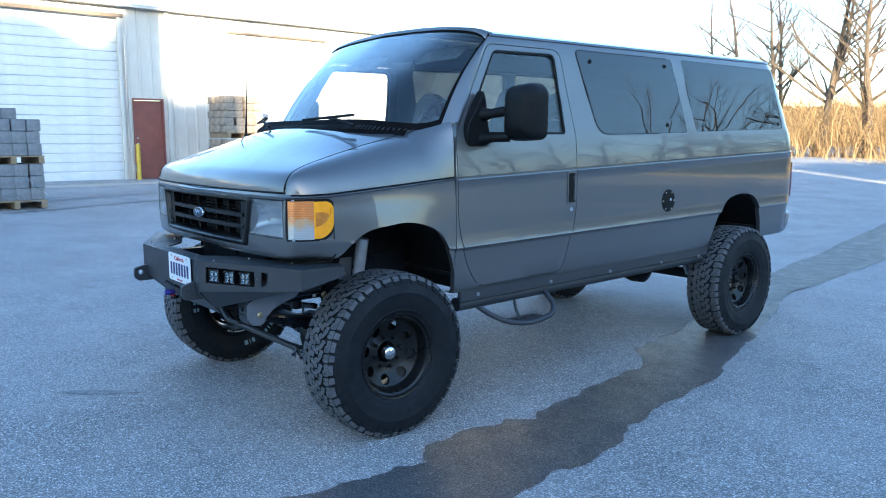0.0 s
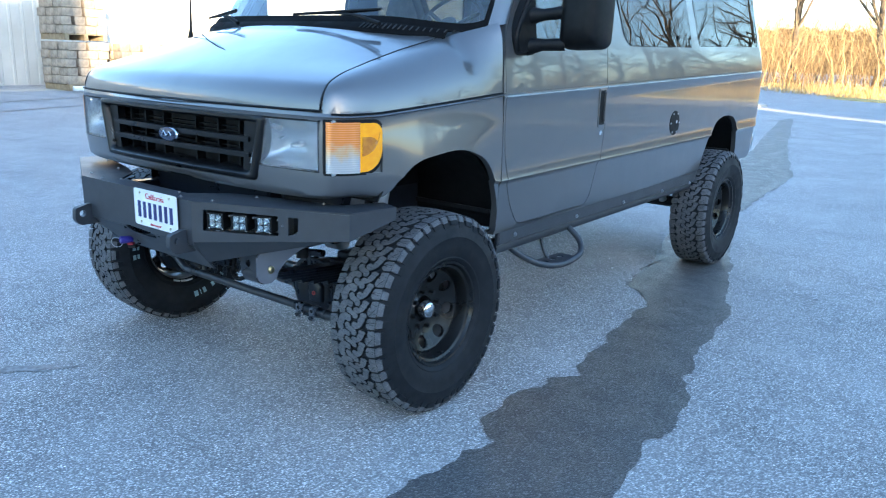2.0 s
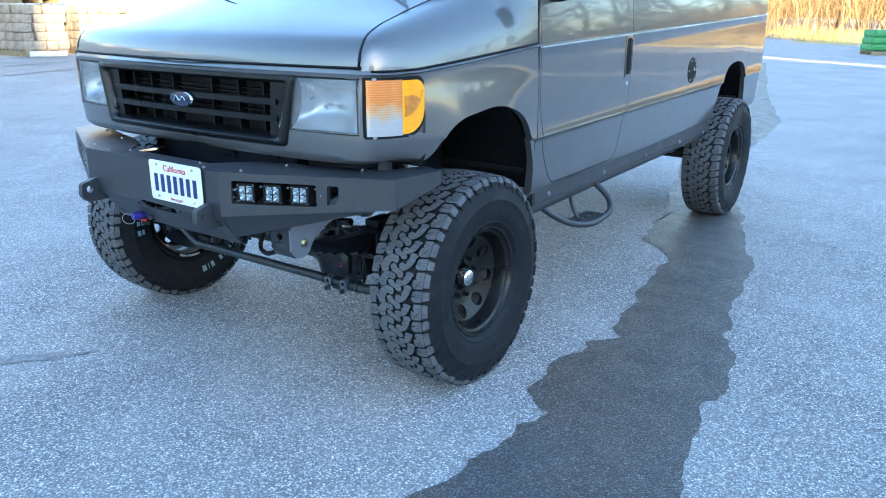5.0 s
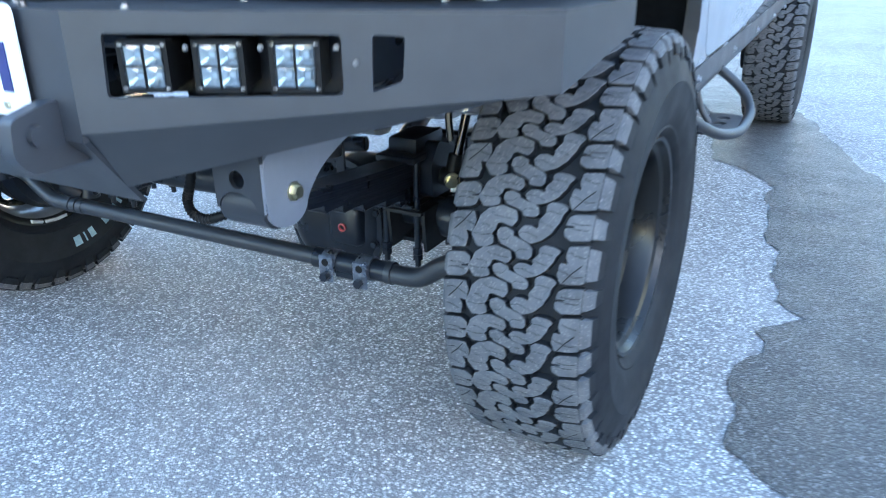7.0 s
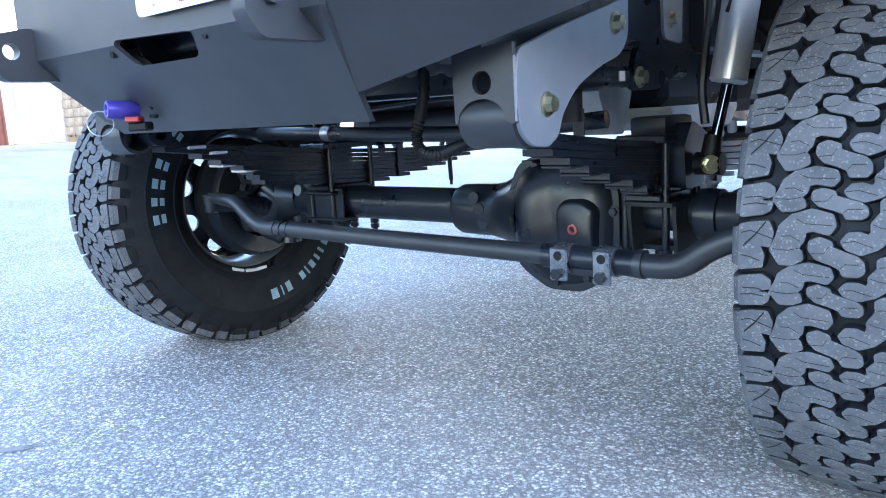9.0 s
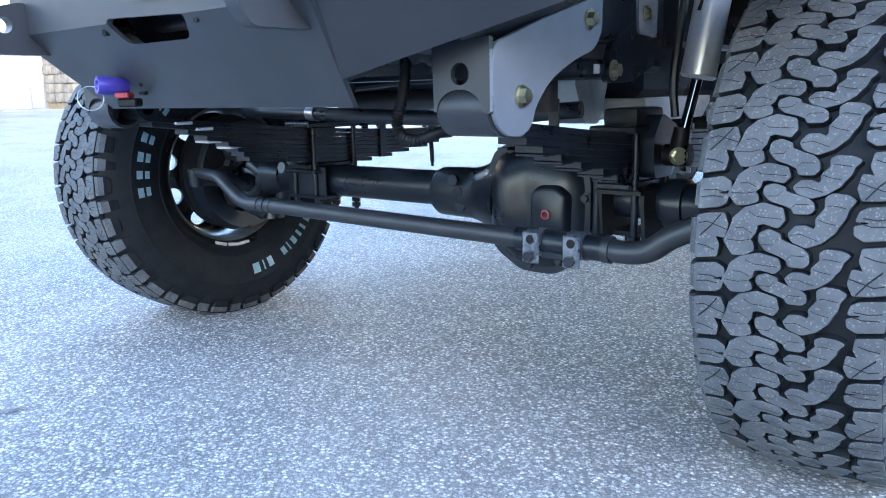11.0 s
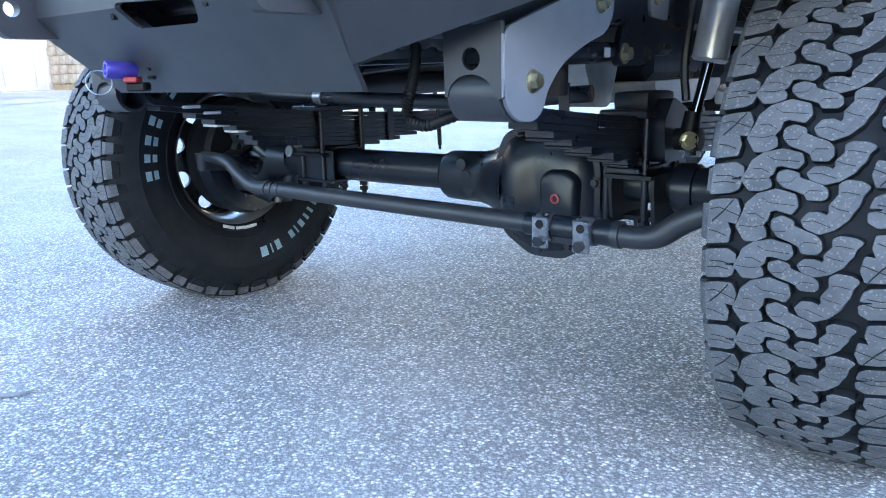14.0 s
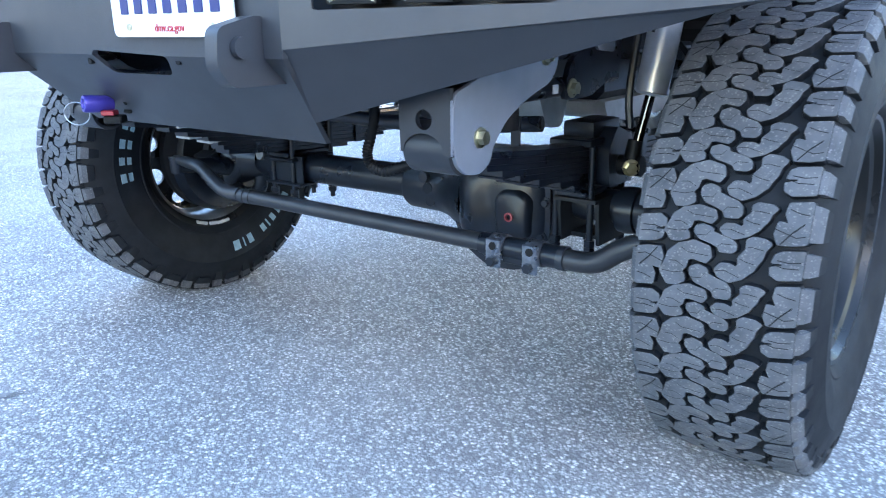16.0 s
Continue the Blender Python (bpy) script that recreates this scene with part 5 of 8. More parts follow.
def build_hanger(s):
    """Front spring hanger: outer plate greyed by painted skylight, inner black plate with holes, cross tube, and their
    bolts.
    """
    o = s * 0.545 if s > 0 else -0.565
    outl = rounded([(-0.612, 0.744), (-0.50, 0.778), (-0.305, 0.830), (-0.305, 0.770), (-0.330, 0.742), (-0.403, 0.722), (-0.470, 0.692), (-0.508, 0.655), (-0.518, 0.628), (-0.545, 0.614), (-0.585, 0.618), (-0.610, 0.638), (-0.620, 0.694)], [0.012, 0.03, 0.01, 0.02, 0.02, 0.03, 0.04, 0.02, 0.015, 0.02, 0.02, 0.02, 0.03])
    bm = bmesh.new()
    prism(bm, outl, o - 0.004, o + 0.004, "X")
    bmesh.ops.bevel(bm, geom=list(bm.edges), offset=0.001, segments=1, affect="EDGES")
    plate = part("spring_hanger", bm, HANGER, VAN, "satin grey-black spring hanger plate with skylight painted into its tone", 30)
    # front plate welded across, with a round hole and an arch over the bush
    def fx(x):
        return o + s * (x - 0.545)

    arc = [(fx(0.494 + 0.040 * math.cos(math.pi * k / 12)), 0.6525 + 0.031 * math.sin(math.pi * k / 12)) for k in range(13)]
    bm = bmesh.new()
    prism(bm, [(fx(0.447), 0.745), (fx(0.546), 0.752), (fx(0.546), 0.650)] + arc + [(fx(0.449), 0.6525)], -0.621, -0.612, "Y")
    hole = bmesh.new()
    cyl(hole, (fx(0.496), -0.70, 0.704), (fx(0.496), -0.55, 0.704), 0.0155, n=28)
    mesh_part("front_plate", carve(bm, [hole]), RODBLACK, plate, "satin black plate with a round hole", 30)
    bm = bmesh.new()
    tube(bm, [(o, -0.618 + 0.0015 * (k % 2), lerp(0.652, 0.735, k / 24)) for k in range(25)], [0.0026 + 0.0010 * (k % 2) for k in range(25)], 6, 1)
    part("weld", bm, HANGER, plate, "weld bead", 50)
    bm = bmesh.new()
    lathe(bm, [(fx(0.452), 0.034), (fx(0.452), 0.041), (fx(0.541), 0.041), (fx(0.541), 0.034)], 32, "X", (0, -0.578, 0.657), close=True)
    bmesh.ops.recalc_face_normals(bm, faces=bm.faces)
    part("bush_sleeve", bm, RODBLACK, plate, "open steel bush sleeve", 40)
    for y, z in ((-0.548, 0.672), (-0.350, 0.788)):
        bm = bmesh.new()
        bolt(bm, (o + s * 0.004, y, z), (s, 0, 0), 0.0115, 0.010)
        part("bolt", bm, ZINC, plate, "yellow zinc hex bolt")
    # upper bracket with its own bolts
    b = o - s * 0.080
    bm = bmesh.new()
    prism(bm, rounded([(-0.150, 0.690), (-0.040, 0.690), (0.130, 0.745), (0.148, 0.95), (-0.020, 0.95), (-0.022, 0.810), (-0.130, 0.768)], [0.02, 0.02, 0.03, 0.01, 0.01, 0.03, 0.03]), b - 0.006, b + 0.006, "X")
    part("upper_bracket", bm, BLACK, plate, "", 30)
    bm = bmesh.new()
    prism(bm, rounded([(-0.022, 0.785), (0.060, 0.778), (0.066, 0.95), (0.000, 0.95), (-0.030, 0.86)], 0.012), b + s * 0.006, b + s * 0.012, "X")
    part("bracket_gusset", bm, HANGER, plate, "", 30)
    bm = bmesh.new()
    box(bm, (b + s * 0.022, 0.110, 0.86), (0.036, 0.006, 0.20), None, 0.002)
    part("bracket_flange", bm, BLACK, plate)
    bm = bmesh.new()
    bolt(bm, (b + s * 0.007, -0.122, 0.713), (s, 0, 0), 0.0135, 0.011)
    part("bolt", bm, ZINC, plate, "yellow zinc hex bolt")
    bm = bmesh.new()
    bolt(bm, (b + s * 0.012, 0.004, 0.822), (s, 0, 0), 0.010, 0.009)
    part("bolt", bm, ZINC, plate, "yellow zinc hex bolt")
    if s > 0:
        bm = bmesh.new()
        cyl(bm, (b - 0.02, -0.56, 0.715), (b - 0.02, -0.12, 0.715), 0.020, n=18)
        part("cross_tube", bm, BLACK, plate, "", 40)
        bm = bmesh.new()
        box(bm, (b + 0.004, -0.185, 0.715), (0.003, 0.022, 0.018), pose(0, 0, 0), 0.001)
        part("sticker", bm, NYLON, plate, "small white sticker")
    for ob in (plate, *plate.children):
        if ob is plate or ob.name.split(".")[0] in ("front_plate", "weld", "bush_sleeve"):
            ob.data.transform(Matrix.Translation((0, -0.014, 0)))
        elif ob.name.startswith("bolt") and ob.data.vertices[0].co.y < -0.2:
            ob.data.transform(Matrix.Translation((0, -0.014, 0)))


for s in (1, -1):
    build_hanger(s)

SHAFT = material("polished_dark_shaft", (0.10, 0.105, 0.115), 0.10, 1.0)


def build_shock(s):
    x0 = 0.556 * s
    bm = bmesh.new()
    cyl(bm, (x0 + s * 0.030, 0.013, 0.700), (x0 + s * 0.072, 0.045, 1.04), 0.034, n=28)
    cyl(bm, (x0 + s * 0.030, 0.013, 0.700), (x0 + s * 0.029, 0.0125, 0.694), 0.036, 0.030, n=28)
    sh = part("shock_absorber", bm, SHOCKGREY, VAN, "silver-grey shock absorber", 40)
    bm = bmesh.new()
    cyl(bm, (x0 + s * 0.008, -0.010, 0.56), (x0 + s * 0.030, 0.013, 0.70), 0.0105, n=16)
    part("shaft", bm, SHAFT, sh, "glossy black shaft")
    bm = bmesh.new()
    cyl(bm, (x0 - s * 0.02, -0.012, 0.546), (x0 + s * 0.03, -0.012, 0.546), 0.022, n=20)
    cyl(bm, (x0 + s * 0.007, -0.012, 0.56), (x0 + s * 0.011, -0.008, 0.60), 0.019, 0.016, n=16)
    part("eye", bm, PLASTIC, sh)
    bm = bmesh.new()
    bolt(bm, (x0 + s * 0.016, -0.037, 0.546), (s * 0.6, -0.8, 0), 0.0125, 0.01)
    part("bolt", bm, ZINC, sh, "yellow zinc hex bolt")
    bm = bmesh.new()
    prism(bm, rounded([(-0.05, 0.50), (0.05, 0.50), (0.06, 0.60), (-0.02, 0.63), (-0.06, 0.58)], 0.015), x0 - s * 0.06, x0 - s * 0.025, "X")
    part("mount", bm, BLACK, sh, "", 30)
    # plain dark mark on the body
    bm = bmesh.new()
    for k in (0, 1):
        box(bm, (x0 + s * (0.048 + 0.004 * k), -0.004 + 0.004 * k, 0.83 + 0.045 * k), (0.028, 0.003, 0.028), pose(0, 0, 0, 0, 20 - 40 * k, 20))
    part("decal", bm, PLASTIC, sh, "black decal")


for s in (1, -1):
    build_shock(s)

# ---- van: frame, engine underside, wheel wells, rear axle ----
ALLOY = grained("dull_alloy", (0.42, 0.42, 0.41), (0.64, 0.63, 0.61), (0.4, 0.55), 14.0, 0.2, 0.3, 120.0)


def build_under():
    for s in (1, -1):
        bm = bmesh.new()
        box(bm, (s * 0.435, 1.85, 0.845), (0.07, 4.9, 0.15), None, 0.008)
        rail = part("frame_rail", bm, BLACK, VAN, "black chassis frame rail")
        bm = bmesh.new()
        box(bm, (s * 0.445, -0.45, 0.80), (0.085, 0.36, 0.13), None, 0.01)
        part("rail_horn", bm, BLACK, rail)
        # wheel well liner
        rows = []
        for i in range(17):
            q = lerp(radians(33), math.pi, i / 16)
            y, z = 0.01 - 0.46 * math.cos(q), 0.75 + 0.44 * math.sin(q)
            rows.append([Vector((s * x, y, z + (0.02 if x < 0.6 else 0))) for x in (0.50, 0.62, 0.75, 0.88, 0.965)])
        part("wheel_well", solid_rows(rows, 0.006), PLASTIC, VAN, "black inner wheel arch liner", 50)
        rows = []
        for i in range(17):
            q = math.pi * i / 16
            y, z = 3.47 - 0.44 * math.cos(q), 0.72 + 0.46 * math.sin(q)
            rows.append([Vector((s * x, y, z)) for x in (0.50, 0.75, 0.965)])
        part("wheel_well", solid_rows(rows, 0.006), PLASTIC, VAN, "black inner wheel arch liner", 50)
        for y0, y1, z0 in ((-0.44, 0.46, 0.72), (3.0, 3.92, 0.72)):
            bm = bmesh.new()
            box(bm, (s * 0.50, (y0 + y1) / 2, 1.06), (0.008, y1 - y0, 0.28))
            part("inner_wall", bm, PLASTIC, VAN)
    bm = bmesh.new()
    box(bm, (0, 1.72, 0.83), (1.86, 2.55, 0.02))
    box(bm, (0, 4.06, 0.86), (1.86, 0.42, 0.02))
    box(bm, (0, 3.44, 0.95), (1.0, 0.9, 0.02))
    part("floor_pan", bm, DUSTY, VAN, "dusty black floor pan")
    bm = bmesh.new()
    box(bm, (0, 0.47, 1.15), (1.86, 0.02, 0.72))
    part("firewall", bm, PLASTIC, VAN)
    bm = bmesh.new()
    box(bm, (0, 0.05, 0.745), (0.94, 0.14, 0.07), None, 0.012)
    part("engine_crossmember", bm, BLACK, VAN)
    bm = bmesh.new()
    prism(bm, rounded([(0.18, 0.655), (0.20, 0.62), (0.30, 0.60), (0.55, 0.60), (0.60, 0.64), (0.60, 0.655)], 0.012), -0.02, 0.40, "X")
    part("oil_pan", bm, ALLOY, VAN, "dull grey alloy oil pan", 30)
    bm = bmesh.new()
    prism(bm, rounded([(-0.02, 0.70), (0.03, 0.605), (0.10, 0.60), (0.14, 0.70)], 0.02), 0.245, 0.33, "X")
    part("fluid_reservoir", bm, grained("white_nylon", (0.42, 0.43, 0.41), (0.60, 0.61, 0.58), (0.4, 0.55), 20.0), VAN, "milky white plastic reservoir", 30)
    bm = bmesh.new()
    box(bm, (0.02, 0.35, 0.98), (0.55, 0.75, 0.42), None, 0.05)
    box(bm, (0.18, 0.40, 0.73), (0.40, 0.40, 0.15), None, 0.02)
    part("engine_block", bm, BLACK, VAN)
    bm = bmesh.new()
    lathe(bm, [(0.55, 0.19), (0.75, 0.17), (0.9, 0.12), (1.5, 0.10), (1.55, 0.06)], 24, "Y", (0.02, 0, 0.86))
    part("gearbox", bm, DUSTY, VAN)
    bm = bmesh.new()
    box(bm, (-0.12, 1.75, 0.74), (0.36, 0.42, 0.26), None, 0.05)
    part("transfer_case", bm, DUSTY, VAN)
    bm = bmesh.new()
    cyl(bm, (0.28, 0.12, 0.47), (-0.10, 1.56, 0.70), 0.030, n=20)
    part("front_driveshaft", bm, BLACK, VAN)
    bm = bmesh.new()
    cyl(bm, (0.0, 1.95, 0.74), (0.0, 3.38, 0.47), 0.045, n=20)
    part("rear_driveshaft", bm, BLACK, VAN)
    bm = bmesh.new()
    cyl(bm, (-0.80, 3.505, 0.442), (0.80, 3.505, 0.442), 0.045, n=24)
    lathe(bm, [(-0.16, 0.05), (-0.11, 0.13), (-0.02, 0.155), (0.08, 0.15), (0.15, 0.05)], 28, "X", (0.0, 3.505, 0.442))
    for s in (1, -1):
        cyl(bm, (s * 0.74, 3.505, 0.442), (s * 0.84, 3.505, 0.442), 0.15, n=32)
    bmesh.ops.recalc_face_normals(bm, faces=bm.faces)
    part("rear_axle", bm, DUSTY, VAN, "dusty black rear axle", 40)
    for s in (1, -1):
        bm = bmesh.new()
        rows = []
        for j in range(17):
            y = 3.505 + lerp(-0.68, 0.68, j / 16)
            z = 0.545 + 0.20 * (y - 3.505) ** 2
            rows.append([Vector((s * 0.50 + a, y, z + b)) for a, b in ((-0.035, 0.03), (0.035, 0.03), (0.035, -0.03), (-0.035, -0.03))])
        vs = grid(bm, rows, closed=True)
        bm.faces.new(vs[0][::-1])
        bm.faces.new(vs[-1])
        part("rear_leaf_spring", bm, BLACK, VAN)
        bm = bmesh.new()
        box(bm, (s * 0.50, 2.83, 0.70), (0.09, 0.10, 0.16), None, 0.01)
        part("rear_spring_hanger", bm, BLACK, VAN)
        bm = bmesh.new()
        cyl(bm, (s * 0.60, 3.42, 0.46), (s * 0.52, 3.15, 0.98), 0.03, n=16)
        part("rear_shock", bm, SHOCKGREY, VAN, "silver rear shock absorber")
    # link bar in front of the axle, steering gear and hoses
    bm = bmesh.new()
    tube(bm, [(-0.62, -0.155, 0.640), (-0.45, -0.175, 0.637), (0.12, -0.19, 0.624), (0.42, -0.15, 0.64)], 0.017, 14)
    lk = part("drag_link", bm, BLACK, VAN, "glossy black drag link", 50)
    bm = bmesh.new()
    cyl(bm, (-0.30, -0.182, 0.634), (-0.33, -0.181, 0.635), 0.020, n=16)
    part("link_collar", bm, STEEL, lk, "bare steel collar")
    bm = bmesh.new()
    box(bm, (0.38, -0.30, 0.80), (0.10, 0.20, 0.14), None, 0.02)
    cyl(bm, (0.40, -0.26, 0.74), (0.40, -0.26, 0.64), 0.028, n=18)
    part("steering_gear", bm, DUSTY, VAN)
    bm = bmesh.new()
    run = smooth_path([(0.366, -0.60, 0.79), (0.365, -0.60, 0.705), (0.353, -0.60, 0.660), (0.345, -0.60, 0.637), (0.353, -0.60, 0.615), (0.383, -0.60, 0.608), (0.415, -0.595, 0.618), (0.445, -0.57, 0.630)], 9)
    tube(bm, run, [0.0098 if k % 2 else 0.0078 for k in range(len(run))], 10, 0)
    part("hose", bm, PLASTIC, VAN, "black ribbed hose", 50)
    bm = bmesh.new()
    run = smooth_path([(0.24, -0.60, 0.735), (0.32, -0.59, 0.752), (0.40, -0.57, 0.748), (0.46, -0.52, 0.72), (0.50, -0.46, 0.70)], 14)
    tube(bm, run, [0.030 if (k // 3) % 2 else 0.026 for k in range(len(run))], 16, 0)
    part("cooler_hose", bm, GREYSLAT, VAN, "dark ribbed rubber duct", 50)
    bm = bmesh.new()
    run = smooth_path([(0.20, -0.62, 0.700), (0.30, -0.63, 0.730), (0.42, -0.60, 0.775), (0.52, -0.55, 0.82)], 14)
    tube(bm, run, [0.022 if (k // 4) % 2 else 0.020 for k in range(len(run))], 14, 0)
    part("air_duct", bm, DUSTY, VAN, "dusty black air duct", 50)
    bm = bmesh.new()
    box(bm, (0.0, -0.42, 0.92), (0.84, 0.08, 0.12), None, 0.01)
    part("front_crossmember", bm, BLACK, VAN)
    # winch behind the centre plate
    bm = bmesh.new()
    cyl(bm, (-0.13, -0.70, 0.84), (0.13, -0.70, 0.84), 0.045, n=24)
    for x in (-0.17, 0.17):
        cyl(bm, (x - 0.05, -0.70, 0.84), (x + 0.05, -0.70, 0.84), 0.075, n=24)
    part("winch", bm, BLACK, VAN, "black winch drum behind the bumper slot")
    # thin brake line with its brass fittings by the tyre
    bm = bmesh.new()
    tube(bm, [(0.60, 0.06, 0.82), (0.66, 0.03, 0.76), (0.70, 0.04, 0.66), (0.70, 0.02, 0.56)], 0.006, 8)
    part("brake_hose", bm, PLASTIC, VAN, "", 50)
    bm = bmesh.new()
    tube(bm, [(0.54, 0.02, 0.62), (0.53, 0.03, 0.70), (0.54, 0.05, 0.86)], 0.009, 8)
    part("sway_link", bm, BLACK, VAN)
    # sway bar
    bm = bmesh.new()
    tube(bm, [(0.66, 0.30, 0.70), (0.60, 0.55, 0.72), (0.3, 0.60, 0.72), (-0.3, 0.60, 0.72), (-0.60, 0.55, 0.72), (-0.66, 0.30, 0.70)], 0.016, 10)
    part("sway_bar", bm, BLACK, VAN)
    bm = bmesh.new()
    tube(bm, [(-0.25, 0.6, 0.72), (-0.30, 1.4, 0.70), (-0.35, 2.3, 0.72), (-0.4, 2.9, 0.82), (-0.42, 4.1, 0.80)], 0.032, 12)
    part("exhaust_pipe", bm, grained("rusty_steel", (0.12, 0.07, 0.045), (0.25, 0.20, 0.17), (0.5, 0.7), 20.0, 0.6), VAN, "dull rusty exhaust pipe")

    # grey cast caliper bracket inside the wheel, and balance weights on its rim
    bm = bmesh.new()
    box(bm, (-0.775, -0.045, 0.472), (0.095, 0.05, 0.05), None, 0.008)
    cyl(bm, (-0.79, -0.07, 0.475), (-0.79, -0.082, 0.475), 0.012, n=14)
    part("caliper_bracket", bm, CAST, VAN, "grey cast caliper bracket", 30)
    for a in (198, 186, 176):
        q = radians(a)
        bm = bmesh.new()
        box(bm, (0, 0, 0), (0.016, 0.040, 0.010), None, 0.002)
        bmesh.ops.transform(bm, matrix=Matrix.Translation((-0.877, -0.03 + 0.226 * math.sin(q), 0.442 + 0.226 * math.cos(q))) @ pose(0, 0, 0, -a), verts=bm.verts)
        part("balance_weight", bm, ALLOY, VAN, "grey clip-on balance weight")


build_under()

# ---- van: grille, lamps, plate ----
def nose_y(x):
    """The nose's front at a distance from the middle."""
    x = abs(x)
    for a, b in zip(PLAN, PLAN[1:]):
        if (a.x - x) * (b.x - x) <= 0 and a.y < -0.2:
            return lerp(a.y, b.y, (x - a.x) / (b.x - a.x) if a.x != b.x else 0)
    return -0.642


def fronted(bm, outline, off0, off1):
    """A flat outline of (x, z) bent to the nose, from off0 (front) to off1 (back)."""
    a = [bm.verts.new((x, nose_y(x) + off0, z)) for x, z in outline]
    b = [bm.verts.new((x, nose_y(x) + off1, z)) for x, z in outline]
    n = len(a)
    bm.faces.new(a)
    bm.faces.new(b[::-1])
    for i in range(n):
        bm.faces.new((a[i], b[i], b[(i + 1) % n], a[(i + 1) % n]))
    bmesh.ops.recalc_face_normals(bm, faces=bm.faces)
    return bm


def bar_x(bm, x0, x1, z0, z1, off0, off1, n=12):
    rows = []
    for i in range(n + 1):
        x = lerp(x0, x1, i / n)
        y = nose_y(x)
        rows.append([Vector((x, y + off0, z0)), Vector((x, y + off0, z1)), Vector((x, y + off1, z1)), Vector((x, y + off1, z0))])
    vs = grid(bm, rows, closed=True)
    bm.faces.new(vs[0][::-1])
    bm.faces.new(vs[-1])
    bmesh.ops.recalc_face_normals(bm, faces=bm.faces)
    return bm


GREYBAR = grained("dark_grey_plastic", (0.0035, 0.0038, 0.0045), (0.006, 0.0066, 0.0076), (0.26, 0.36), 20.0, 0.0, 0.05, spec=0.30)


def build_grille():
    bm = bmesh.new()
    bar_x(bm, -0.60, 0.60, 1.04, 1.31, 0.10, 0.11)
    g = part("grille", bm, PLASTIC, VAN, "black plastic grille with two cross bars")
    n = 24
    # moulded frame: a rounded ring with a raised rim and a sloping inner wall
    ring = []
    for k, off in ((0.0, 0.050), (0.0, -0.004), (0.007, -0.013), (0.020, -0.014), (0.029, -0.004), (0.036, 0.020), (0.040, 0.070)):
        q = [(-0.602 + k * 1.35, 1.303 - k * 0.85), (0.602 - k * 1.35, 1.303 - k * 0.85), (0.547 - k * 1.2, 1.048 + k), (-0.547 + k * 1.2, 1.048 + k)]
        top = [(lerp(q[0][0], q[1][0], i / 24), q[0][1]) for i in range(1, 24)]
        low = [(lerp(q[2][0], q[3][0], i / 24), q[2][1]) for i in range(1, 24)]
        pts = rounded([q[0]] + top + q[1:3] + low + q[3:], [0.02] + [0.0] * 23 + [0.02, 0.055 - 0.4 * k] + [0.0] * 23 + [0.055 - 0.4 * k], 5)
        ring.append([Vector((x, nose_y(x) + off, z)) for x, z in pts])
    bm = bmesh.new()
    grid(bm, ring, closed=True)
    bmesh.ops.recalc_face_normals(bm, faces=bm.faces)
    part("surround", bm, GREYBAR, g, "black moulded grille frame", 50)
    # flat filler panels beside the slots
    for s in (1, -1):
        bm = bmesh.new()
        fronted(bm, [(s * 0.560, 1.276), (s * 0.512, 1.078), (s * 0.455, 1.078), (s * 0.470, 1.276)], 0.014, 0.05)
        part("filler_panel", bm, GREYBAR, g, "", 40)
    for z in (1.143, 1.204):
        bm = bmesh.new()
        bar_x(bm, -0.50, 0.50, z - 0.011, z + 0.011, 0.004, 0.05, n)
        bmesh.ops.bevel(bm, geom=[e for e in bm.edges if e.calc_length() > 0.03], offset=0.004, segments=2, affect="EDGES")
        part("cross_bar", bm, GREYBAR, g, "", 40)
    for x in (-0.40, -0.27, -0.12, 0.12, 0.27, 0.40):
        bm = bmesh.new()
        bar_x(bm, x - 0.004, x + 0.004, 1.085, 1.27, 0.045, 0.085, 1)
        part("upright", bm, PLASTIC, g)
    bm = bmesh.new()
    for z in (1.122, 1.163, 1.183, 1.222, 1.240):
        bar_x(bm, -0.49, 0.49, z - 0.0015, z + 0.0015, 0.06, 0.09, n)
    part("fin", bm, PLASTIC, g)
    bm = bmesh.new()
    y = -0.650
    rows = []
    for k, o in ((1.0, 0.008), (1.0, 0.0), (0.90, -0.004)):
        rows.append([Vector((0.071 * k * math.cos(q), y + o, 1.186 + 0.031 * k * math.sin(q))) for q in (2 * math.pi * i / 32 for i in range(32))])
    grid(bm, rows, closed=True)
    em = part("badge", bm, CHROME, g, "chrome-rimmed oval badge", 40)
    bm = bmesh.new()
    rows = []
    for k, o in ((0.90, -0.004), (0.5, -0.006), (0.01, -0.007)):
        rows.append([Vector((0.071 * k * math.cos(q), y + o, 1.186 + 0.031 * k * math.sin(q))) for q in (2 * math.pi * i / 32 for i in range(32))])
    grid(bm, rows, closed=True)
    part("badge_field", bm, material("blue_enamel", (0.010, 0.018, 0.05), 0.15, 0.3, 1.0), em, "dark blue enamel", 60)
    bm = bmesh.new()
    tube(bm, [(-0.035, y - 0.009, 1.178), (-0.02, y - 0.009, 1.198), (0.0, y - 0.009, 1.180), (0.02, y - 0.009, 1.195), (0.038, y - 0.009, 1.182)], 0.0028, 6)
    part("badge_mark", bm, CHROME, em)


build_grille()


def lens_material(name, colour, lines=220.0):
    m = glass(name, colour, 0.07)
    m.node_tree.nodes["Principled BSDF"].inputs["Transmission Weight"].default_value = 0.93
    n = Nodes(m)
    w = n.t.nodes.new("ShaderNodeTexWave")
    w.inputs["Scale"].default_value = lines
    w.bands_direction = "X"
    n.link(n.co, w.inputs["Vector"])
    n.bump(w.outputs["Fac"], 0.12, 0.002)
    return m


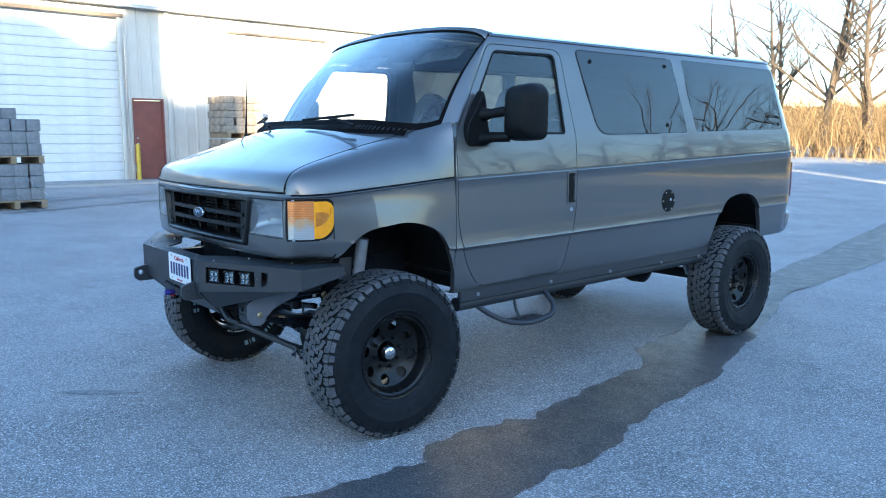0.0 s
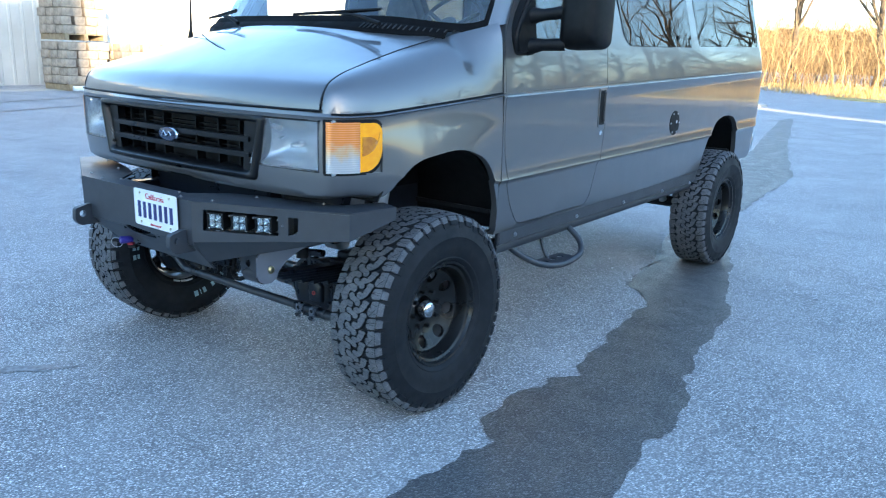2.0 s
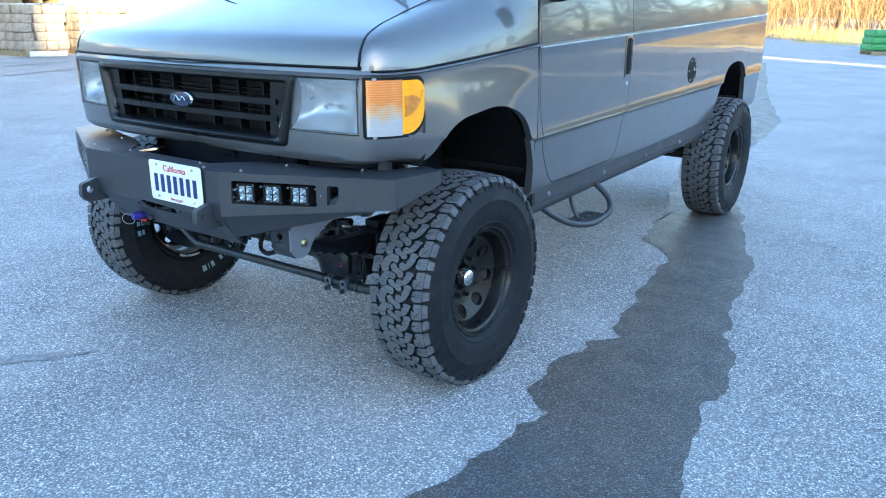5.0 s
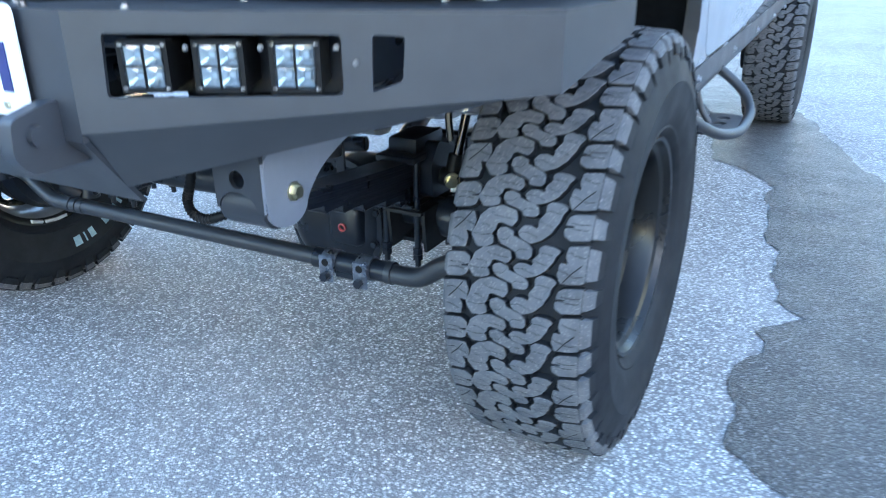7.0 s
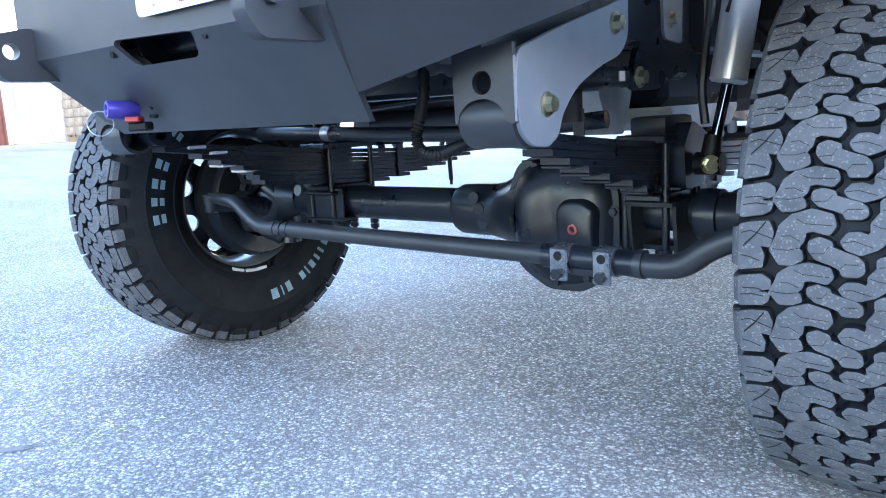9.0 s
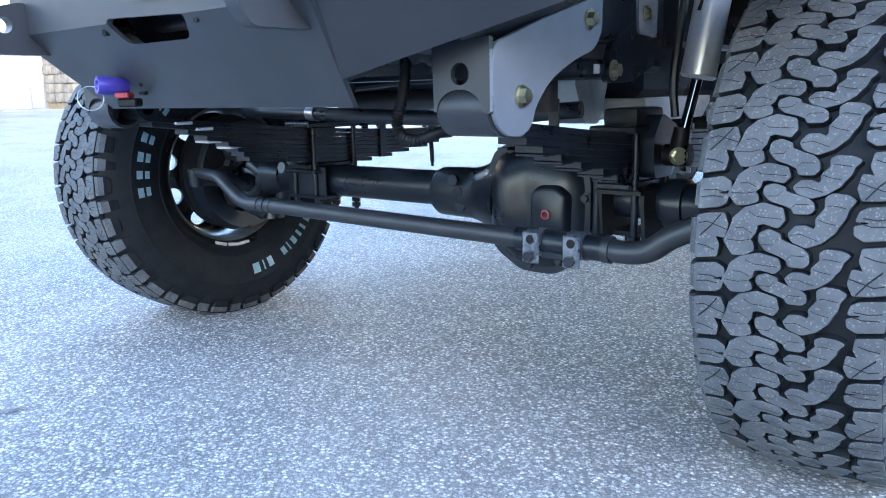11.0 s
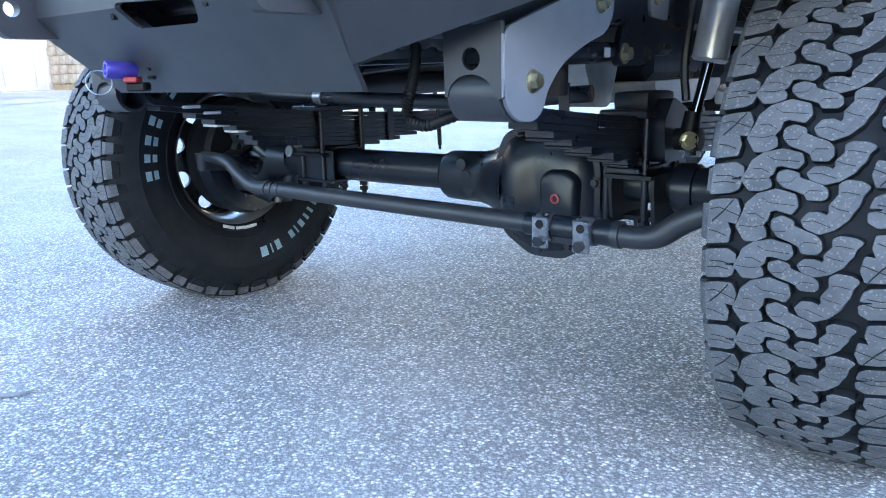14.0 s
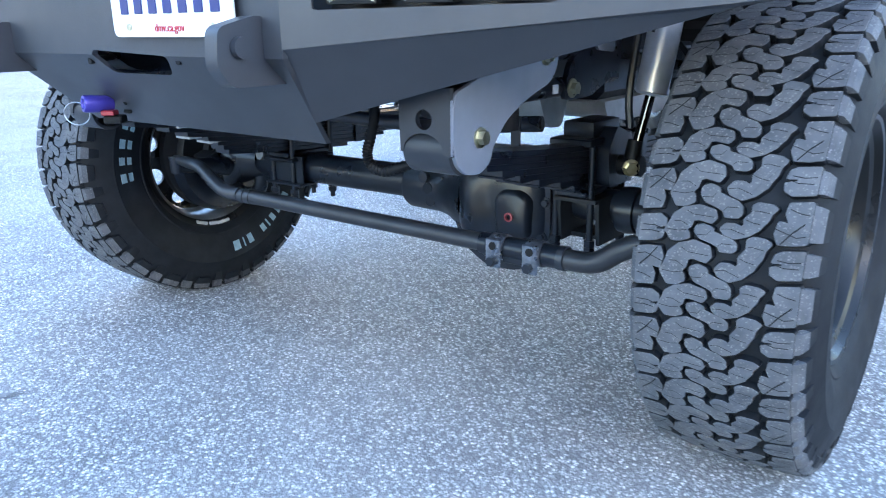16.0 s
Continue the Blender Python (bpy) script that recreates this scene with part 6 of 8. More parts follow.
LENS = lens_material("clear_fluted_lens", (0.93, 0.95, 0.96), 42.0)
AMBER = grained("amber_lens", (0.90, 0.30, 0.001), (0.98, 0.40, 0.003), (0.15, 0.25), 30.0, 0.0, 0.2, 120.0, 0.5, 0.002)
AMBERDEEP = grained("deep_amber", (0.42, 0.12, 0.004), (0.62, 0.22, 0.01), (0.15, 0.3), 40.0, 0.0, 0.4, 200.0, 1.0, 0.002)


def fluted_material():
    m = material("fluted_signal_lens", (0.7, 0.66, 0.6), 0.12, 0.25, 1.0)
    n = Nodes(m)
    w = n.t.nodes.new("ShaderNodeTexWave")
    w.inputs["Scale"].default_value = 38.0
    w.bands_direction = "Z"
    n.link(n.co, w.inputs["Vector"])
    xyz = n.t.nodes.new("ShaderNodeSeparateXYZ")
    n.link(n.co, xyz.inputs[0])
    high = n.t.nodes.new("ShaderNodeMapRange")
    high.inputs["From Min"].default_value, high.inputs["From Max"].default_value = 1.12, 1.29
    n.link(xyz.outputs["Z"], high.inputs["Value"])
    # orange towards the top: the amber bulb's reflection painted into the lens colour
    glow = n.ramp(n.mix(0.35, high.outputs[0], n.noise(26.0, 2, 0.5)), (0.30, (0.42, 0.42, 0.42)), (0.44, (0.58, 0.36, 0.18)), (0.58, (0.76, 0.22, 0.02)))
    c = n.mix(n.ramp(w.outputs["Fac"], (0.3, 0.0), (0.9, 0.10)), glow, (0.86, 0.85, 0.82))
    n.set("Base Color", c)
    n.bump(w.outputs["Fac"], 0.18, 0.003)
    return m


FLUTED = fluted_material()
REFLECT = grained("lamp_reflector", (0.40, 0.43, 0.46), (0.58, 0.61, 0.63), (0.26, 0.40), 14.0, 0.8, 0.12, 30.0, 0.0, 0.01)


def build_lamps():
    for s in (1, -1):
        bm = bmesh.new()
        fronted(bm, [(s * 0.577, 1.297), (s * 0.715, 1.297), (s * 0.849, 1.297), (s * 0.849, 1.112), (s * 0.67, 1.113), (s * 0.508, 1.115)], 0.0, 0.012)
        lamp = part("headlamp", bm, LENS, VAN, "cloudy clear rectangular headlamp", 20)
        # silvered bowl: a wide dish, shallow at its rim and deep round the bulb
        bm = bmesh.new()
        rows = []
        for iz in range(13):
            v = iz / 12
            row = []
            for ix in range(21):
                u = ix / 20
                x0, x1 = lerp(0.515, 0.580, v), 0.846
                x, z = lerp(x0, x1, u), lerp(1.116, 1.294, v)
                e = min(1.0, 4 * min(u, 1 - u, v, 1 - v) + 0.12)
                r2 = ((x - 0.70) / 0.16) ** 2 + ((z - 1.200) / 0.10) ** 2
                row.append(Vector((s * x, nose_y(x) + 0.016 + e * 0.085 * max(0.0, 1 - 0.55 * r2), z)))
            rows.append(row)
        grid(bm, rows)
        bmesh.ops.recalc_face_normals(bm, faces=bm.faces)
        part("reflector", bm, REFLECT, lamp, "silver reflector bowl", 40)
        bm = bmesh.new()
        cyl(bm, (s * 0.70, nose_y(0.70) + 0.035, 1.197), (s * 0.70, nose_y(0.70) + 0.095, 1.200), 0.010, 0.014, n=14)
        part("bulb", bm, CHROME, lamp, "bright bulb shield", 40)
        for z0, z1 in ((1.297, 1.303), (1.106, 1.112)):
            bm = bmesh.new()
            bar_x(bm, s * 0.50, s * 0.855, z0, z1, 0.0, 0.06, 6)
            part("bezel", bm, PLASTIC, lamp)
        # turn signal wraps the corner: clear inside, amber outside
        ends = [p for p in PLAN if p.x > 0.84 and p.y < -0.30]
        raw = smooth_path([Vector((0.866, nose_y(0.866), 0))] + sorted((p for p in ends if p.x > 0.875 and p.y < -0.36), key=lambda p: p.x) + [Vector((0.961, -0.352, 0))], 6)
        run = [0.0]
        for p, q in zip(raw, raw[1:]):
            run.append(run[-1] + (q - p).length)
        full = run[-1]

        def strip(f0, f1, o0, o1, grow=0.0, flat=None, z=(1.108, 1.297)):
            """A bent plate along the corner with rounded outer corners."""
            b = bmesh.new()
            rows = []
            for i in range(33):
                d = full * lerp(f0, f1, i / 32)
                j = min(max(k for k in range(len(run)) if run[k] <= d + 1e-9), len(run) - 2)
                p = raw[j].lerp(raw[j + 1], (d - run[j]) / (run[j + 1] - run[j]))
                z0, z1 = z[0] - grow, z[1] + grow
                rest = full + grow - d
                if not flat:
                    for r, side in ((0.085, 0), (0.045, 1)):
                        if rest < r:
                            c = r - math.sqrt(max(0.0, r * r - (r - rest) ** 2))
                            z0, z1 = (z0 + c, z1) if side == 0 else (z0, z1 - c)
                z1 = max(z1, z0 + 0.002)
                out = Vector((p.x, p.y + 0.5, 0)).normalized()
                rows.append([Vector((s * (p.x + out.x * o), p.y + out.y * o, zz)) for o, zz in ((o0, z0), (o0, z1), (o1, z1), (o1, z0))])
            vs = grid(b, rows, closed=True)
            b.faces.new(vs[0][::-1])
            b.faces.new(vs[-1])
            bmesh.ops.recalc_face_normals(b, faces=b.faces)
            return b

        sig = part("turn_signal", strip(0.0, 1.0, 0.004, -0.030, 0.009), PLASTIC, VAN, "amber and clear corner signal lamp", 40)
        part("corner_filler", strip(0.4, 1.0, 0.001, -0.03, 0.004, True), PAINT, sig, "silver-grey corner", 40)
        part("clear_lens", strip(0.03, 0.56, 0.010, 0.0), FLUTED, sig, "fluted clear lens with the bulb's orange reflection painted in", 40)
        part("amber_lens", strip(0.56, 0.985, 0.010, 0.0, -0.003), AMBER, sig, "amber side lens", 40)
        part("amber_reflector", strip(0.60, 0.93, 0.012, 0.009, -0.02, None, (1.150, 1.262)), AMBERDEEP, sig, "deeper amber reflector", 40)
        for zz in (1.300, 1.104):
            b = bmesh.new()
            cyl(b, (s * 0.900, nose_y(0.900) - 0.012, zz), (s * 0.900, nose_y(0.900) + 0.01, zz), 0.005, n=10)
            part("screw", b, STEEL, sig)


build_lamps()


def text_bm(body, size, m):
    """Flat letters of the built-in font as a bmesh."""
    cu = bpy.data.curves.new("writing", "FONT")
    cu.body, cu.size, cu.align_x, cu.align_y, cu.extrude = body, size, "CENTER", "CENTER", 0.0006
    ob = new("writing", cu)
    me = bpy.data.meshes.new_from_object(ob.evaluated_get(bpy.context.evaluated_depsgraph_get()))
    bpy.data.objects.remove(ob)
    bpy.data.curves.remove(cu)
    bm = bmesh.new()
    bm.from_mesh(me)
    bpy.data.meshes.remove(me)
    bmesh.ops.transform(bm, matrix=m, verts=bm.verts)
    return bm


def build_plate():
    x, z, y = 0.182, 0.905, -0.843
    bm = bmesh.new()
    prism(bm, rounded([(x - 0.1525, z - 0.076), (x + 0.1525, z - 0.076), (x + 0.1525, z + 0.076), (x - 0.1525, z + 0.076)], 0.014), y, y + 0.003, "Y")
    p = part("licence_plate", bm, grained("plate_white", (0.62, 0.64, 0.66), (0.74, 0.76, 0.77), (0.3, 0.45), 10.0, 0.0, 0.05), VAN, "white licence plate with raised dark blue characters")
    ink = material("plate_blue", (0.012, 0.022, 0.12), 0.4)
    red = material("plate_red", (0.50, 0.03, 0.04), 0.4)
    # the number itself becomes plain bars of its size
    for k in range(7):
        bm = bmesh.new()
        box(bm, (x - 0.114 + 0.038 * k, y - 0.0012, z - 0.008), (0.021, 0.002, 0.068), None, 0.0008)
        part("character_bar", bm, ink, p, "dark blue character bar")
    m = Matrix.Translation((x, y - 0.001, z + 0.050)) @ pose(0, 0, 0, 90)
    part("plate_heading", text_bm("California", 0.034, m), red, p, "red word California", 0)
    m = Matrix.Translation((x, y - 0.001, z - 0.063)) @ pose(0, 0, 0, 90)
    part("plate_footer", text_bm("dmv.ca.gov", 0.017, m), red, p, "small red web address", 0)
    for sx in (-0.105, 0.105):
        for sz in (0.061, -0.061):
            bm = bmesh.new()
            cyl(bm, (x + sx, y, z + sz), (x + sx, y - 0.004, z + sz), 0.005, n=10)
            part("plate_screw", bm, ZINC, p)


build_plate()


SLOT_NUT = (-0.2135, -0.70, 0.797)


def build_pods():
    """Three cube work lamps in each wing of the bumper."""
    for s in (1, -1):
        TIPF = TIPS[s][0]
        o = Vector((s * FOLD[0], FOLD[1], 0))
        d = Vector((s * (TIPF[0] - FOLD[0]), TIPF[1] - FOLD[1], 0)).normalized()
        back = Vector((-d.y * s, d.x * s, 0)) if s > 0 else Vector((d.y, -d.x, 0)) * -s
        if back.y < 0:
            back = -back
        m = Matrix((d, back, Vector((0, 0, 1)))).transposed().to_4x4()
        dark = bmesh.new()
        box(dark, (0.202, 0.115, 0.904), (0.34, 0.006, 0.11))
        bmesh.ops.transform(dark, matrix=Matrix.Translation(o) @ m, verts=dark.verts)
        part("lamp_tray", dark, SATIN, BUMPER)
        for q in (0.100, 0.200, 0.300):
            mm = Matrix.Translation(o + d * q + Vector((0, 0, 0.903))) @ m
            bm = bmesh.new()
            box(bm, (0, 0.040, 0), (0.066, 0.040, 0.066), None, 0.004)
            bars = []
            for fx2, fz2, sx2, sz2 in ((-0.0305, 0, 0.006, 0.067), (0.0305, 0, 0.006, 0.067), (0, -0.0315, 0.066, 0.005), (0, 0.0315, 0.066, 0.005), (0, 0, 0.0025, 0.06), (0, 0, 0.06, 0.0025)):
                bars.append(bmesh.new())
                box(bars[-1], (fx2, 0.012, fz2), (sx2, 0.022, sz2))
            bars.append(bmesh.new())
            prism(bars[-1], [(y, 0.031 if (j % 2 == 0) else 0.026) for j, y in enumerate([0.055 + 0.0035 * q2 for q2 in range(11)])] + [(0.09, -0.031), (0.055, -0.031)], -0.029, 0.029, "X")
            bmesh.ops.transform(bm, matrix=mm, verts=bm.verts)
            pod = part("work_lamp", bm, PLASTIC, VAN, "black cube work lamp with four bright reflectors", 30)
            for i, b in enumerate(bars):
                bmesh.ops.transform(b, matrix=mm, verts=b.verts)
                part("bezel" if i < 6 else "heat_sink", b, PLASTIC, pod)
            bm = bmesh.new()
            for sx in (-1, 1):
                for sz in (-1, 1):
                    cx, cz = sx * 0.0125, sz * 0.0135
                    r = [(cx + a * 0.0118, cz + b * 0.0125) for a, b in ((-1, -1), (1, -1), (1, 1), (-1, 1))]
                    r2 = [(cx + a * 0.004, cz + b * 0.004) for a, b in ((-1, -1), (1, -1), (1, 1), (-1, 1))]
                    grid(bm, [[Vector((p, 0.004, z)) for p, z in r], [Vector((p, 0.018, z)) for p, z in r2]], closed=True)
                    bm.faces.new([bm.verts.new((p, 0.017, z)) for p, z in r2])
            bmesh.ops.transform(bm, matrix=mm, verts=bm.verts)
            part("reflector", bm, CHROME, pod, "bright mirror reflector", 0)
            bm = bmesh.new()
            prism(bm, rounded([(-0.027, -0.029), (0.027, -0.029), (0.027, 0.029), (-0.027, 0.029)], 0.004), 0.001, 0.003, "Y", mm)
            lens = part("lens", bm, CLEAR, pod, "clear lens")
            lens.visible_shadow = False
            for sx in (-1, 1):
                for sz in (-1, 1):
                    bm = bmesh.new()
                    cyl(bm, mm @ Vector((sx * 0.029, 0.006, sz * 0.029)), mm @ Vector((sx * 0.029, 0.001, sz * 0.029)), 0.0032, n=8)
                    part("screw", bm, STEEL, pod)
        for q, z in ((0.152, 0.925), (0.252, 0.925), (0.352, 0.925), (0.380, 0.908)):
            bm = bmesh.new()
            mm = Matrix.Translation(o + d * q + Vector((0, 0, z))) @ m
            bolt(bm, mm @ Vector((0, 0.0 if q > 0.36 else 0.02, 0)), -back, 0.0028, 0.004)
            part("lamp_bolt", bm, CLAMP, BUMPER)
        for p in ((0.30, -0.80), (0.46, -0.765), (0.52, -0.60), (0.80, -0.50), (0.22, -0.755)):
            bm = bmesh.new()
            bolt(bm, (s * p[0], p[1], BT - 0.002), (0, 0, 1), 0.0045, 0.003)
            part("top_bolt", bm, STEEL, BUMPER)
    # nearly flush black discs drawn in for the dark holes beside the slot
    for x, z in ((-0.095, 0.790), (0.165, 0.794)):
        bm = bmesh.new()
        cyl(bm, (x, -0.8245, z - 0.002), (x, -0.78, z + 0.004), 0.0058, n=12)
        part("fairlead_bolt", bm, PLASTIC, BUMPER)
    bm = bmesh.new()
    bolt(bm, (SLOT_NUT[0], SLOT_NUT[1], SLOT_NUT[2]), (0.1, -1, -0.25), 0.009, 0.010)
    part("winch_nut", bm, STEEL, BUMPER, "bright steel nut behind the slot")
    # shackle pin plugs with a bright end
    bm = bmesh.new()
    cyl(bm, (0.343, -0.873, 0.816), (0.387, -0.873, 0.816), 0.0140, n=20)
    part("shackle_pin", bm, SATIN, BUMPER)


build_pods()


def build_hook():
    """Purple winch-line keeper with its ring and red tag."""
    bm = bmesh.new()
    rows = lathe(bm, [(0.006, 0.007), (0.0, 0.010), (0.0, 0.015), (0.003, 0.0165), (0.050, 0.0165), (0.054, 0.014)], 24, "X", (0, 0, 0))
    m = Matrix.Translation((-0.205, -0.790, 0.706)) @ pose(0, 0, 0, 0, 4, 78)
    bmesh.ops.transform(bm, matrix=m, verts=bm.verts)
    bmesh.ops.recalc_face_normals(bm, faces=bm.faces)
    inner = bmesh.new()
    cyl(inner, m @ Vector((0.004, 0, 0)), m @ Vector((0.010, 0, 0)), 0.0078, n=16)
    h = part("switch_key", bm, grained("purple_anodised", (0.035, 0.028, 0.24), (0.06, 0.05, 0.33), (0.3, 0.45), 20.0, 0.3), VAN, "purple anodised tow plug with wire ring", 40)
    part("bore", inner, STEEL, h, "pale bore")
    bm = bmesh.new()
    box(bm, (-0.182, -0.752, 0.687), (0.026, 0.024, 0.010), pose(0, 0, 0, 0, 0, 35), 0.002)
    part("red_tag", bm, material("red_plastic", (0.26, 0.012, 0.02), 0.45), h, "red tag")
    bm = bmesh.new()
    box(bm, (-0.182, -0.742, 0.674), (0.036, 0.030, 0.016), pose(0, 0, 0, 0, 0, 35), 0.003)
    box(bm, (-0.158, -0.735, 0.716), (0.030, 0.004, 0.016), pose(0, 0, 0, 0, 35, 0), 0.001)
    box(bm, (-0.146, -0.735, 0.690), (0.018, 0.010, 0.007), None, 0.002)
    part("socket", bm, PLASTIC, h)
    bm = bmesh.new()
    c = Vector((-0.262, -0.775, 0.683))
    pts = [c + Vector((0.026 * math.cos(q), 0.012 * math.cos(q), 0.022 * math.sin(q))) for q in (2 * math.pi * i / 24 for i in range(25))]
    tube(bm, pts, 0.0012, 6, 0, False)
    part("wire_ring", bm, STEEL, h, "thin wire ring")


build_hook()


# pale raised marks on the inner sidewall of the far front tyre, as plain bars
def build_marks():
    parent = [c for c in FW_L.children if c.name.startswith("tyre")][0]
    upright = FW_L.matrix_basis.inverted() @ pose(*FW_L.matrix_basis.translation, 0, 0, -2)

    def mark(ang, w, h, r=0.312):
        q = radians(ang)
        bm = bmesh.new()
        rows = []
        for i in range(3):
            a = q + (i - 1) * w / 2 / r
            rr = []
            for x, k in ((0.0, -1), (0.002, -1), (0.002, 1), (0.0, 1)):
                rad = r + k * h / 2
                side = curve([(0.262, 0.135), (0.282, 0.143), (0.310, 0.149), (0.345, 0.150), (0.382, 0.144), (0.406, 0.134)], rad)
                rr.append(upright @ Vector((side - 0.0005 + x, rad * math.sin(a), rad * math.cos(a))))
            rows.append(rr)
        vs = grid(bm, rows, closed=True)
        bm.faces.new(vs[0][::-1])
        bm.faces.new(vs[-1])
        bmesh.ops.recalc_face_normals(bm, faces=bm.faces)
        part("sidewall_mark", bm, WHITE, parent, "pale blue-white raised mark")

    for ang, w, h in ((-94, 0.026, 0.040), (-85, 0.022, 0.040), (-76, 0.026, 0.040), (-66, 0.026, 0.040), (-57, 0.012, 0.040), (-48, 0.024, 0.040), (-39, 0.024, 0.040)):
        mark(ang, w, h)
    for ang, w, h in ((172, 0.026, 0.032), (166.5, 0.005, 0.032), (161.5, 0.020, 0.032), (150, 0.018, 0.026), (145.5, 0.006, 0.030), (140.5, 0.018, 0.026), (135, 0.010, 0.026), (130, 0.010, 0.026), (124, 0.018, 0.026)):
        mark(ang, w, h)


build_marks()

# ---- van: side details ----
def build_sides():
    for s, door in ((1, DOORS[0]), (-1, DOORS[1])):
        # handle in its pocket
        bm = bmesh.new()
        prism(bm, rounded([(1.356, 1.200), (1.418, 1.200), (1.418, 1.387), (1.356, 1.387)], 0.014), s * 0.997, s * 1.0100, "X")
        h = part("door_handle", bm, PLASTIC, door, "black recessed door handle")
        bm = bmesh.new()
        prism(bm, rounded([(1.346, 1.186), (1.428, 1.186), (1.428, 1.400), (1.346, 1.400)], 0.02), s * 0.99, s * 1.0088, "X")
        part("bezel", bm, PAINT, h, "silver-grey handle surround")
        bm = bmesh.new()
        prism(bm, rounded([(1.396, 1.215), (1.414, 1.215), (1.414, 1.380), (1.396, 1.380)], 0.008), s * 1.006, s * 1.022, "X")
        bmesh.ops.bevel(bm, geom=list(bm.edges), offset=0.003, segments=2, affect="EDGES")
        part("lever", bm, PAINT, h, "silver-grey pull lever", 40)
        bm = bmesh.new()
        cyl(bm, (s * 0.99, 1.385, 1.155), (s * 1.010, 1.385, 1.155), 0.014, n=18)
        part("lock", bm, CHROME, door, "chrome lock cylinder")
        # towing mirror on two arms
        bm = bmesh.new()
        prism(bm, rounded([(0.490, 1.610), (0.515, 1.555), (0.665, 1.560), (0.690, 1.600), (0.662, 1.70), (0.650, 1.82), (0.622, 1.88), (0.565, 1.78), (0.502, 1.68)], 0.03), s * 0.955, s * 1.006, "X")
        bmesh.ops.bevel(bm, geom=[e for e in bm.edges if abs(e.verts[0].co.x) > 1.0 and abs(e.verts[1].co.x) > 1.0], offset=0.016, segments=3, affect="EDGES")
        mr = part("towing_mirror", bm, PLASTIC, VAN, "large black plastic towing mirror on two arms", 40)
        for z0, z1 in ((1.735, 1.755), (1.600, 1.612)):
            bm = bmesh.new()
            tube(bm, [(s * 0.985, 0.62, z0), (s * 1.05, 0.645, z0 + 0.006), (s * 1.14, 0.69, z1)], [0.044, 0.027, 0.030], 14)
            part("arm", bm, PLASTIC, mr, "", 50)
        bm = bmesh.new()
        rows = []
        for y, k in ((0.640, 0.45), (0.648, 0.68), (0.665, 0.84), (0.695, 0.94), (0.735, 0.99), (0.80, 1.0), (0.815, 0.97)):
            o = rounded([(1.105, 1.585), (1.315, 1.595), (1.318, 1.86), (1.275, 1.905), (1.115, 1.895)], 0.045, 4)
            cx, cz = 1.21, 1.745
            rows.append([Vector((s * (cx + (x - cx) * k), y, cz + (z - cz) * k)) for x, z in o])
        vs = grid(bm, rows, closed=True)
        bm.faces.new(vs[0][::-1])
        bm.faces.new(vs[-1])
        bmesh.ops.recalc_face_normals(bm, faces=bm.faces)
        part("mirror_housing", bm, PLASTIC, mr, "", 45)
        bm = bmesh.new()
        prism(bm, rounded([(s * 1.12, 1.60), (s * 1.30, 1.605), (s * 1.30, 1.88), (s * 1.125, 1.875)], 0.03), 0.816, 0.819, "Y")
        part("mirror_glass", bm, CHROME, mr, "mirror glass")
        # running bar and its hoop step
        bm = bmesh.new()
        cyl(bm, (s * 0.905, 0.50, 0.640), (s * 0.905, 3.06, 0.672), 0.041, n=24)
        rb = part("side_bar", bm, SATIN, VAN, "satin black tubular side bar with hoop step")
        bm = bmesh.new()
        box(bm, (s * 0.955, 1.78, 0.716), (0.03, 2.60, 0.080), pose(0, 0, 0, 0.75), 0.008)
        part("flange", bm, SATIN, rb)
        for y in (0.62, 1.25, 1.85, 2.45, 2.95):
            bm = bmesh.new()
            bolt(bm, (s * 0.970, y, 0.698), (s, 0, 0), 0.008, 0.006)
            part("bolt", bm, STEEL, rb)
        bm = bmesh.new()
        tube(bm, [(s * 0.915, 0.66, 0.615), (s * 0.955, 0.73, 0.560), (s * 1.010, 0.83, 0.508), (s * 1.050, 0.95, 0.490), (s * 1.060, 1.08, 0.498), (s * 1.055, 1.17, 0.520), (s * 1.02, 1.215, 0.570), (s * 0.95, 1.225, 0.625), (s * 0.91, 1.22, 0.645)], 0.0165, 12)
        part("hoop", bm, SATIN, rb, "", 50)
        bm = bmesh.new()
        prism(bm, rounded([(s * 0.935, 0.83), (s * 1.045, 0.86), (s * 1.05, 1.12), (s * 0.945, 1.13)], 0.03), 0.498, 0.506, "Z")
        cut = []
        for cy in (0.90, 0.98, 1.06):
            c = bmesh.new()
            cyl(c, (s * 0.99, cy, 0.45), (s * 0.99, cy, 0.55), 0.022, n=18)
            cut.append(c)
        mesh_part("tread_plate", carve(bm, cut), SATIN, rb, "", 30)
        bm = bmesh.new()
        tube(bm, [(s * 0.905, 0.98, 0.63), (s * 0.93, 0.98, 0.55), (s * 0.96, 0.98, 0.505)], 0.010, 8)
        part("stay", bm, SATIN, rb, "", 50)
        # rear quarter: tail lamp
        bm = bmesh.new()
        prism(bm, rounded([(4.345, 1.10), (4.397, 1.10), (4.397, 1.40), (4.345, 1.40)], 0.015), s * 0.935, s * 0.968, "X")
        part("tail_lamp", bm, material("red_lens", (0.16, 0.008, 0.010), 0.2, 0.0, 1.0), VAN, "red tail lamp")
    # fuel filler, driver's side only
    bm = bmesh.new()
    rows = lathe(bm, [(0.996, 0.001), (1.0085, 0.001), (1.0095, 0.066), (1.008, 0.080), (1.002, 0.084)], 36, "X", (0, 2.455, 1.157))
    bmesh.ops.recalc_face_normals(bm, faces=bm.faces)
    f = part("fuel_filler", bm, PLASTIC, VAN, "round black fuel filler plate", 30)
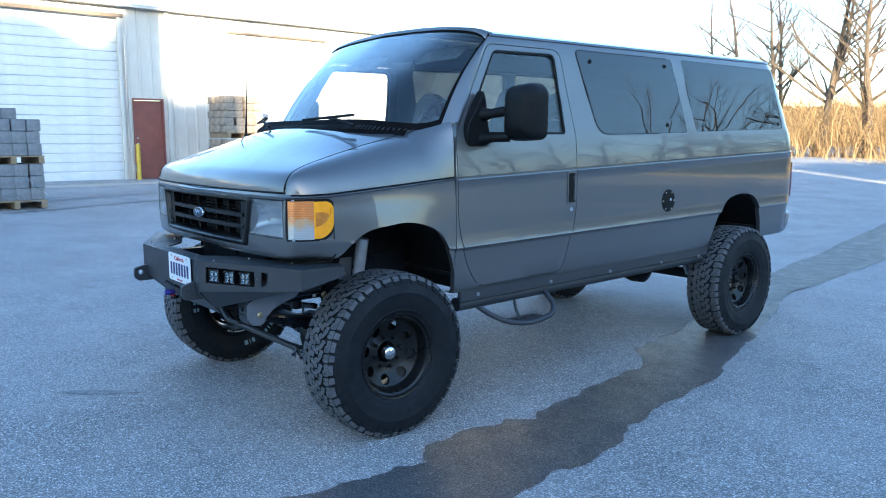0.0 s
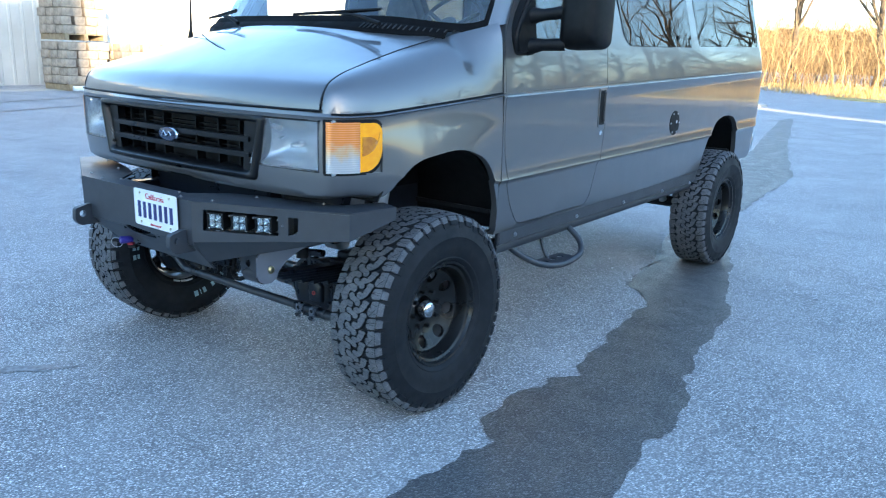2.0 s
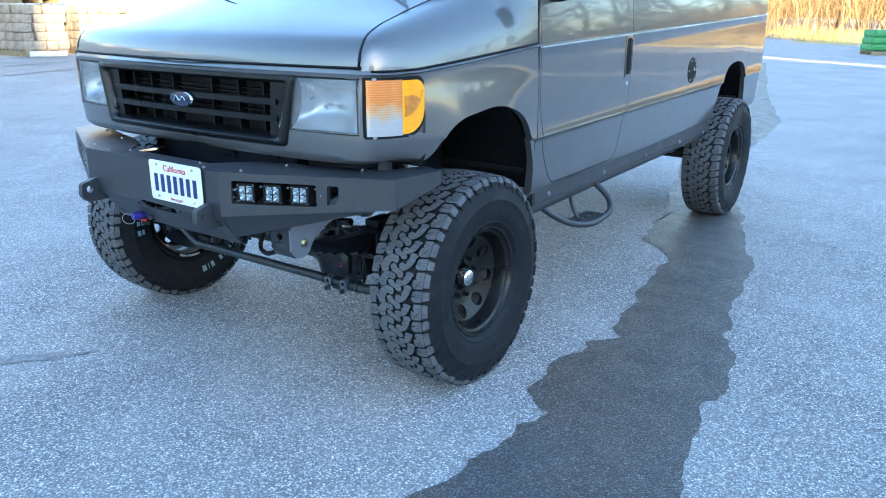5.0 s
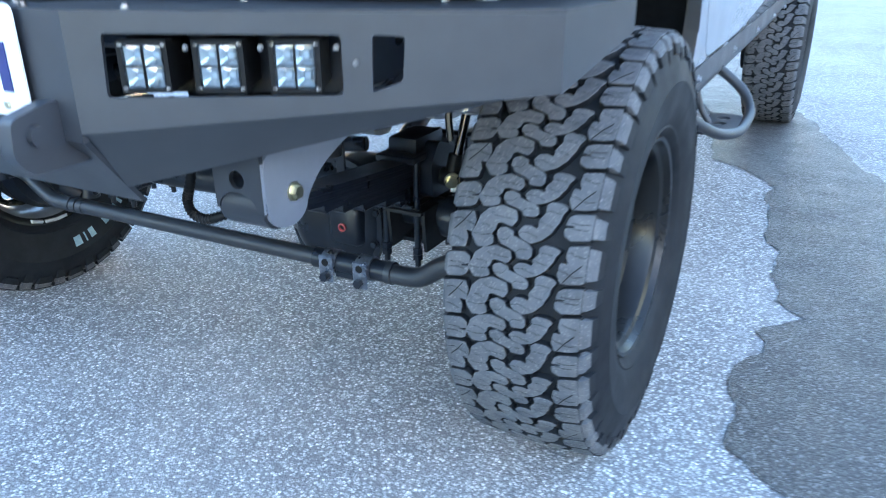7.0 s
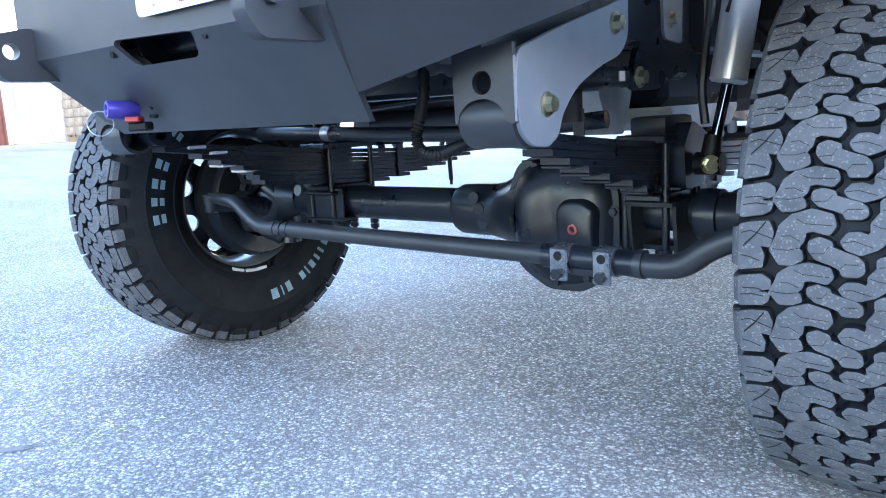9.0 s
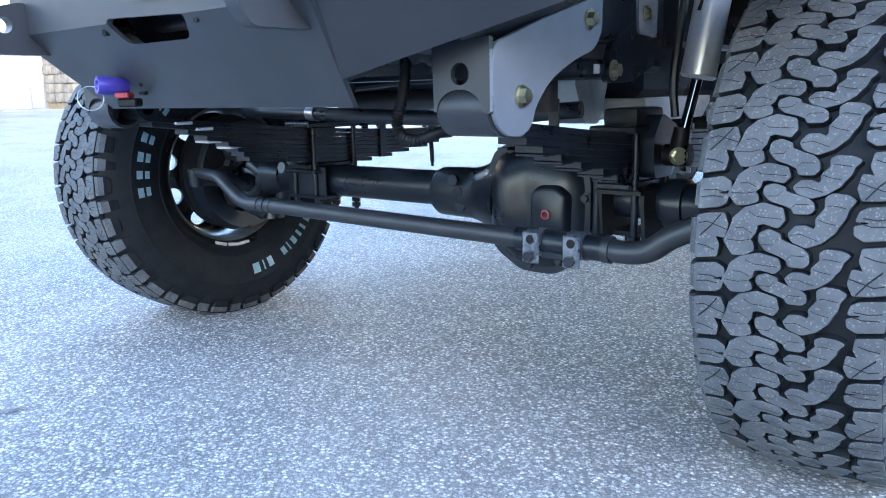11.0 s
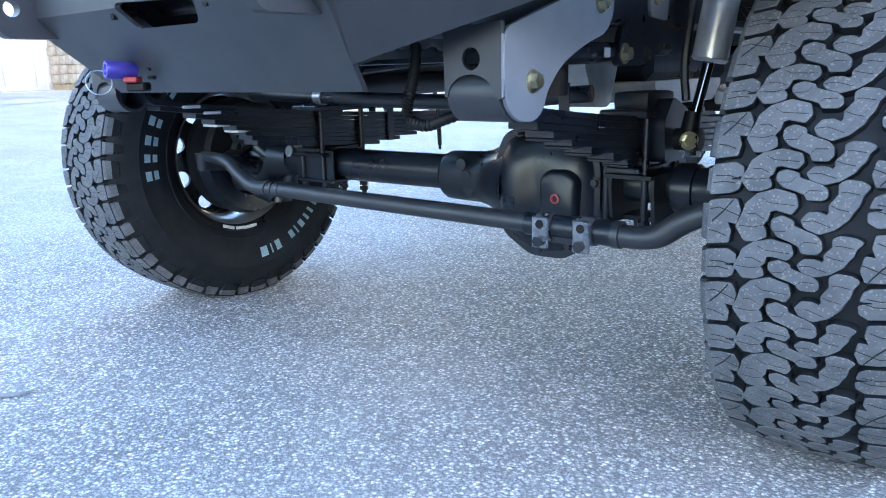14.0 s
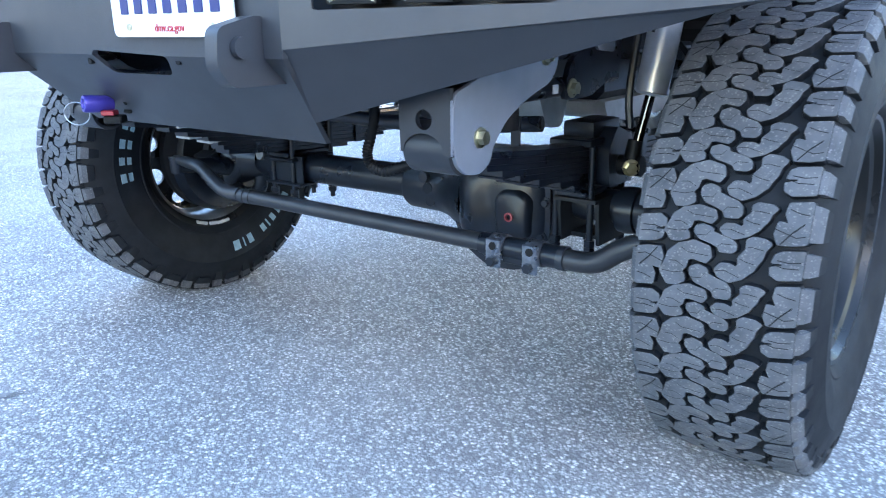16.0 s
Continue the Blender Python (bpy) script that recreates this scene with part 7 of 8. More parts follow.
    for i in range(6):
        q = 2 * math.pi * i / 6
        bm = bmesh.new()
        cyl(bm, (1.008, 2.455 + 0.068 * math.cos(q), 1.157 + 0.068 * math.sin(q)), (1.013, 2.455 + 0.068 * math.cos(q), 1.157 + 0.068 * math.sin(q)), 0.006, n=10)
        part("screw", bm, STEEL, f)
    bm = bmesh.new()
    cyl(bm, (1.008, 2.475, 1.165), (1.014, 2.475, 1.165), 0.011, n=14)
    part("lock", bm, CHROME, f)
    # side window latches
    for y, z in ((1.66, 2.10), (2.50, 2.12), (2.46, 1.70), (4.10, 1.73)):
        bm = bmesh.new()
        cyl(bm, (side_x(z) + 0.004, y, z), (side_x(z) + 0.009, y, z), 0.014, n=14)
        part("window_fixing", bm, PLASTIC, VAN)
    # wipers
    for pts in ([(0.62, 0.020, 1.660), (0.36, 0.010, 1.705), (0.00, 0.000, 1.700)], [(-0.30, -0.020, 1.660), (-0.48, 0.020, 1.700), (-0.78, 0.130, 1.690)]):
        bm = bmesh.new()
        a, b, c = (Vector(p) + Vector((0, -0.020, 0.010)) for p in pts)
        tube(bm, [a, a.lerp(b, 0.5) + Vector((0, -0.005, 0.01)), b], [0.010, 0.008, 0.005], 8)
        w = part("wiper", bm, PLASTIC, VAN, "black windscreen wiper", 50)
        bm = bmesh.new()
        d = (c - b)
        tube(bm, [b - d * 0.75 + Vector((0, 0.0, 0.012)), b + Vector((0, 0, 0.006)), b + d * 0.75], 0.006, 8)
        tube(bm, [b - d * 0.7 + Vector((0, 0.012, 0.008)), b + Vector((0, 0.012, 0.0)), b + d * 0.7 + Vector((0, 0.012, 0))], 0.004, 6)
        part("blade", bm, PLASTIC, w, "", 50)
    # antenna
    bm = bmesh.new()
    tube(bm, [(-0.855, 0.06, 1.57), (-0.857, 0.065, 1.63)], [0.018, 0.012], 12, 1)
    an = part("antenna", bm, PLASTIC, VAN, "thin black whip antenna", 40)
    bm = bmesh.new()
    tube(bm, [(-0.857, 0.065, 1.62), (-0.868, 0.08, 1.80), (-0.885, 0.10, 2.02)], [0.009, 0.0045, 0.0025], 8)
    part("whip", bm, PLASTIC, an)
    # rear end
    bm = bmesh.new()
    r = ring_outer(1.0)
    vs = [bm.verts.new(p) for p in r]
    c = bm.verts.new((0, 4.38, 1.5))
    for i in range(len(vs)):
        bm.faces.new((vs[i], vs[(i + 1) % len(vs)], c))
    bmesh.ops.recalc_face_normals(bm, faces=bm.faces)
    part("rear_doors", bm, PAINT, VAN, "silver-grey rear doors", 30)
    bm = bmesh.new()
    rows = []
    for x, y in ((0.950, 4.36), (0.955, 4.395), (0.945, 4.43), (0.90, 4.455), (0.6, 4.48), (0, 4.49), (-0.6, 4.48), (-0.90, 4.455), (-0.945, 4.43), (-0.955, 4.395), (-0.950, 4.36)):
        rows.append([Vector((x * c, y - o, z)) for c, o, z in ((0.94, 0.06, 0.77), (0.985, 0.045, 0.79), (1.0, 0.02, 0.85), (1.005, 0.0, 0.93), (1.0, 0.004, 0.955), (0.985, 0.03, 0.965))])
    bm = solid_rows(rows, 0.006)
    part("rear_bumper", bm, STEEL, VAN, "dull chrome rear bumper", 50)


build_sides()


# ---- van: cabin ----
def build_cabin():
    cloth = grained("grey_seat_cloth", (0.09, 0.095, 0.10), (0.15, 0.155, 0.165), (0.85, 0.95), 30.0, 0.0, 0.4, 500.0)
    trim = grained("dark_dash_plastic", (0.025, 0.027, 0.03), (0.045, 0.047, 0.05), (0.5, 0.65), 15.0)
    bm = bmesh.new()
    prism(bm, rounded([(0.12, 1.30), (0.12, 1.63), (0.30, 1.665), (0.58, 1.64), (0.66, 1.56), (0.62, 1.30)], 0.04), -0.60, 0.60, "X")
    for s in (1, -1):
        # the ends stand further back, behind the curve of the glass
        prism(bm, rounded([(0.31, 1.30), (0.31, 1.62), (0.36, 1.652), (0.58, 1.637), (0.66, 1.557), (0.62, 1.30)], 0.03), min(s * 0.597, s * 0.86), max(s * 0.597, s * 0.86), "X")
    part("dashboard", bm, trim, VAN, "dark grey dashboard", 40)
    bm = bmesh.new()
    lathe(bm, [(0.0, 0.180), (0.014, 0.194), (0.0, 0.208), (-0.014, 0.194)], 32, "Z", close=True)
    cyl(bm, (0, 0, -0.02), (0, 0, 0.02), 0.06, n=20)
    for a in (0, 120, 240):
        q = radians(a - 90)
        cyl(bm, (0, 0, 0), (0.19 * math.cos(q), 0.19 * math.sin(q), 0), 0.012, n=8)
    bmesh.ops.transform(bm, matrix=Matrix.Translation((0.42, 0.74, 1.68)) @ pose(0, 0, 0, 58), verts=bm.verts)
    bmesh.ops.recalc_face_normals(bm, faces=bm.faces)
    part("steering_wheel", bm, trim, VAN, "dark steering wheel", 50)
    for x, y, w, n in ((0.45, 1.15, 0.52, 1), (-0.45, 1.15, 0.52, 1), (0.0, 2.05, 1.5, 3), (0.0, 2.95, 1.5, 3)):
        bm = bmesh.new()
        prism(bm, rounded([(y - 0.30, 1.12), (y + 0.22, 1.10), (y + 0.22, 1.25), (y - 0.28, 1.28)], 0.05), x - w / 2, x + w / 2, "X")
        st = part("seat", bm, cloth, VAN, "grey cloth seat", 50)
        bm = bmesh.new()
        if n == 1:
            half = [(0.255, 1.20), (0.260, 1.48), (0.235, 1.66), (0.180, 1.76), (0.150, 1.84), (0.120, 1.90), (0.060, 1.935), (0.0, 1.945)]
            prism(bm, [(x + p, z) for p, z in half] + [(x - p, z) for p, z in half[-2::-1]], y + 0.20, y + 0.33, "Y")
            bmesh.ops.bevel(bm, geom=[e for e in bm.edges if abs(e.verts[0].co.y - e.verts[1].co.y) < 0.01], offset=0.035, segments=3, affect="EDGES")
        else:
            prism(bm, rounded([(y + 0.12, 1.20), (y + 0.26, 1.20), (y + 0.36, 1.74), (y + 0.26, 1.76)], 0.05), x - w / 2, x + w / 2, "X")
        part("backrest", bm, cloth, st, "", 50)
        for k in range(n if n > 1 else 0):
            hx = x + (k - (n - 1) / 2) * 0.5
            bm = bmesh.new()
            box(bm, (hx, y + 0.34, 1.86), (0.27, 0.10, 0.20), pose(0, 0, 0, -8), 0.045, 3)
            cyl(bm, (hx - 0.06, y + 0.32, 1.72), (hx - 0.06, y + 0.33, 1.80), 0.007, n=8)
            cyl(bm, (hx + 0.06, y + 0.32, 1.72), (hx + 0.06, y + 0.33, 1.80), 0.007, n=8)
            part("headrest", bm, cloth, st, "", 50)
    bm = bmesh.new()
    box(bm, (0, 0.80, 2.075), (0.25, 0.02, 0.07), None, 0.01)
    part("rear_view_mirror", bm, trim, VAN, "dark rear-view mirror")
    for s in (1, -1):
        bm = bmesh.new()
        box(bm, (s * 0.42, 0.80, 2.12), (0.40, 0.14, 0.018), pose(0, 0, 0, 35), 0.006)
        part("sun_visor", bm, cloth, VAN)


build_cabin()

# ---- warehouse, pallets, trees ----
WALLM = grained("cream_metal_cladding", (0.50, 0.48, 0.43), (0.60, 0.58, 0.53), (0.45, 0.6), 1.2, 0.0, 0.1, 60.0)
ROLLER = grained("white_roller_door", (0.60, 0.62, 0.62), (0.72, 0.73, 0.72), (0.4, 0.55), 3.0, 0.0, 0.1, 40.0)
REDDOOR = grained("brick_red_door_paint", (0.17, 0.052, 0.04), (0.22, 0.07, 0.052), (0.5, 0.65), 4.0, 0.0, 0.1, 60.0)
TRIM = grained("brown_gutter", (0.16, 0.12, 0.085), (0.24, 0.19, 0.14), (0.5, 0.65), 6.0)
YELLOW = grained("yellow_post_paint", (0.50, 0.33, 0.03), (0.62, 0.43, 0.06), (0.5, 0.7), 12.0)
CONCRETE = grained("pale_concrete", (0.34, 0.32, 0.28), (0.46, 0.43, 0.38), (0.8, 0.95), 3.0, 0.0, 0.4, 120.0)
STONE = grained("cut_stone", (0.15, 0.115, 0.085), (0.42, 0.35, 0.275), (0.8, 0.95), 5.0, 0.0, 0.5, 60.0, 0.0, 0.004)
GREYBLOCK = grained("grey_block", (0.13, 0.14, 0.15), (0.24, 0.25, 0.26), (0.8, 0.95), 5.0, 0.0, 0.5, 60.0, 0.0, 0.004)
PALLETWOOD = grained("pallet_wood", (0.20, 0.14, 0.08), (0.34, 0.26, 0.16), (0.7, 0.9), 8.0, 0.0, 0.3, 80.0)
BARK = grained("pale_bark", (0.055, 0.042, 0.03), (0.13, 0.10, 0.072), (0.85, 0.95), 3.0, 0.0, 0.6, 30.0, 0.0, 0.01)
WOODS = grained("bare_undergrowth", (0.045, 0.028, 0.016), (0.10, 0.062, 0.034), (0.85, 0.95), 0.6, 0.0, 0.0)


def twig_material(name, *stops):
    """Every stem its own shade."""
    m = material(name, stops[0], 0.9, spec=0.2)
    n = Nodes(m)
    g = n.t.nodes.new("ShaderNodeNewGeometry")
    n.set("Base Color", n.ramp(g.outputs["Random Per Island"], *((i / (len(stops) - 1), c) for i, c in enumerate(stops))))
    return m


TWIG = twig_material("dry_twigs", (0.07, 0.042, 0.022), (0.18, 0.115, 0.06), (0.30, 0.20, 0.10), (0.50, 0.37, 0.19))
BRUSH = twig_material("golden_brush", (0.16, 0.10, 0.04), (0.38, 0.27, 0.11), (0.55, 0.42, 0.18))
DRYGRASS = grained("dry_grass", (0.30, 0.235, 0.09), (0.48, 0.39, 0.16), (0.85, 0.95), 0.5, 0.0, 0.3, 20.0)
XW, ZB = -17.0, 0.48
DOOR_Y = (4.54, 5.36)


def build_warehouse():
    wh = thing("warehouse", "cream metal-clad warehouse with a white roller door", "building")
    walls = []
    for y0, y1, z0, z1 in ((-30.0, 1.30, ZB, 5.05), (1.30, 4.29, 4.72, 5.05), (4.29, DOOR_Y[0], ZB, 5.05), (*DOOR_Y, 2.62, 5.05), (DOOR_Y[1], 24.0, ZB, 5.05)):
        bm = bmesh.new()
        box(bm, (XW - 0.15, (y0 + y1) / 2, (z0 + z1) / 2), (0.25, y1 - y0, z1 - z0))
        walls.append((y0, y1, part("wall", bm, WALLM, wh, "cream ribbed metal wall")))
    # standing ribs of the cladding
    rib = bpy.data.meshes.new("rib")
    b = bmesh.new()
    prism(b, [(-0.045, 0), (0.045, 0), (0.025, 0.028), (-0.025, 0.028)], 0, 1, "Z")
    bmesh.ops.transform(b, matrix=Matrix(((0, 1, 0, 0), (1, 0, 0, 0), (0, 0, 1, 0), (0, 0, 0, 1))), verts=b.verts)
    bmesh.ops.recalc_face_normals(b, faces=b.faces)
    b.to_mesh(rib)
    b.free()
    rib.materials.append(WALLM)
    y = -12.0
    while y < 23.8:
        inside = 1.25 < y < 4.34 or DOOR_Y[0] - 0.04 < y < DOOR_Y[1] + 0.04
        ob = new("rib", rib)
        ob.parent = next((w for a, b, w in walls if a <= y <= b), walls[-1][2])
        ob.matrix_basis = Matrix.Translation((XW - 0.027, y, 4.74 if 1.25 < y < 4.34 else 2.66 if inside else ZB)) @ Matrix.Diagonal((1, 1, 0.30 if 1.25 < y < 4.34 else 2.38 if inside else 4.55, 1))
        y += 0.305
    bm = bmesh.new()
    prism(bm, [(XW + 0.25, 4.98), (XW + 0.25, 5.06), (XW - 9, 6.6), (XW - 18, 5.06), (XW - 18, 4.98)], -30, 24, "Y")
    part("roof", bm, WALLM, wh, "pale metal roof")
    bm = bmesh.new()
    box(bm, (XW - 0.0, -3.0, 5.06), (0.16, 54.0, 0.07), None, 0.01)
    part("gutter", bm, TRIM, wh, "brown gutter")
    bm = bmesh.new()
    box(bm, (XW + 0.03, 8.9, 4.60), (0.10, 3.2, 0.06), None, 0.01)
    part("wall_rail", bm, TRIM, wh, "brown rail fixed to the wall")
    # roller door of many slats
    bm = bmesh.new()
    box(bm, (XW - 0.20, 2.8, 2.6), (0.03, 3.1, 4.3))
    door = part("roller_door", bm, ROLLER, wh, "white ribbed roller door")
    slat = bpy.data.meshes.new("slat")
    b = bmesh.new()
    prism(b, [(0, 0.004), (0.022, 0.02), (0.026, 0.05), (0.022, 0.225), (0, 0.238)], -1.49, 1.49, "Y")
    bmesh.ops.recalc_face_normals(b, faces=b.faces)
    b.to_mesh(slat)
    b.free()
    slat.materials.append(ROLLER)
    for i in range(18):
        ob = new("slat", slat)
        ob.parent = door
        ob.matrix_basis = Matrix.Translation((XW - 0.185, 2.795, ZB + 0.24 * i))
    for y, z, sy, sz in ((4.275, 2.6, 0.09, 4.3), (2.75, 4.76, 3.3, 0.10)):
        bm = bmesh.new()
        box(bm, (XW + 0.0, y, z), (0.10, sy, sz), None, 0.008)
        part("door_frame", bm, TRIM if sy > 1 else WALLM, wh)
    bm = bmesh.new()
    box(bm, (XW - 0.08, 4.95, 1.55), (0.05, 0.80, 2.10), None, 0.004)
    rd = part("red_door", bm, REDDOOR, wh, "brick-red steel side door")
    bm = bmesh.new()
    lathe(bm, [(-0.055, 0.018), (-0.02, 0.026), (0.0, 0.024), (0.008, 0.0)], 16, "X", (XW + 0.0, 4.64, 1.45))
    lathe(bm, [(-0.055, 0.02), (-0.04, 0.022), (-0.038, 0.0)], 16, "X", (XW + 0.0, 4.64, 1.60))
    part("door_knob", bm, STEEL, rd, "steel knob and lock")
    bm = bmesh.new()
    for y, z, sy, sz in ((4.555, 1.56, 0.04, 2.14), (5.345, 1.56, 0.04, 2.14), (4.95, 2.635, 0.83, 0.05)):
        box(bm, (XW - 0.02, y, z), (0.10, sy, sz))
    part("door_frame", bm, REDDOOR, wh)
    # downpipe between the doors, and a service pipe
    bm = bmesh.new()
    tube(bm, [(XW + 0.06, 4.40, 4.2), (XW + 0.06, 4.38, 2.0), (XW + 0.10, 4.42, 1.2), (XW + 0.16, 4.55, 0.55)], 0.02, 8)
    part("conduit", bm, STEEL, wh, "grey conduit running down the wall")
    bm = bmesh.new()
    box(bm, (XW + 0.035, 5.52, 2.78), (0.07, 0.10, 4.5), None, 0.006)
    tube(bm, [(XW + 0.035, 5.52, 0.58), (XW + 0.08, 5.55, 0.53), (XW + 0.22, 5.62, 0.515)], 0.045, 10)
    part("downpipe", bm, WALLM, wh)
    bm = bmesh.new()
    cyl(bm, (XW + 0.35, 4.50, 0.40), (XW + 0.35, 4.50, 1.42), 0.055, n=18)
    cyl(bm, (XW + 0.35, 4.50, 1.42), (XW + 0.35, 4.50, 1.45), 0.055, 0.03, n=18)
    tagged(part("bollard", bm, YELLOW, None), "yellow painted steel bollard beside the doors", "bollard")
    bm = bmesh.new()
    box(bm, (XW + 1.0, -1.0, 0.452), (2.2, 50.0, 0.08), None, 0.01)
    tagged(part("apron", bm, CONCRETE, None), "worn pale concrete apron along the warehouse", "pavement", kind="structure")


build_warehouse()


def pallet(m):
    pl = thing("pallet", "weathered softwood pallet of open boards", "pallet", m, "pallets")
    for i in range(6):
        bm = bmesh.new()
        box(bm, (-0.5 + 0.2 * i, 0, 0.13), (0.11, 1.0, 0.02))
        part("board", bm, PALLETWOOD, pl)
    for j in range(3):
        bm = bmesh.new()
        box(bm, (0, -0.45 + 0.45 * j, 0.06), (1.1, 0.09, 0.12))
        part("bearer", bm, PALLETWOOD, pl)
    return pl


def block_stack(m, mat, label, group, seed, layers, size=(0.36, 0.24, 0.185), nx=3, ny=4, loose=0.012):
    """Cut blocks stacked on a pallet, each its own piece."""
    rnd = random.Random(seed)
    st = thing("block_stack", label, "stone stack", m, group)
    me = bpy.data.meshes.new("block")
    b = bmesh.new()
    box(b, (0, 0, 0), size, None, 0.012)
    b.to_mesh(me)
    b.free()
    me.materials.append(mat)
    for k in range(layers):
        for i in range(nx):
            for j in range(ny):
                if 0 < i < nx - 1 and 0 < j < ny - 1 and k < layers - 1:
                    continue
                ob = new("block", me)
                ob.parent = st
                g = loose * (1.0 if k else 0.4)
                ob.matrix_basis = pose((i - (nx - 1) / 2) * (size[0] + 0.006) + rnd.uniform(-g, g), (j - (ny - 1) / 2) * (size[1] + 0.006) + rnd.uniform(-g, g), size[2] * (k + 0.5) + 0.004 * k, 0, 0, rnd.uniform(-160, 160) * g) @ Matrix.Diagonal((1 - rnd.uniform(0, 3) * g, 1 - rnd.uniform(0, 3) * g, 1, 1))
    return st


WRAP = glass("stretch_film", (0.92, 0.94, 0.95), 0.25)


def build_pallets():
    # two pallets of grey block one on the other, wrapped in film
    x, y, z = -11.5, 0.45, ground_z(-11.5, 0.45)
    for k in (0, 1):
        p = pallet(pose(x, y, z + 0.79 * k, 0, 0, 4))
        block_stack(pose(x, y, z + 0.142 + 0.79 * k, 0, 0, 4), GREYBLOCK, "grey concrete blocks stacked on a pallet in film", "block stacks", 3 + k, 3, (0.34, 0.235, 0.212))
    block_stack(pose(x, y - 0.2, z + 1.58, 0, 0, 2), GREYBLOCK, "few loose grey blocks on top of a stack", "block stacks", 9, 1, (0.34, 0.235, 0.19), 2, 3)
    bm = bmesh.new()
    tube(bm, [(x + 0.58, y + 0.05, z + 0.72), (x + 0.60, y + 0.30, z + 0.45), (x + 0.60, y + 0.58, z + 0.20)], 0.012, 6)
    tube(bm, [(x + 0.58, y - 0.45, z + 0.30), (x + 0.60, y + 0.0, z + 0.22), (x + 0.60, y + 0.58, z + 0.06)], 0.009, 6)
    tagged(part("film_tail", bm, WRAP, None), "loose twisted tail of clear stretch film", "plastic film")
    # stone pallets against the wall
    x, z = -15.2, 0.49
    for y, n, sd in ((6.62, 2, 21), (7.95, 1, 31), (9.2, 1, 41)):
        for k in range(n):
            pallet(pose(x, y, z + 1.12 * k, 0, 0, 2 - k))
            block_stack(pose(x, y, z + 0.142 + 1.12 * k, 0, 0, 2 - k), STONE, "split tan stone stacked on a pallet", "stone stacks", sd + k, 5, (0.36, 0.26, 0.185), 3, 4, 0.035)
    bm = bmesh.new()
    cyl(bm, (-14.3, 6.05, 0.56), (-14.1, 6.75, 0.56), 0.06, n=18)
    tagged(part("film_roll", bm, ROLLER, None), "white roll lying on the apron", "roll")


build_pallets()

# shallow trench lines across the yard
bm = bmesh.new()
for y0, x0, x1 in ((0.0, -10.6, -13.6), (0.0, -9.4, -12.4)):
    rows = [[Vector((lerp(x0, x1, i / 30) + 0.03 * math.sin(i), lerp(-4.5, 7.0, i / 30), ground_z(lerp(x0, x1, i / 30), 0) + 0.005)), Vector((lerp(x0, x1, i / 30) + 0.07 + 0.03 * math.sin(i), lerp(-4.5, 7.0, i / 30), ground_z(lerp(x0, x1, i / 30), 0) + 0.005))] for i in range(31)]
    grid(bm, rows)
tagged(part("tar_seam", bm, WET, None, ""), "dark tar seams across the asphalt yard", "seam", kind="structure")
# oil stains
rnd = random.Random(8)
bm = bmesh.new()
for x, y, r, l, w, turn in ((-0.77, -1.04, 0.105, 2.0, 0.40, 50), (1.9, 1.38, 0.015, 1.5, 0.6, 0), (2.1, 0.3, 0.012, 1.5, 0.6, 0), (2.6, 1.9, 0.013, 1.5, 0.6, 0), (2.9, 0.9, 0.012, 1.5, 0.6, 0), (1.62, -0.9, 0.02, 1.5, 0.6, 0), (3.2, 3.0, 0.014, 1.5, 0.6, 0), (1.9, 3.0, 0.03, 1.5, 0.6, 0)):
    ring = []
    for k in range(48):
        q = 2 * math.pi * k / 48
        rr = r * (1 + 0.55 * noise.noise(Vector((math.cos(q) * 2.5, math.sin(q) * 2.5, x))) + 0.25 * rnd.uniform(-1, 1))
        ring.append(bm.verts.new(pose(x, y, 0.0035, 0, 0, turn) @ Vector((rr * math.cos(q) * l, rr * math.sin(q) * w, 0))))
    bm.faces.new(ring)
tagged(part("oil_stain", bm, grained("oily_asphalt", (0.095, 0.095, 0.097), (0.25, 0.25, 0.255), (0.5, 0.8), 30.0, 0.0, 0.5, 150.0), None), "small dark oil stains on the asphalt", "stain", kind="structure")


def branch(rnd, verts, faces, a, d, length, r, depth, spread, twigs):
    """One limb and those that fork from it, as tapering five-sided tubes."""
    n = 5 if r > 0.02 else 3
    segs = 4 if depth > 1 else 2
    p, ring, pts = Vector(a), None, []
    for k in range(segs + 1):
        rr = r * (1 - 0.55 * k / segs)
        f = frame_of((0, 0, 0), d)
        cur = []
        for i in range(n):
            q = 2 * math.pi * i / n
            cur.append(len(verts))
            verts.append(tuple(p + f @ Vector((rr * math.cos(q), rr * math.sin(q), 0))))
        if ring:
            for i in range(n):
                faces.append((ring[i], ring[(i + 1) % n], cur[(i + 1) % n], cur[i]))
        ring = cur
        pts.append((p.copy(), d.copy(), rr))
        d = (d + Vector((rnd.uniform(-1, 1), rnd.uniform(-1, 1), rnd.uniform(-0.5, 0.9))) * 0.16).normalized()
        p = p + d * (length / segs)
    if depth <= 0:
        return
    for _ in range(3 if depth > 2 else twigs):
        q, dd, rr = pts[rnd.randint(1 if depth < 4 else 2, segs)]
        v = Vector((rnd.uniform(-1, 1), rnd.uniform(-1, 1), rnd.uniform(-0.2, 0.7)))
        nd = (dd + v * spread).normalized()
        branch(rnd, verts, faces, q, nd, length * rnd.uniform(0.5, 0.78), rr * rnd.uniform(0.45, 0.65), depth - 1, spread, twigs)


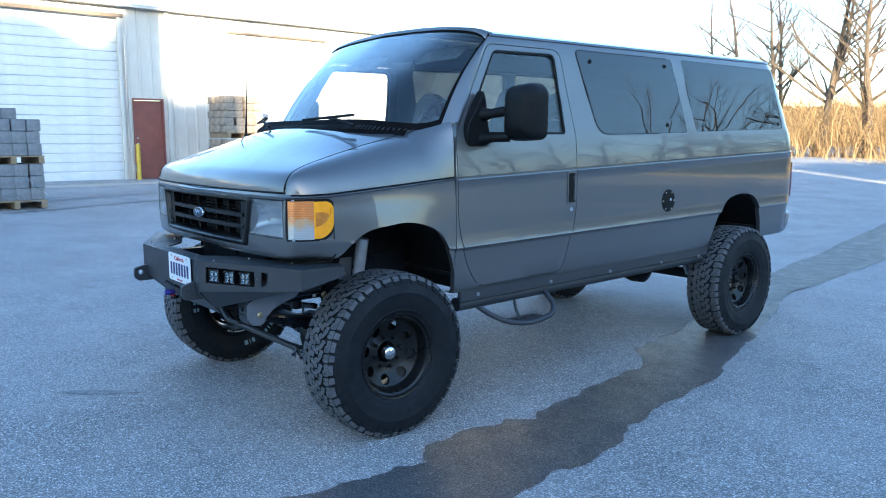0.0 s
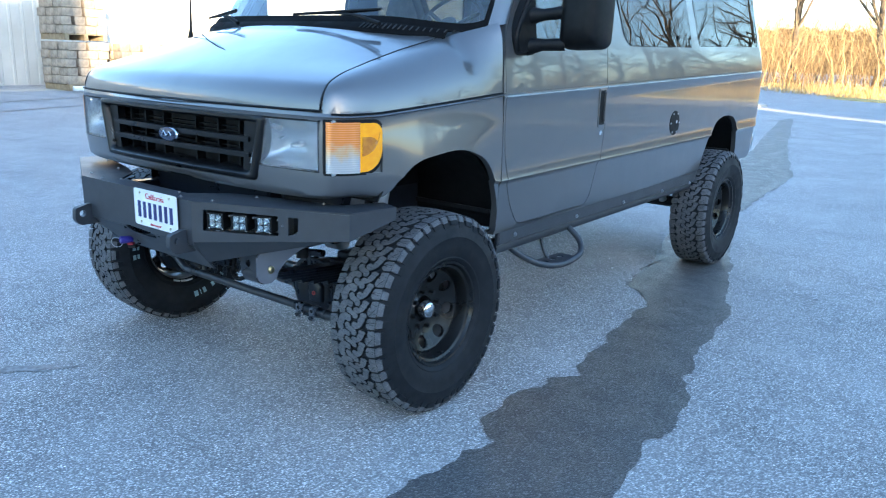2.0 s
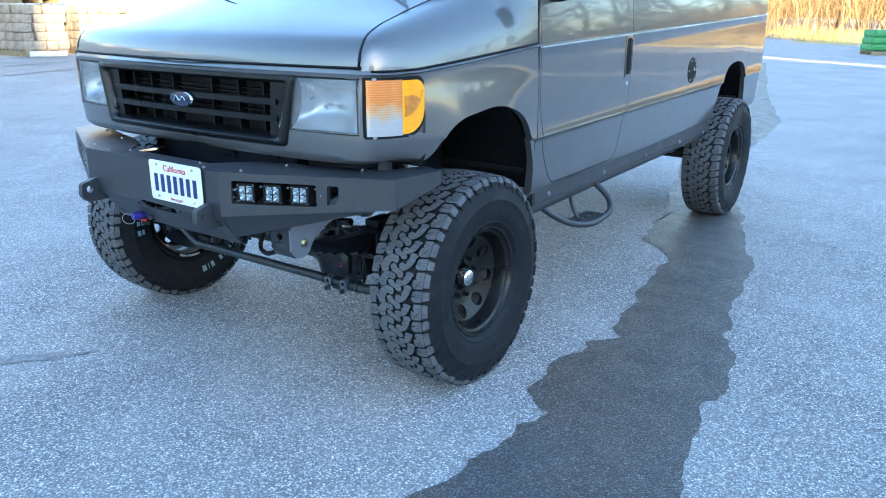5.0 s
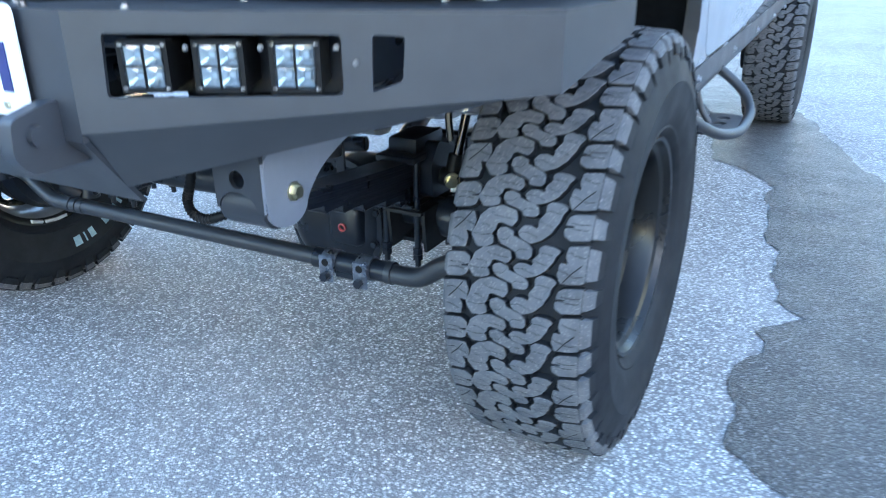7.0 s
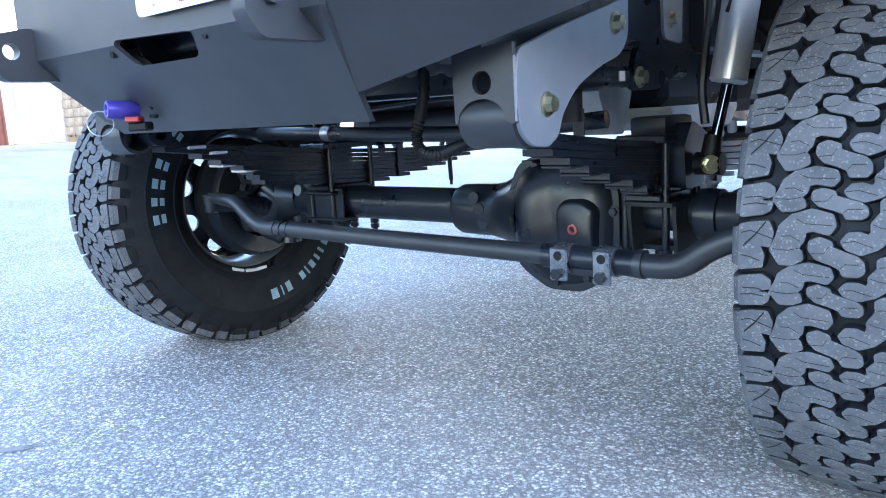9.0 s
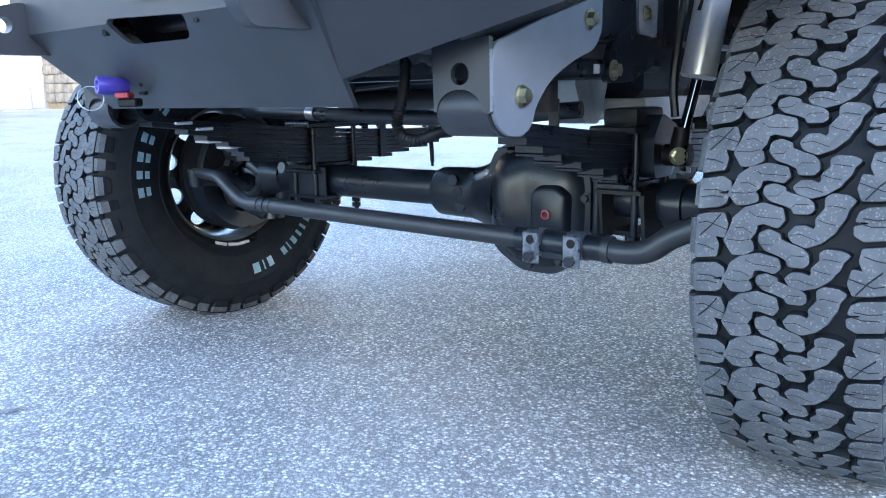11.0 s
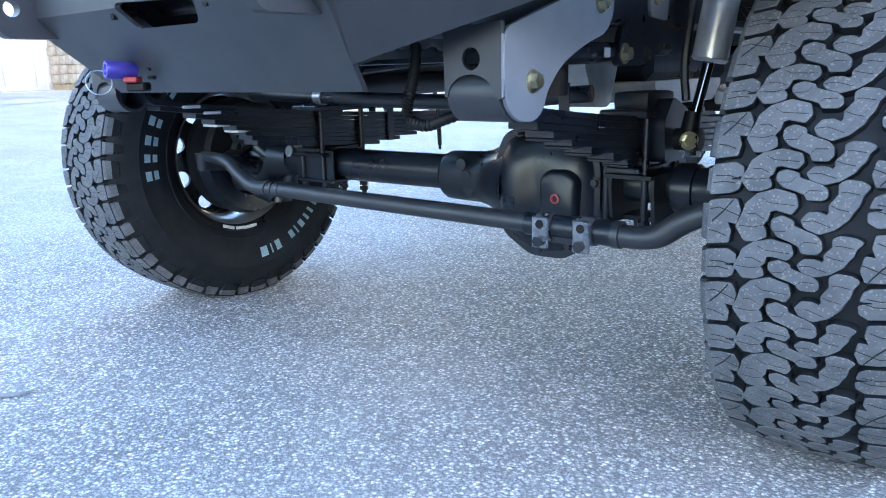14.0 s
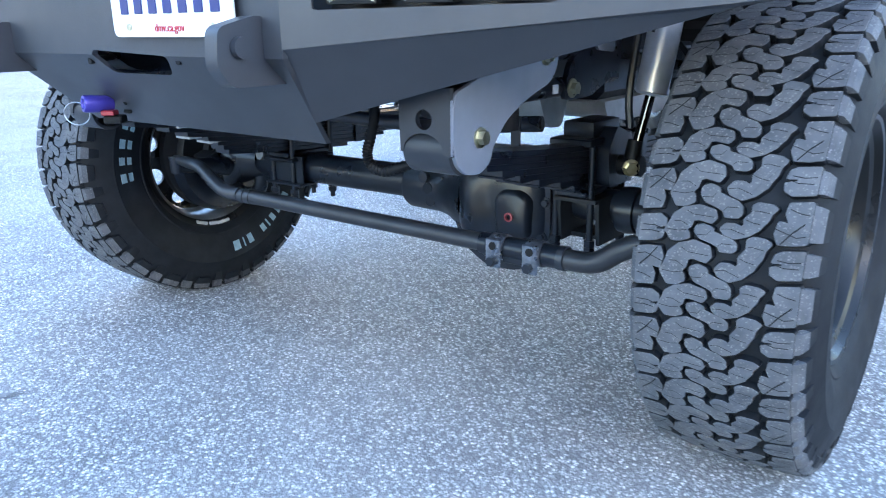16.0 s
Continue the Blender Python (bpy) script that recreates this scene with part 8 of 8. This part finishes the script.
def bare_tree(seed, m, height=12.0, label="tall bare tree with pale sunlit bark", depth=5):
    rnd = random.Random(seed)
    tree = thing("tree", label, "tree", m, "bare trees")
    parts = {}
    verts, faces = [], []
    tv, tf = [], []
    p, d = Vector((0, 0, -0.15)), Vector((0.03, 0.02, 1)).normalized()
    r0, segs, ring = height * 0.017, 10, None
    heads = []
    for k in range(segs + 1):
        rr = r0 * (1 - 0.8 * k / segs) * (1.35 if k == 0 else 1)
        f = frame_of((0, 0, 0), d)
        cur = []
        for i in range(8):
            q = 2 * math.pi * i / 8
            cur.append(len(tv))
            tv.append(tuple(p + f @ Vector((rr * math.cos(q), rr * math.sin(q), 0))))
        if ring:
            for i in range(8):
                tf.append((ring[i], ring[(i + 1) % 8], cur[(i + 1) % 8], cur[i]))
        ring = cur
        heads.append((p.copy(), rr))
        d = (d + Vector((rnd.uniform(-1, 1), rnd.uniform(-1, 1), 0.4)) * 0.09).normalized()
        p = p + d * (height / segs)
    for k in range(3, segs + 1):
        for _ in range(2):
            q, rr = heads[k]
            a = rnd.uniform(0, 2 * math.pi)
            dd = Vector((math.cos(a), math.sin(a), rnd.uniform(0.5, 1.3))).normalized()
            branch(rnd, verts, faces, q, dd, height * rnd.uniform(0.18, 0.36) * (1.15 - 0.05 * k), rr * 0.60, depth - 2, 0.85, 4)
    for name, v, f in (("trunk", tv, tf), ("crown", verts, faces)):
        me = bpy.data.meshes.new(name)
        me.from_pydata(v, [], f)
        mesh_part(name, me, BARK, tree, "", 60)
    return tree


def woods(name, label, x0, y0, x1, y1, h, seed, sticks, depth_m=3.0, solid=True, thin=0.02, rough=0.45, mat=None):
    """Far leafless woods: a dark core with a ragged top and a tangle of stems before it."""
    rnd = random.Random(seed)
    a, b = Vector((x0, y0, 0)), Vector((x1, y1, 0))
    d = (b - a)
    n = Vector((-d.y, d.x, 0)).normalized()
    verts, faces = [], []
    if solid:
        k = int(d.length / 0.7)
        for side in (0, 1):
            base = len(verts)
            for i in range(k + 1):
                t = i / k
                p = a + d * t + n * (depth_m * (0.3 + 0.5 * side)) + n * noise.noise(Vector((t * 31 + seed, side, 0))) * 0.8
                top = h * (1 + rough * (0.5 * noise.noise(Vector((t * d.length * 0.13, seed, side))) + 0.35 * noise.noise(Vector((t * d.length * 0.6, seed, 3 + side))) + 0.25 * noise.noise(Vector((t * d.length * 1.7, seed, 7)))))
                for z in (-0.3, top * 0.5, max(0.5, top)):
                    w = n * noise.noise(Vector((t * 60, z, seed))) * 0.7
                    verts.append(tuple(p + w + Vector((0, 0, z))))
            for i in range(k):
                for j in (0, 1):
                    q = base + i * 3 + j
                    faces.append((q, q + 3, q + 4, q + 1))
    for _ in range(sticks):
        t = rnd.random()
        p = a + d * t + n * rnd.uniform(-0.5, depth_m)
        hh = h * rnd.uniform(0.35, 1.0) * (0.8 + 0.3 * noise.noise(Vector((t * d.length * 0.2, seed, 1))))
        r = thin * rnd.uniform(0.5, 1.4)
        base = len(verts)
        pts, q, g = [], p.copy(), Vector((rnd.uniform(-0.5, 0.5), rnd.uniform(-0.5, 0.5), 1)).normalized()
        for l in range(5):
            pts.append(q.copy())
            q = q + g * hh / 4
            g = (g + Vector((rnd.uniform(-1, 1), rnd.uniform(-1, 1), rnd.uniform(-0.5, 0.3))) * 0.38).normalized()
        for q, rr in zip(pts, (r, r * 0.8, r * 0.6, r * 0.4, r * 0.15)):
            for i in range(3):
                g = 2 * math.pi * i / 3
                verts.append((q.x + rr * math.cos(g), q.y + rr * math.sin(g), q.z))
        for l in range(4):
            for i in range(3):
                faces.append((base + l * 3 + i, base + l * 3 + (i + 1) % 3, base + l * 3 + 3 + (i + 1) % 3, base + l * 3 + 3 + i))
        for _ in range(7):
            l = rnd.randint(0, 3)
            q = pts[l].lerp(pts[l + 1], rnd.random())
            e = q + Vector((rnd.uniform(-1, 1), rnd.uniform(-1, 1), rnd.uniform(-0.1, 0.9))) * hh * 0.30
            base = len(verts)
            rr = r * 0.45
            verts.extend([(q.x - rr, q.y, q.z), (q.x + rr, q.y, q.z), (q.x, q.y + rr, q.z + rr), tuple(e)])
            faces.extend([(base, base + 1, base + 3), (base + 1, base + 2, base + 3), (base + 2, base, base + 3)])
    me = bpy.data.meshes.new(name)
    me.from_pydata(verts, [], faces)
    ob = mesh_part(name, me, mat or (TWIG if not solid else WOODS), None, label, 0)
    return tagged(ob, "", "woods", kind="stuff")


def build_far():
    bm = bmesh.new()
    box(bm, (-30, 94.0, 0.02), (260, 112, 0.10))
    tagged(part("grass_verge", bm, DRYGRASS, None), "dry yellow grass beyond the road", "grass", kind="structure")
    t1 = bare_tree(2, pose(-18.0, 47.5, 0, 0, 0, 20), 14.5)
    t2 = bare_tree(5, pose(-14.6, 46.5, 0, 0, 0, 80), 13.5)
    t3 = bare_tree(9, pose(-22.4, 50.0, 0, 0, 0, 10), 13.0)
    for k, (src, x, y, r, s) in enumerate(((t3, -10.2, 49.5, 130, 1.0), (t1, -29.0, 58.0, 200, 1.0), (t2, -33.5, 60.0, 250, 1.0), (t2, -18.6, 48.2, 300, 1.0), (t3, -5.5, 50.0, 40, 1.05), (t1, 1.0, 54.0, 90, 0.9), (t3, -15.2, 47.3, 75, 0.95), (t1, -22.6, 52.0, 140, 0.9), (t2, -26.0, 54.0, 10, 0.9), (t1, -2.0, 49.0, 200, 0.8))):
        copy_thing(src, pose(x, y, 0, 0, 0, r) @ Matrix.Diagonal((s, s, s, 1)))
    woods("far_woods", "sunlit leafless brown woods beyond the grass", -120, 128, 60, 128, 7.0, 4, 100, 6.0, True, 0.02, 0.30)
    woods("far_saplings", "tangle of sunlit leafless saplings beyond the grass", -95, 119, 45, 119, 13.0, 21, 9500, 9.0, False, 0.055)
    woods("undergrowth", "golden dry brush along the verge", -34, 40.0, 16, 40.0, 0.9, 6, 7500, 6.0, False, 0.012, 0.45, BRUSH)
    woods("sapling_tangle", "leafless saplings and brambles among the roadside trees", -30, 45.5, 14, 45.5, 7.0, 16, 2200, 4.0, False, 0.022)
    woods("roadside_woods", "tall leafless roadside woods beyond the yard", 8, 66, 62, 50, 10.5, 44, 3200, 6.0, False, 0.05)
    # woods on the sunny side, behind the camera, which shade the yard
    for (y0, y1, h, sd, rg) in ((-75.0, -25.3, 13.2, 11, 0.22), (-25.3, -22.9, 11.2, 17, 0.12), (-22.9, 1.3, 8.5, 14, 0.06), (3.6, 16.5, 8.0, 12, 0.1), (35.0, 95.0, 4.5, 13, 0.45)):
        woods("shade_woods", "leafless woods along the sunny side of the yard", 33.0, y0, 33.0, y1, h, sd, int(abs(y1 - y0) * 9), -4.0, True, 0.06, rg)
    for k, (src, x, y, r, s) in enumerate(((t1, 29, -30, 10, 1.05), (t2, 30, -21, 60, 1.1), (t3, 29, -12, 100, 1.1), (t1, 27, 22, 150, 0.20), (t2, 28, 29, 190, 0.24), (t3, 27, 36, 220, 0.26), (t1, 29, 44, 240, 0.30))):
        copy_thing(src, pose(x, y, 0, 0, 0, r) @ Matrix.Diagonal((s, s, s, 1)))
    for k, (src, x, y, r, s) in enumerate(((t1, 12.0, 64, 10, 0.98), (t2, 18, 61, 60, 1.06), (t3, 23, 59, 100, 1.02), (t2, 28, 57, 30, 1.0), (t1, 33, 53, 200, 1.0), (t3, 39, 50, 250, 1.04), (t2, 45, 46, 310, 0.98), (t1, 50, 42, 120, 1.0), (t2, 15, 62, 200, 1.12), (t1, 20, 60, 330, 1.05), (t3, 25.5, 58, 15, 1.18), (t1, 30.5, 55, 75, 1.1), (t2, 36, 52, 140, 1.16), (t3, 42, 48, 190, 1.08), (t1, 47.5, 44, 280, 1.15), (t2, 26, 61, 110, 1.2), (t3, 33, 57, 320, 1.22))):
        copy_thing(src, pose(x, y, 0, 0, 0, r) @ Matrix.Diagonal((1.35 * s, 1.35 * s, s, 1)))
    # hill behind
    bm = bmesh.new()
    rows = []
    for i in range(41):
        x = lerp(-260, 160, i / 40)
        rows.append([Vector((x, 170, -1)), Vector((x, 200, 4 + 3 * noise.noise(Vector((x * 0.02, 0, 2))))), Vector((x, 235, 8 + 5 * noise.noise(Vector((x * 0.012, 5, 2)))))])
    grid(bm, rows)
    woods("hill_trees", "far leafless trees on the hill", -190, 172, 60, 172, 13.0, 31, 5000, 12.0, False, 0.09)
    tagged(part("hill", bm, WOODS, None), "wooded brown hill in the distance", "hill", kind="structure")
    # kerb island and the bags on their pallet
    bm = bmesh.new()
    prism(bm, rounded([(-10.5, 29.0), (-6.2, 26.2), (-5.0, 27.0), (-8.5, 31.5), (-11.5, 33.0)], 0.8, 6), -0.02, 0.13, "Z")
    tagged(part("kerb", bm, CONCRETE, None), "low pale concrete kerb island", "kerb", kind="structure")
    pallet(pose(-0.9, 29.8, 0, 0, 0, 30))
    green = grained("green_bag_fabric", (0.02, 0.16, 0.05), (0.04, 0.26, 0.09), (0.6, 0.8), 6.0, 0.0, 0.4, 60.0, 0.0, 0.01)
    pale = grained("pale_bag_fabric", (0.42, 0.34, 0.36), (0.60, 0.55, 0.56), (0.6, 0.8), 8.0, 0.0, 0.4, 60.0, 0.0, 0.01)
    for k in range(3):
        bm = bmesh.new()
        box(bm, (0, 0, 0.13), (1.25, 0.8, 0.25), None, 0.11, 4)
        b = part("sandbag", bm, green, None, "", 60)
        b.matrix_basis = pose(-0.9 + 0.03 * k, 29.8, 0.14 + 0.24 * k, 0, 0, 28 + 5 * k)
        tagged(b, "plump green fabric sack stacked on a pallet", "sack", "green sacks")
    for k in range(2):
        bm = bmesh.new()
        box(bm, (0, 0, 0.10), (1.1, 0.7, 0.20), None, 0.09, 4)
        b = part("folded_sack", bm, pale, None, "", 60)
        b.matrix_basis = pose(0.35, 29.0 + 0.1 * k, 0.0 + 0.19 * k, 0, 0, 40 + 20 * k)
        tagged(b, "pale pink folded sack lying beside the green ones", "sack", "pale sacks")


build_far()
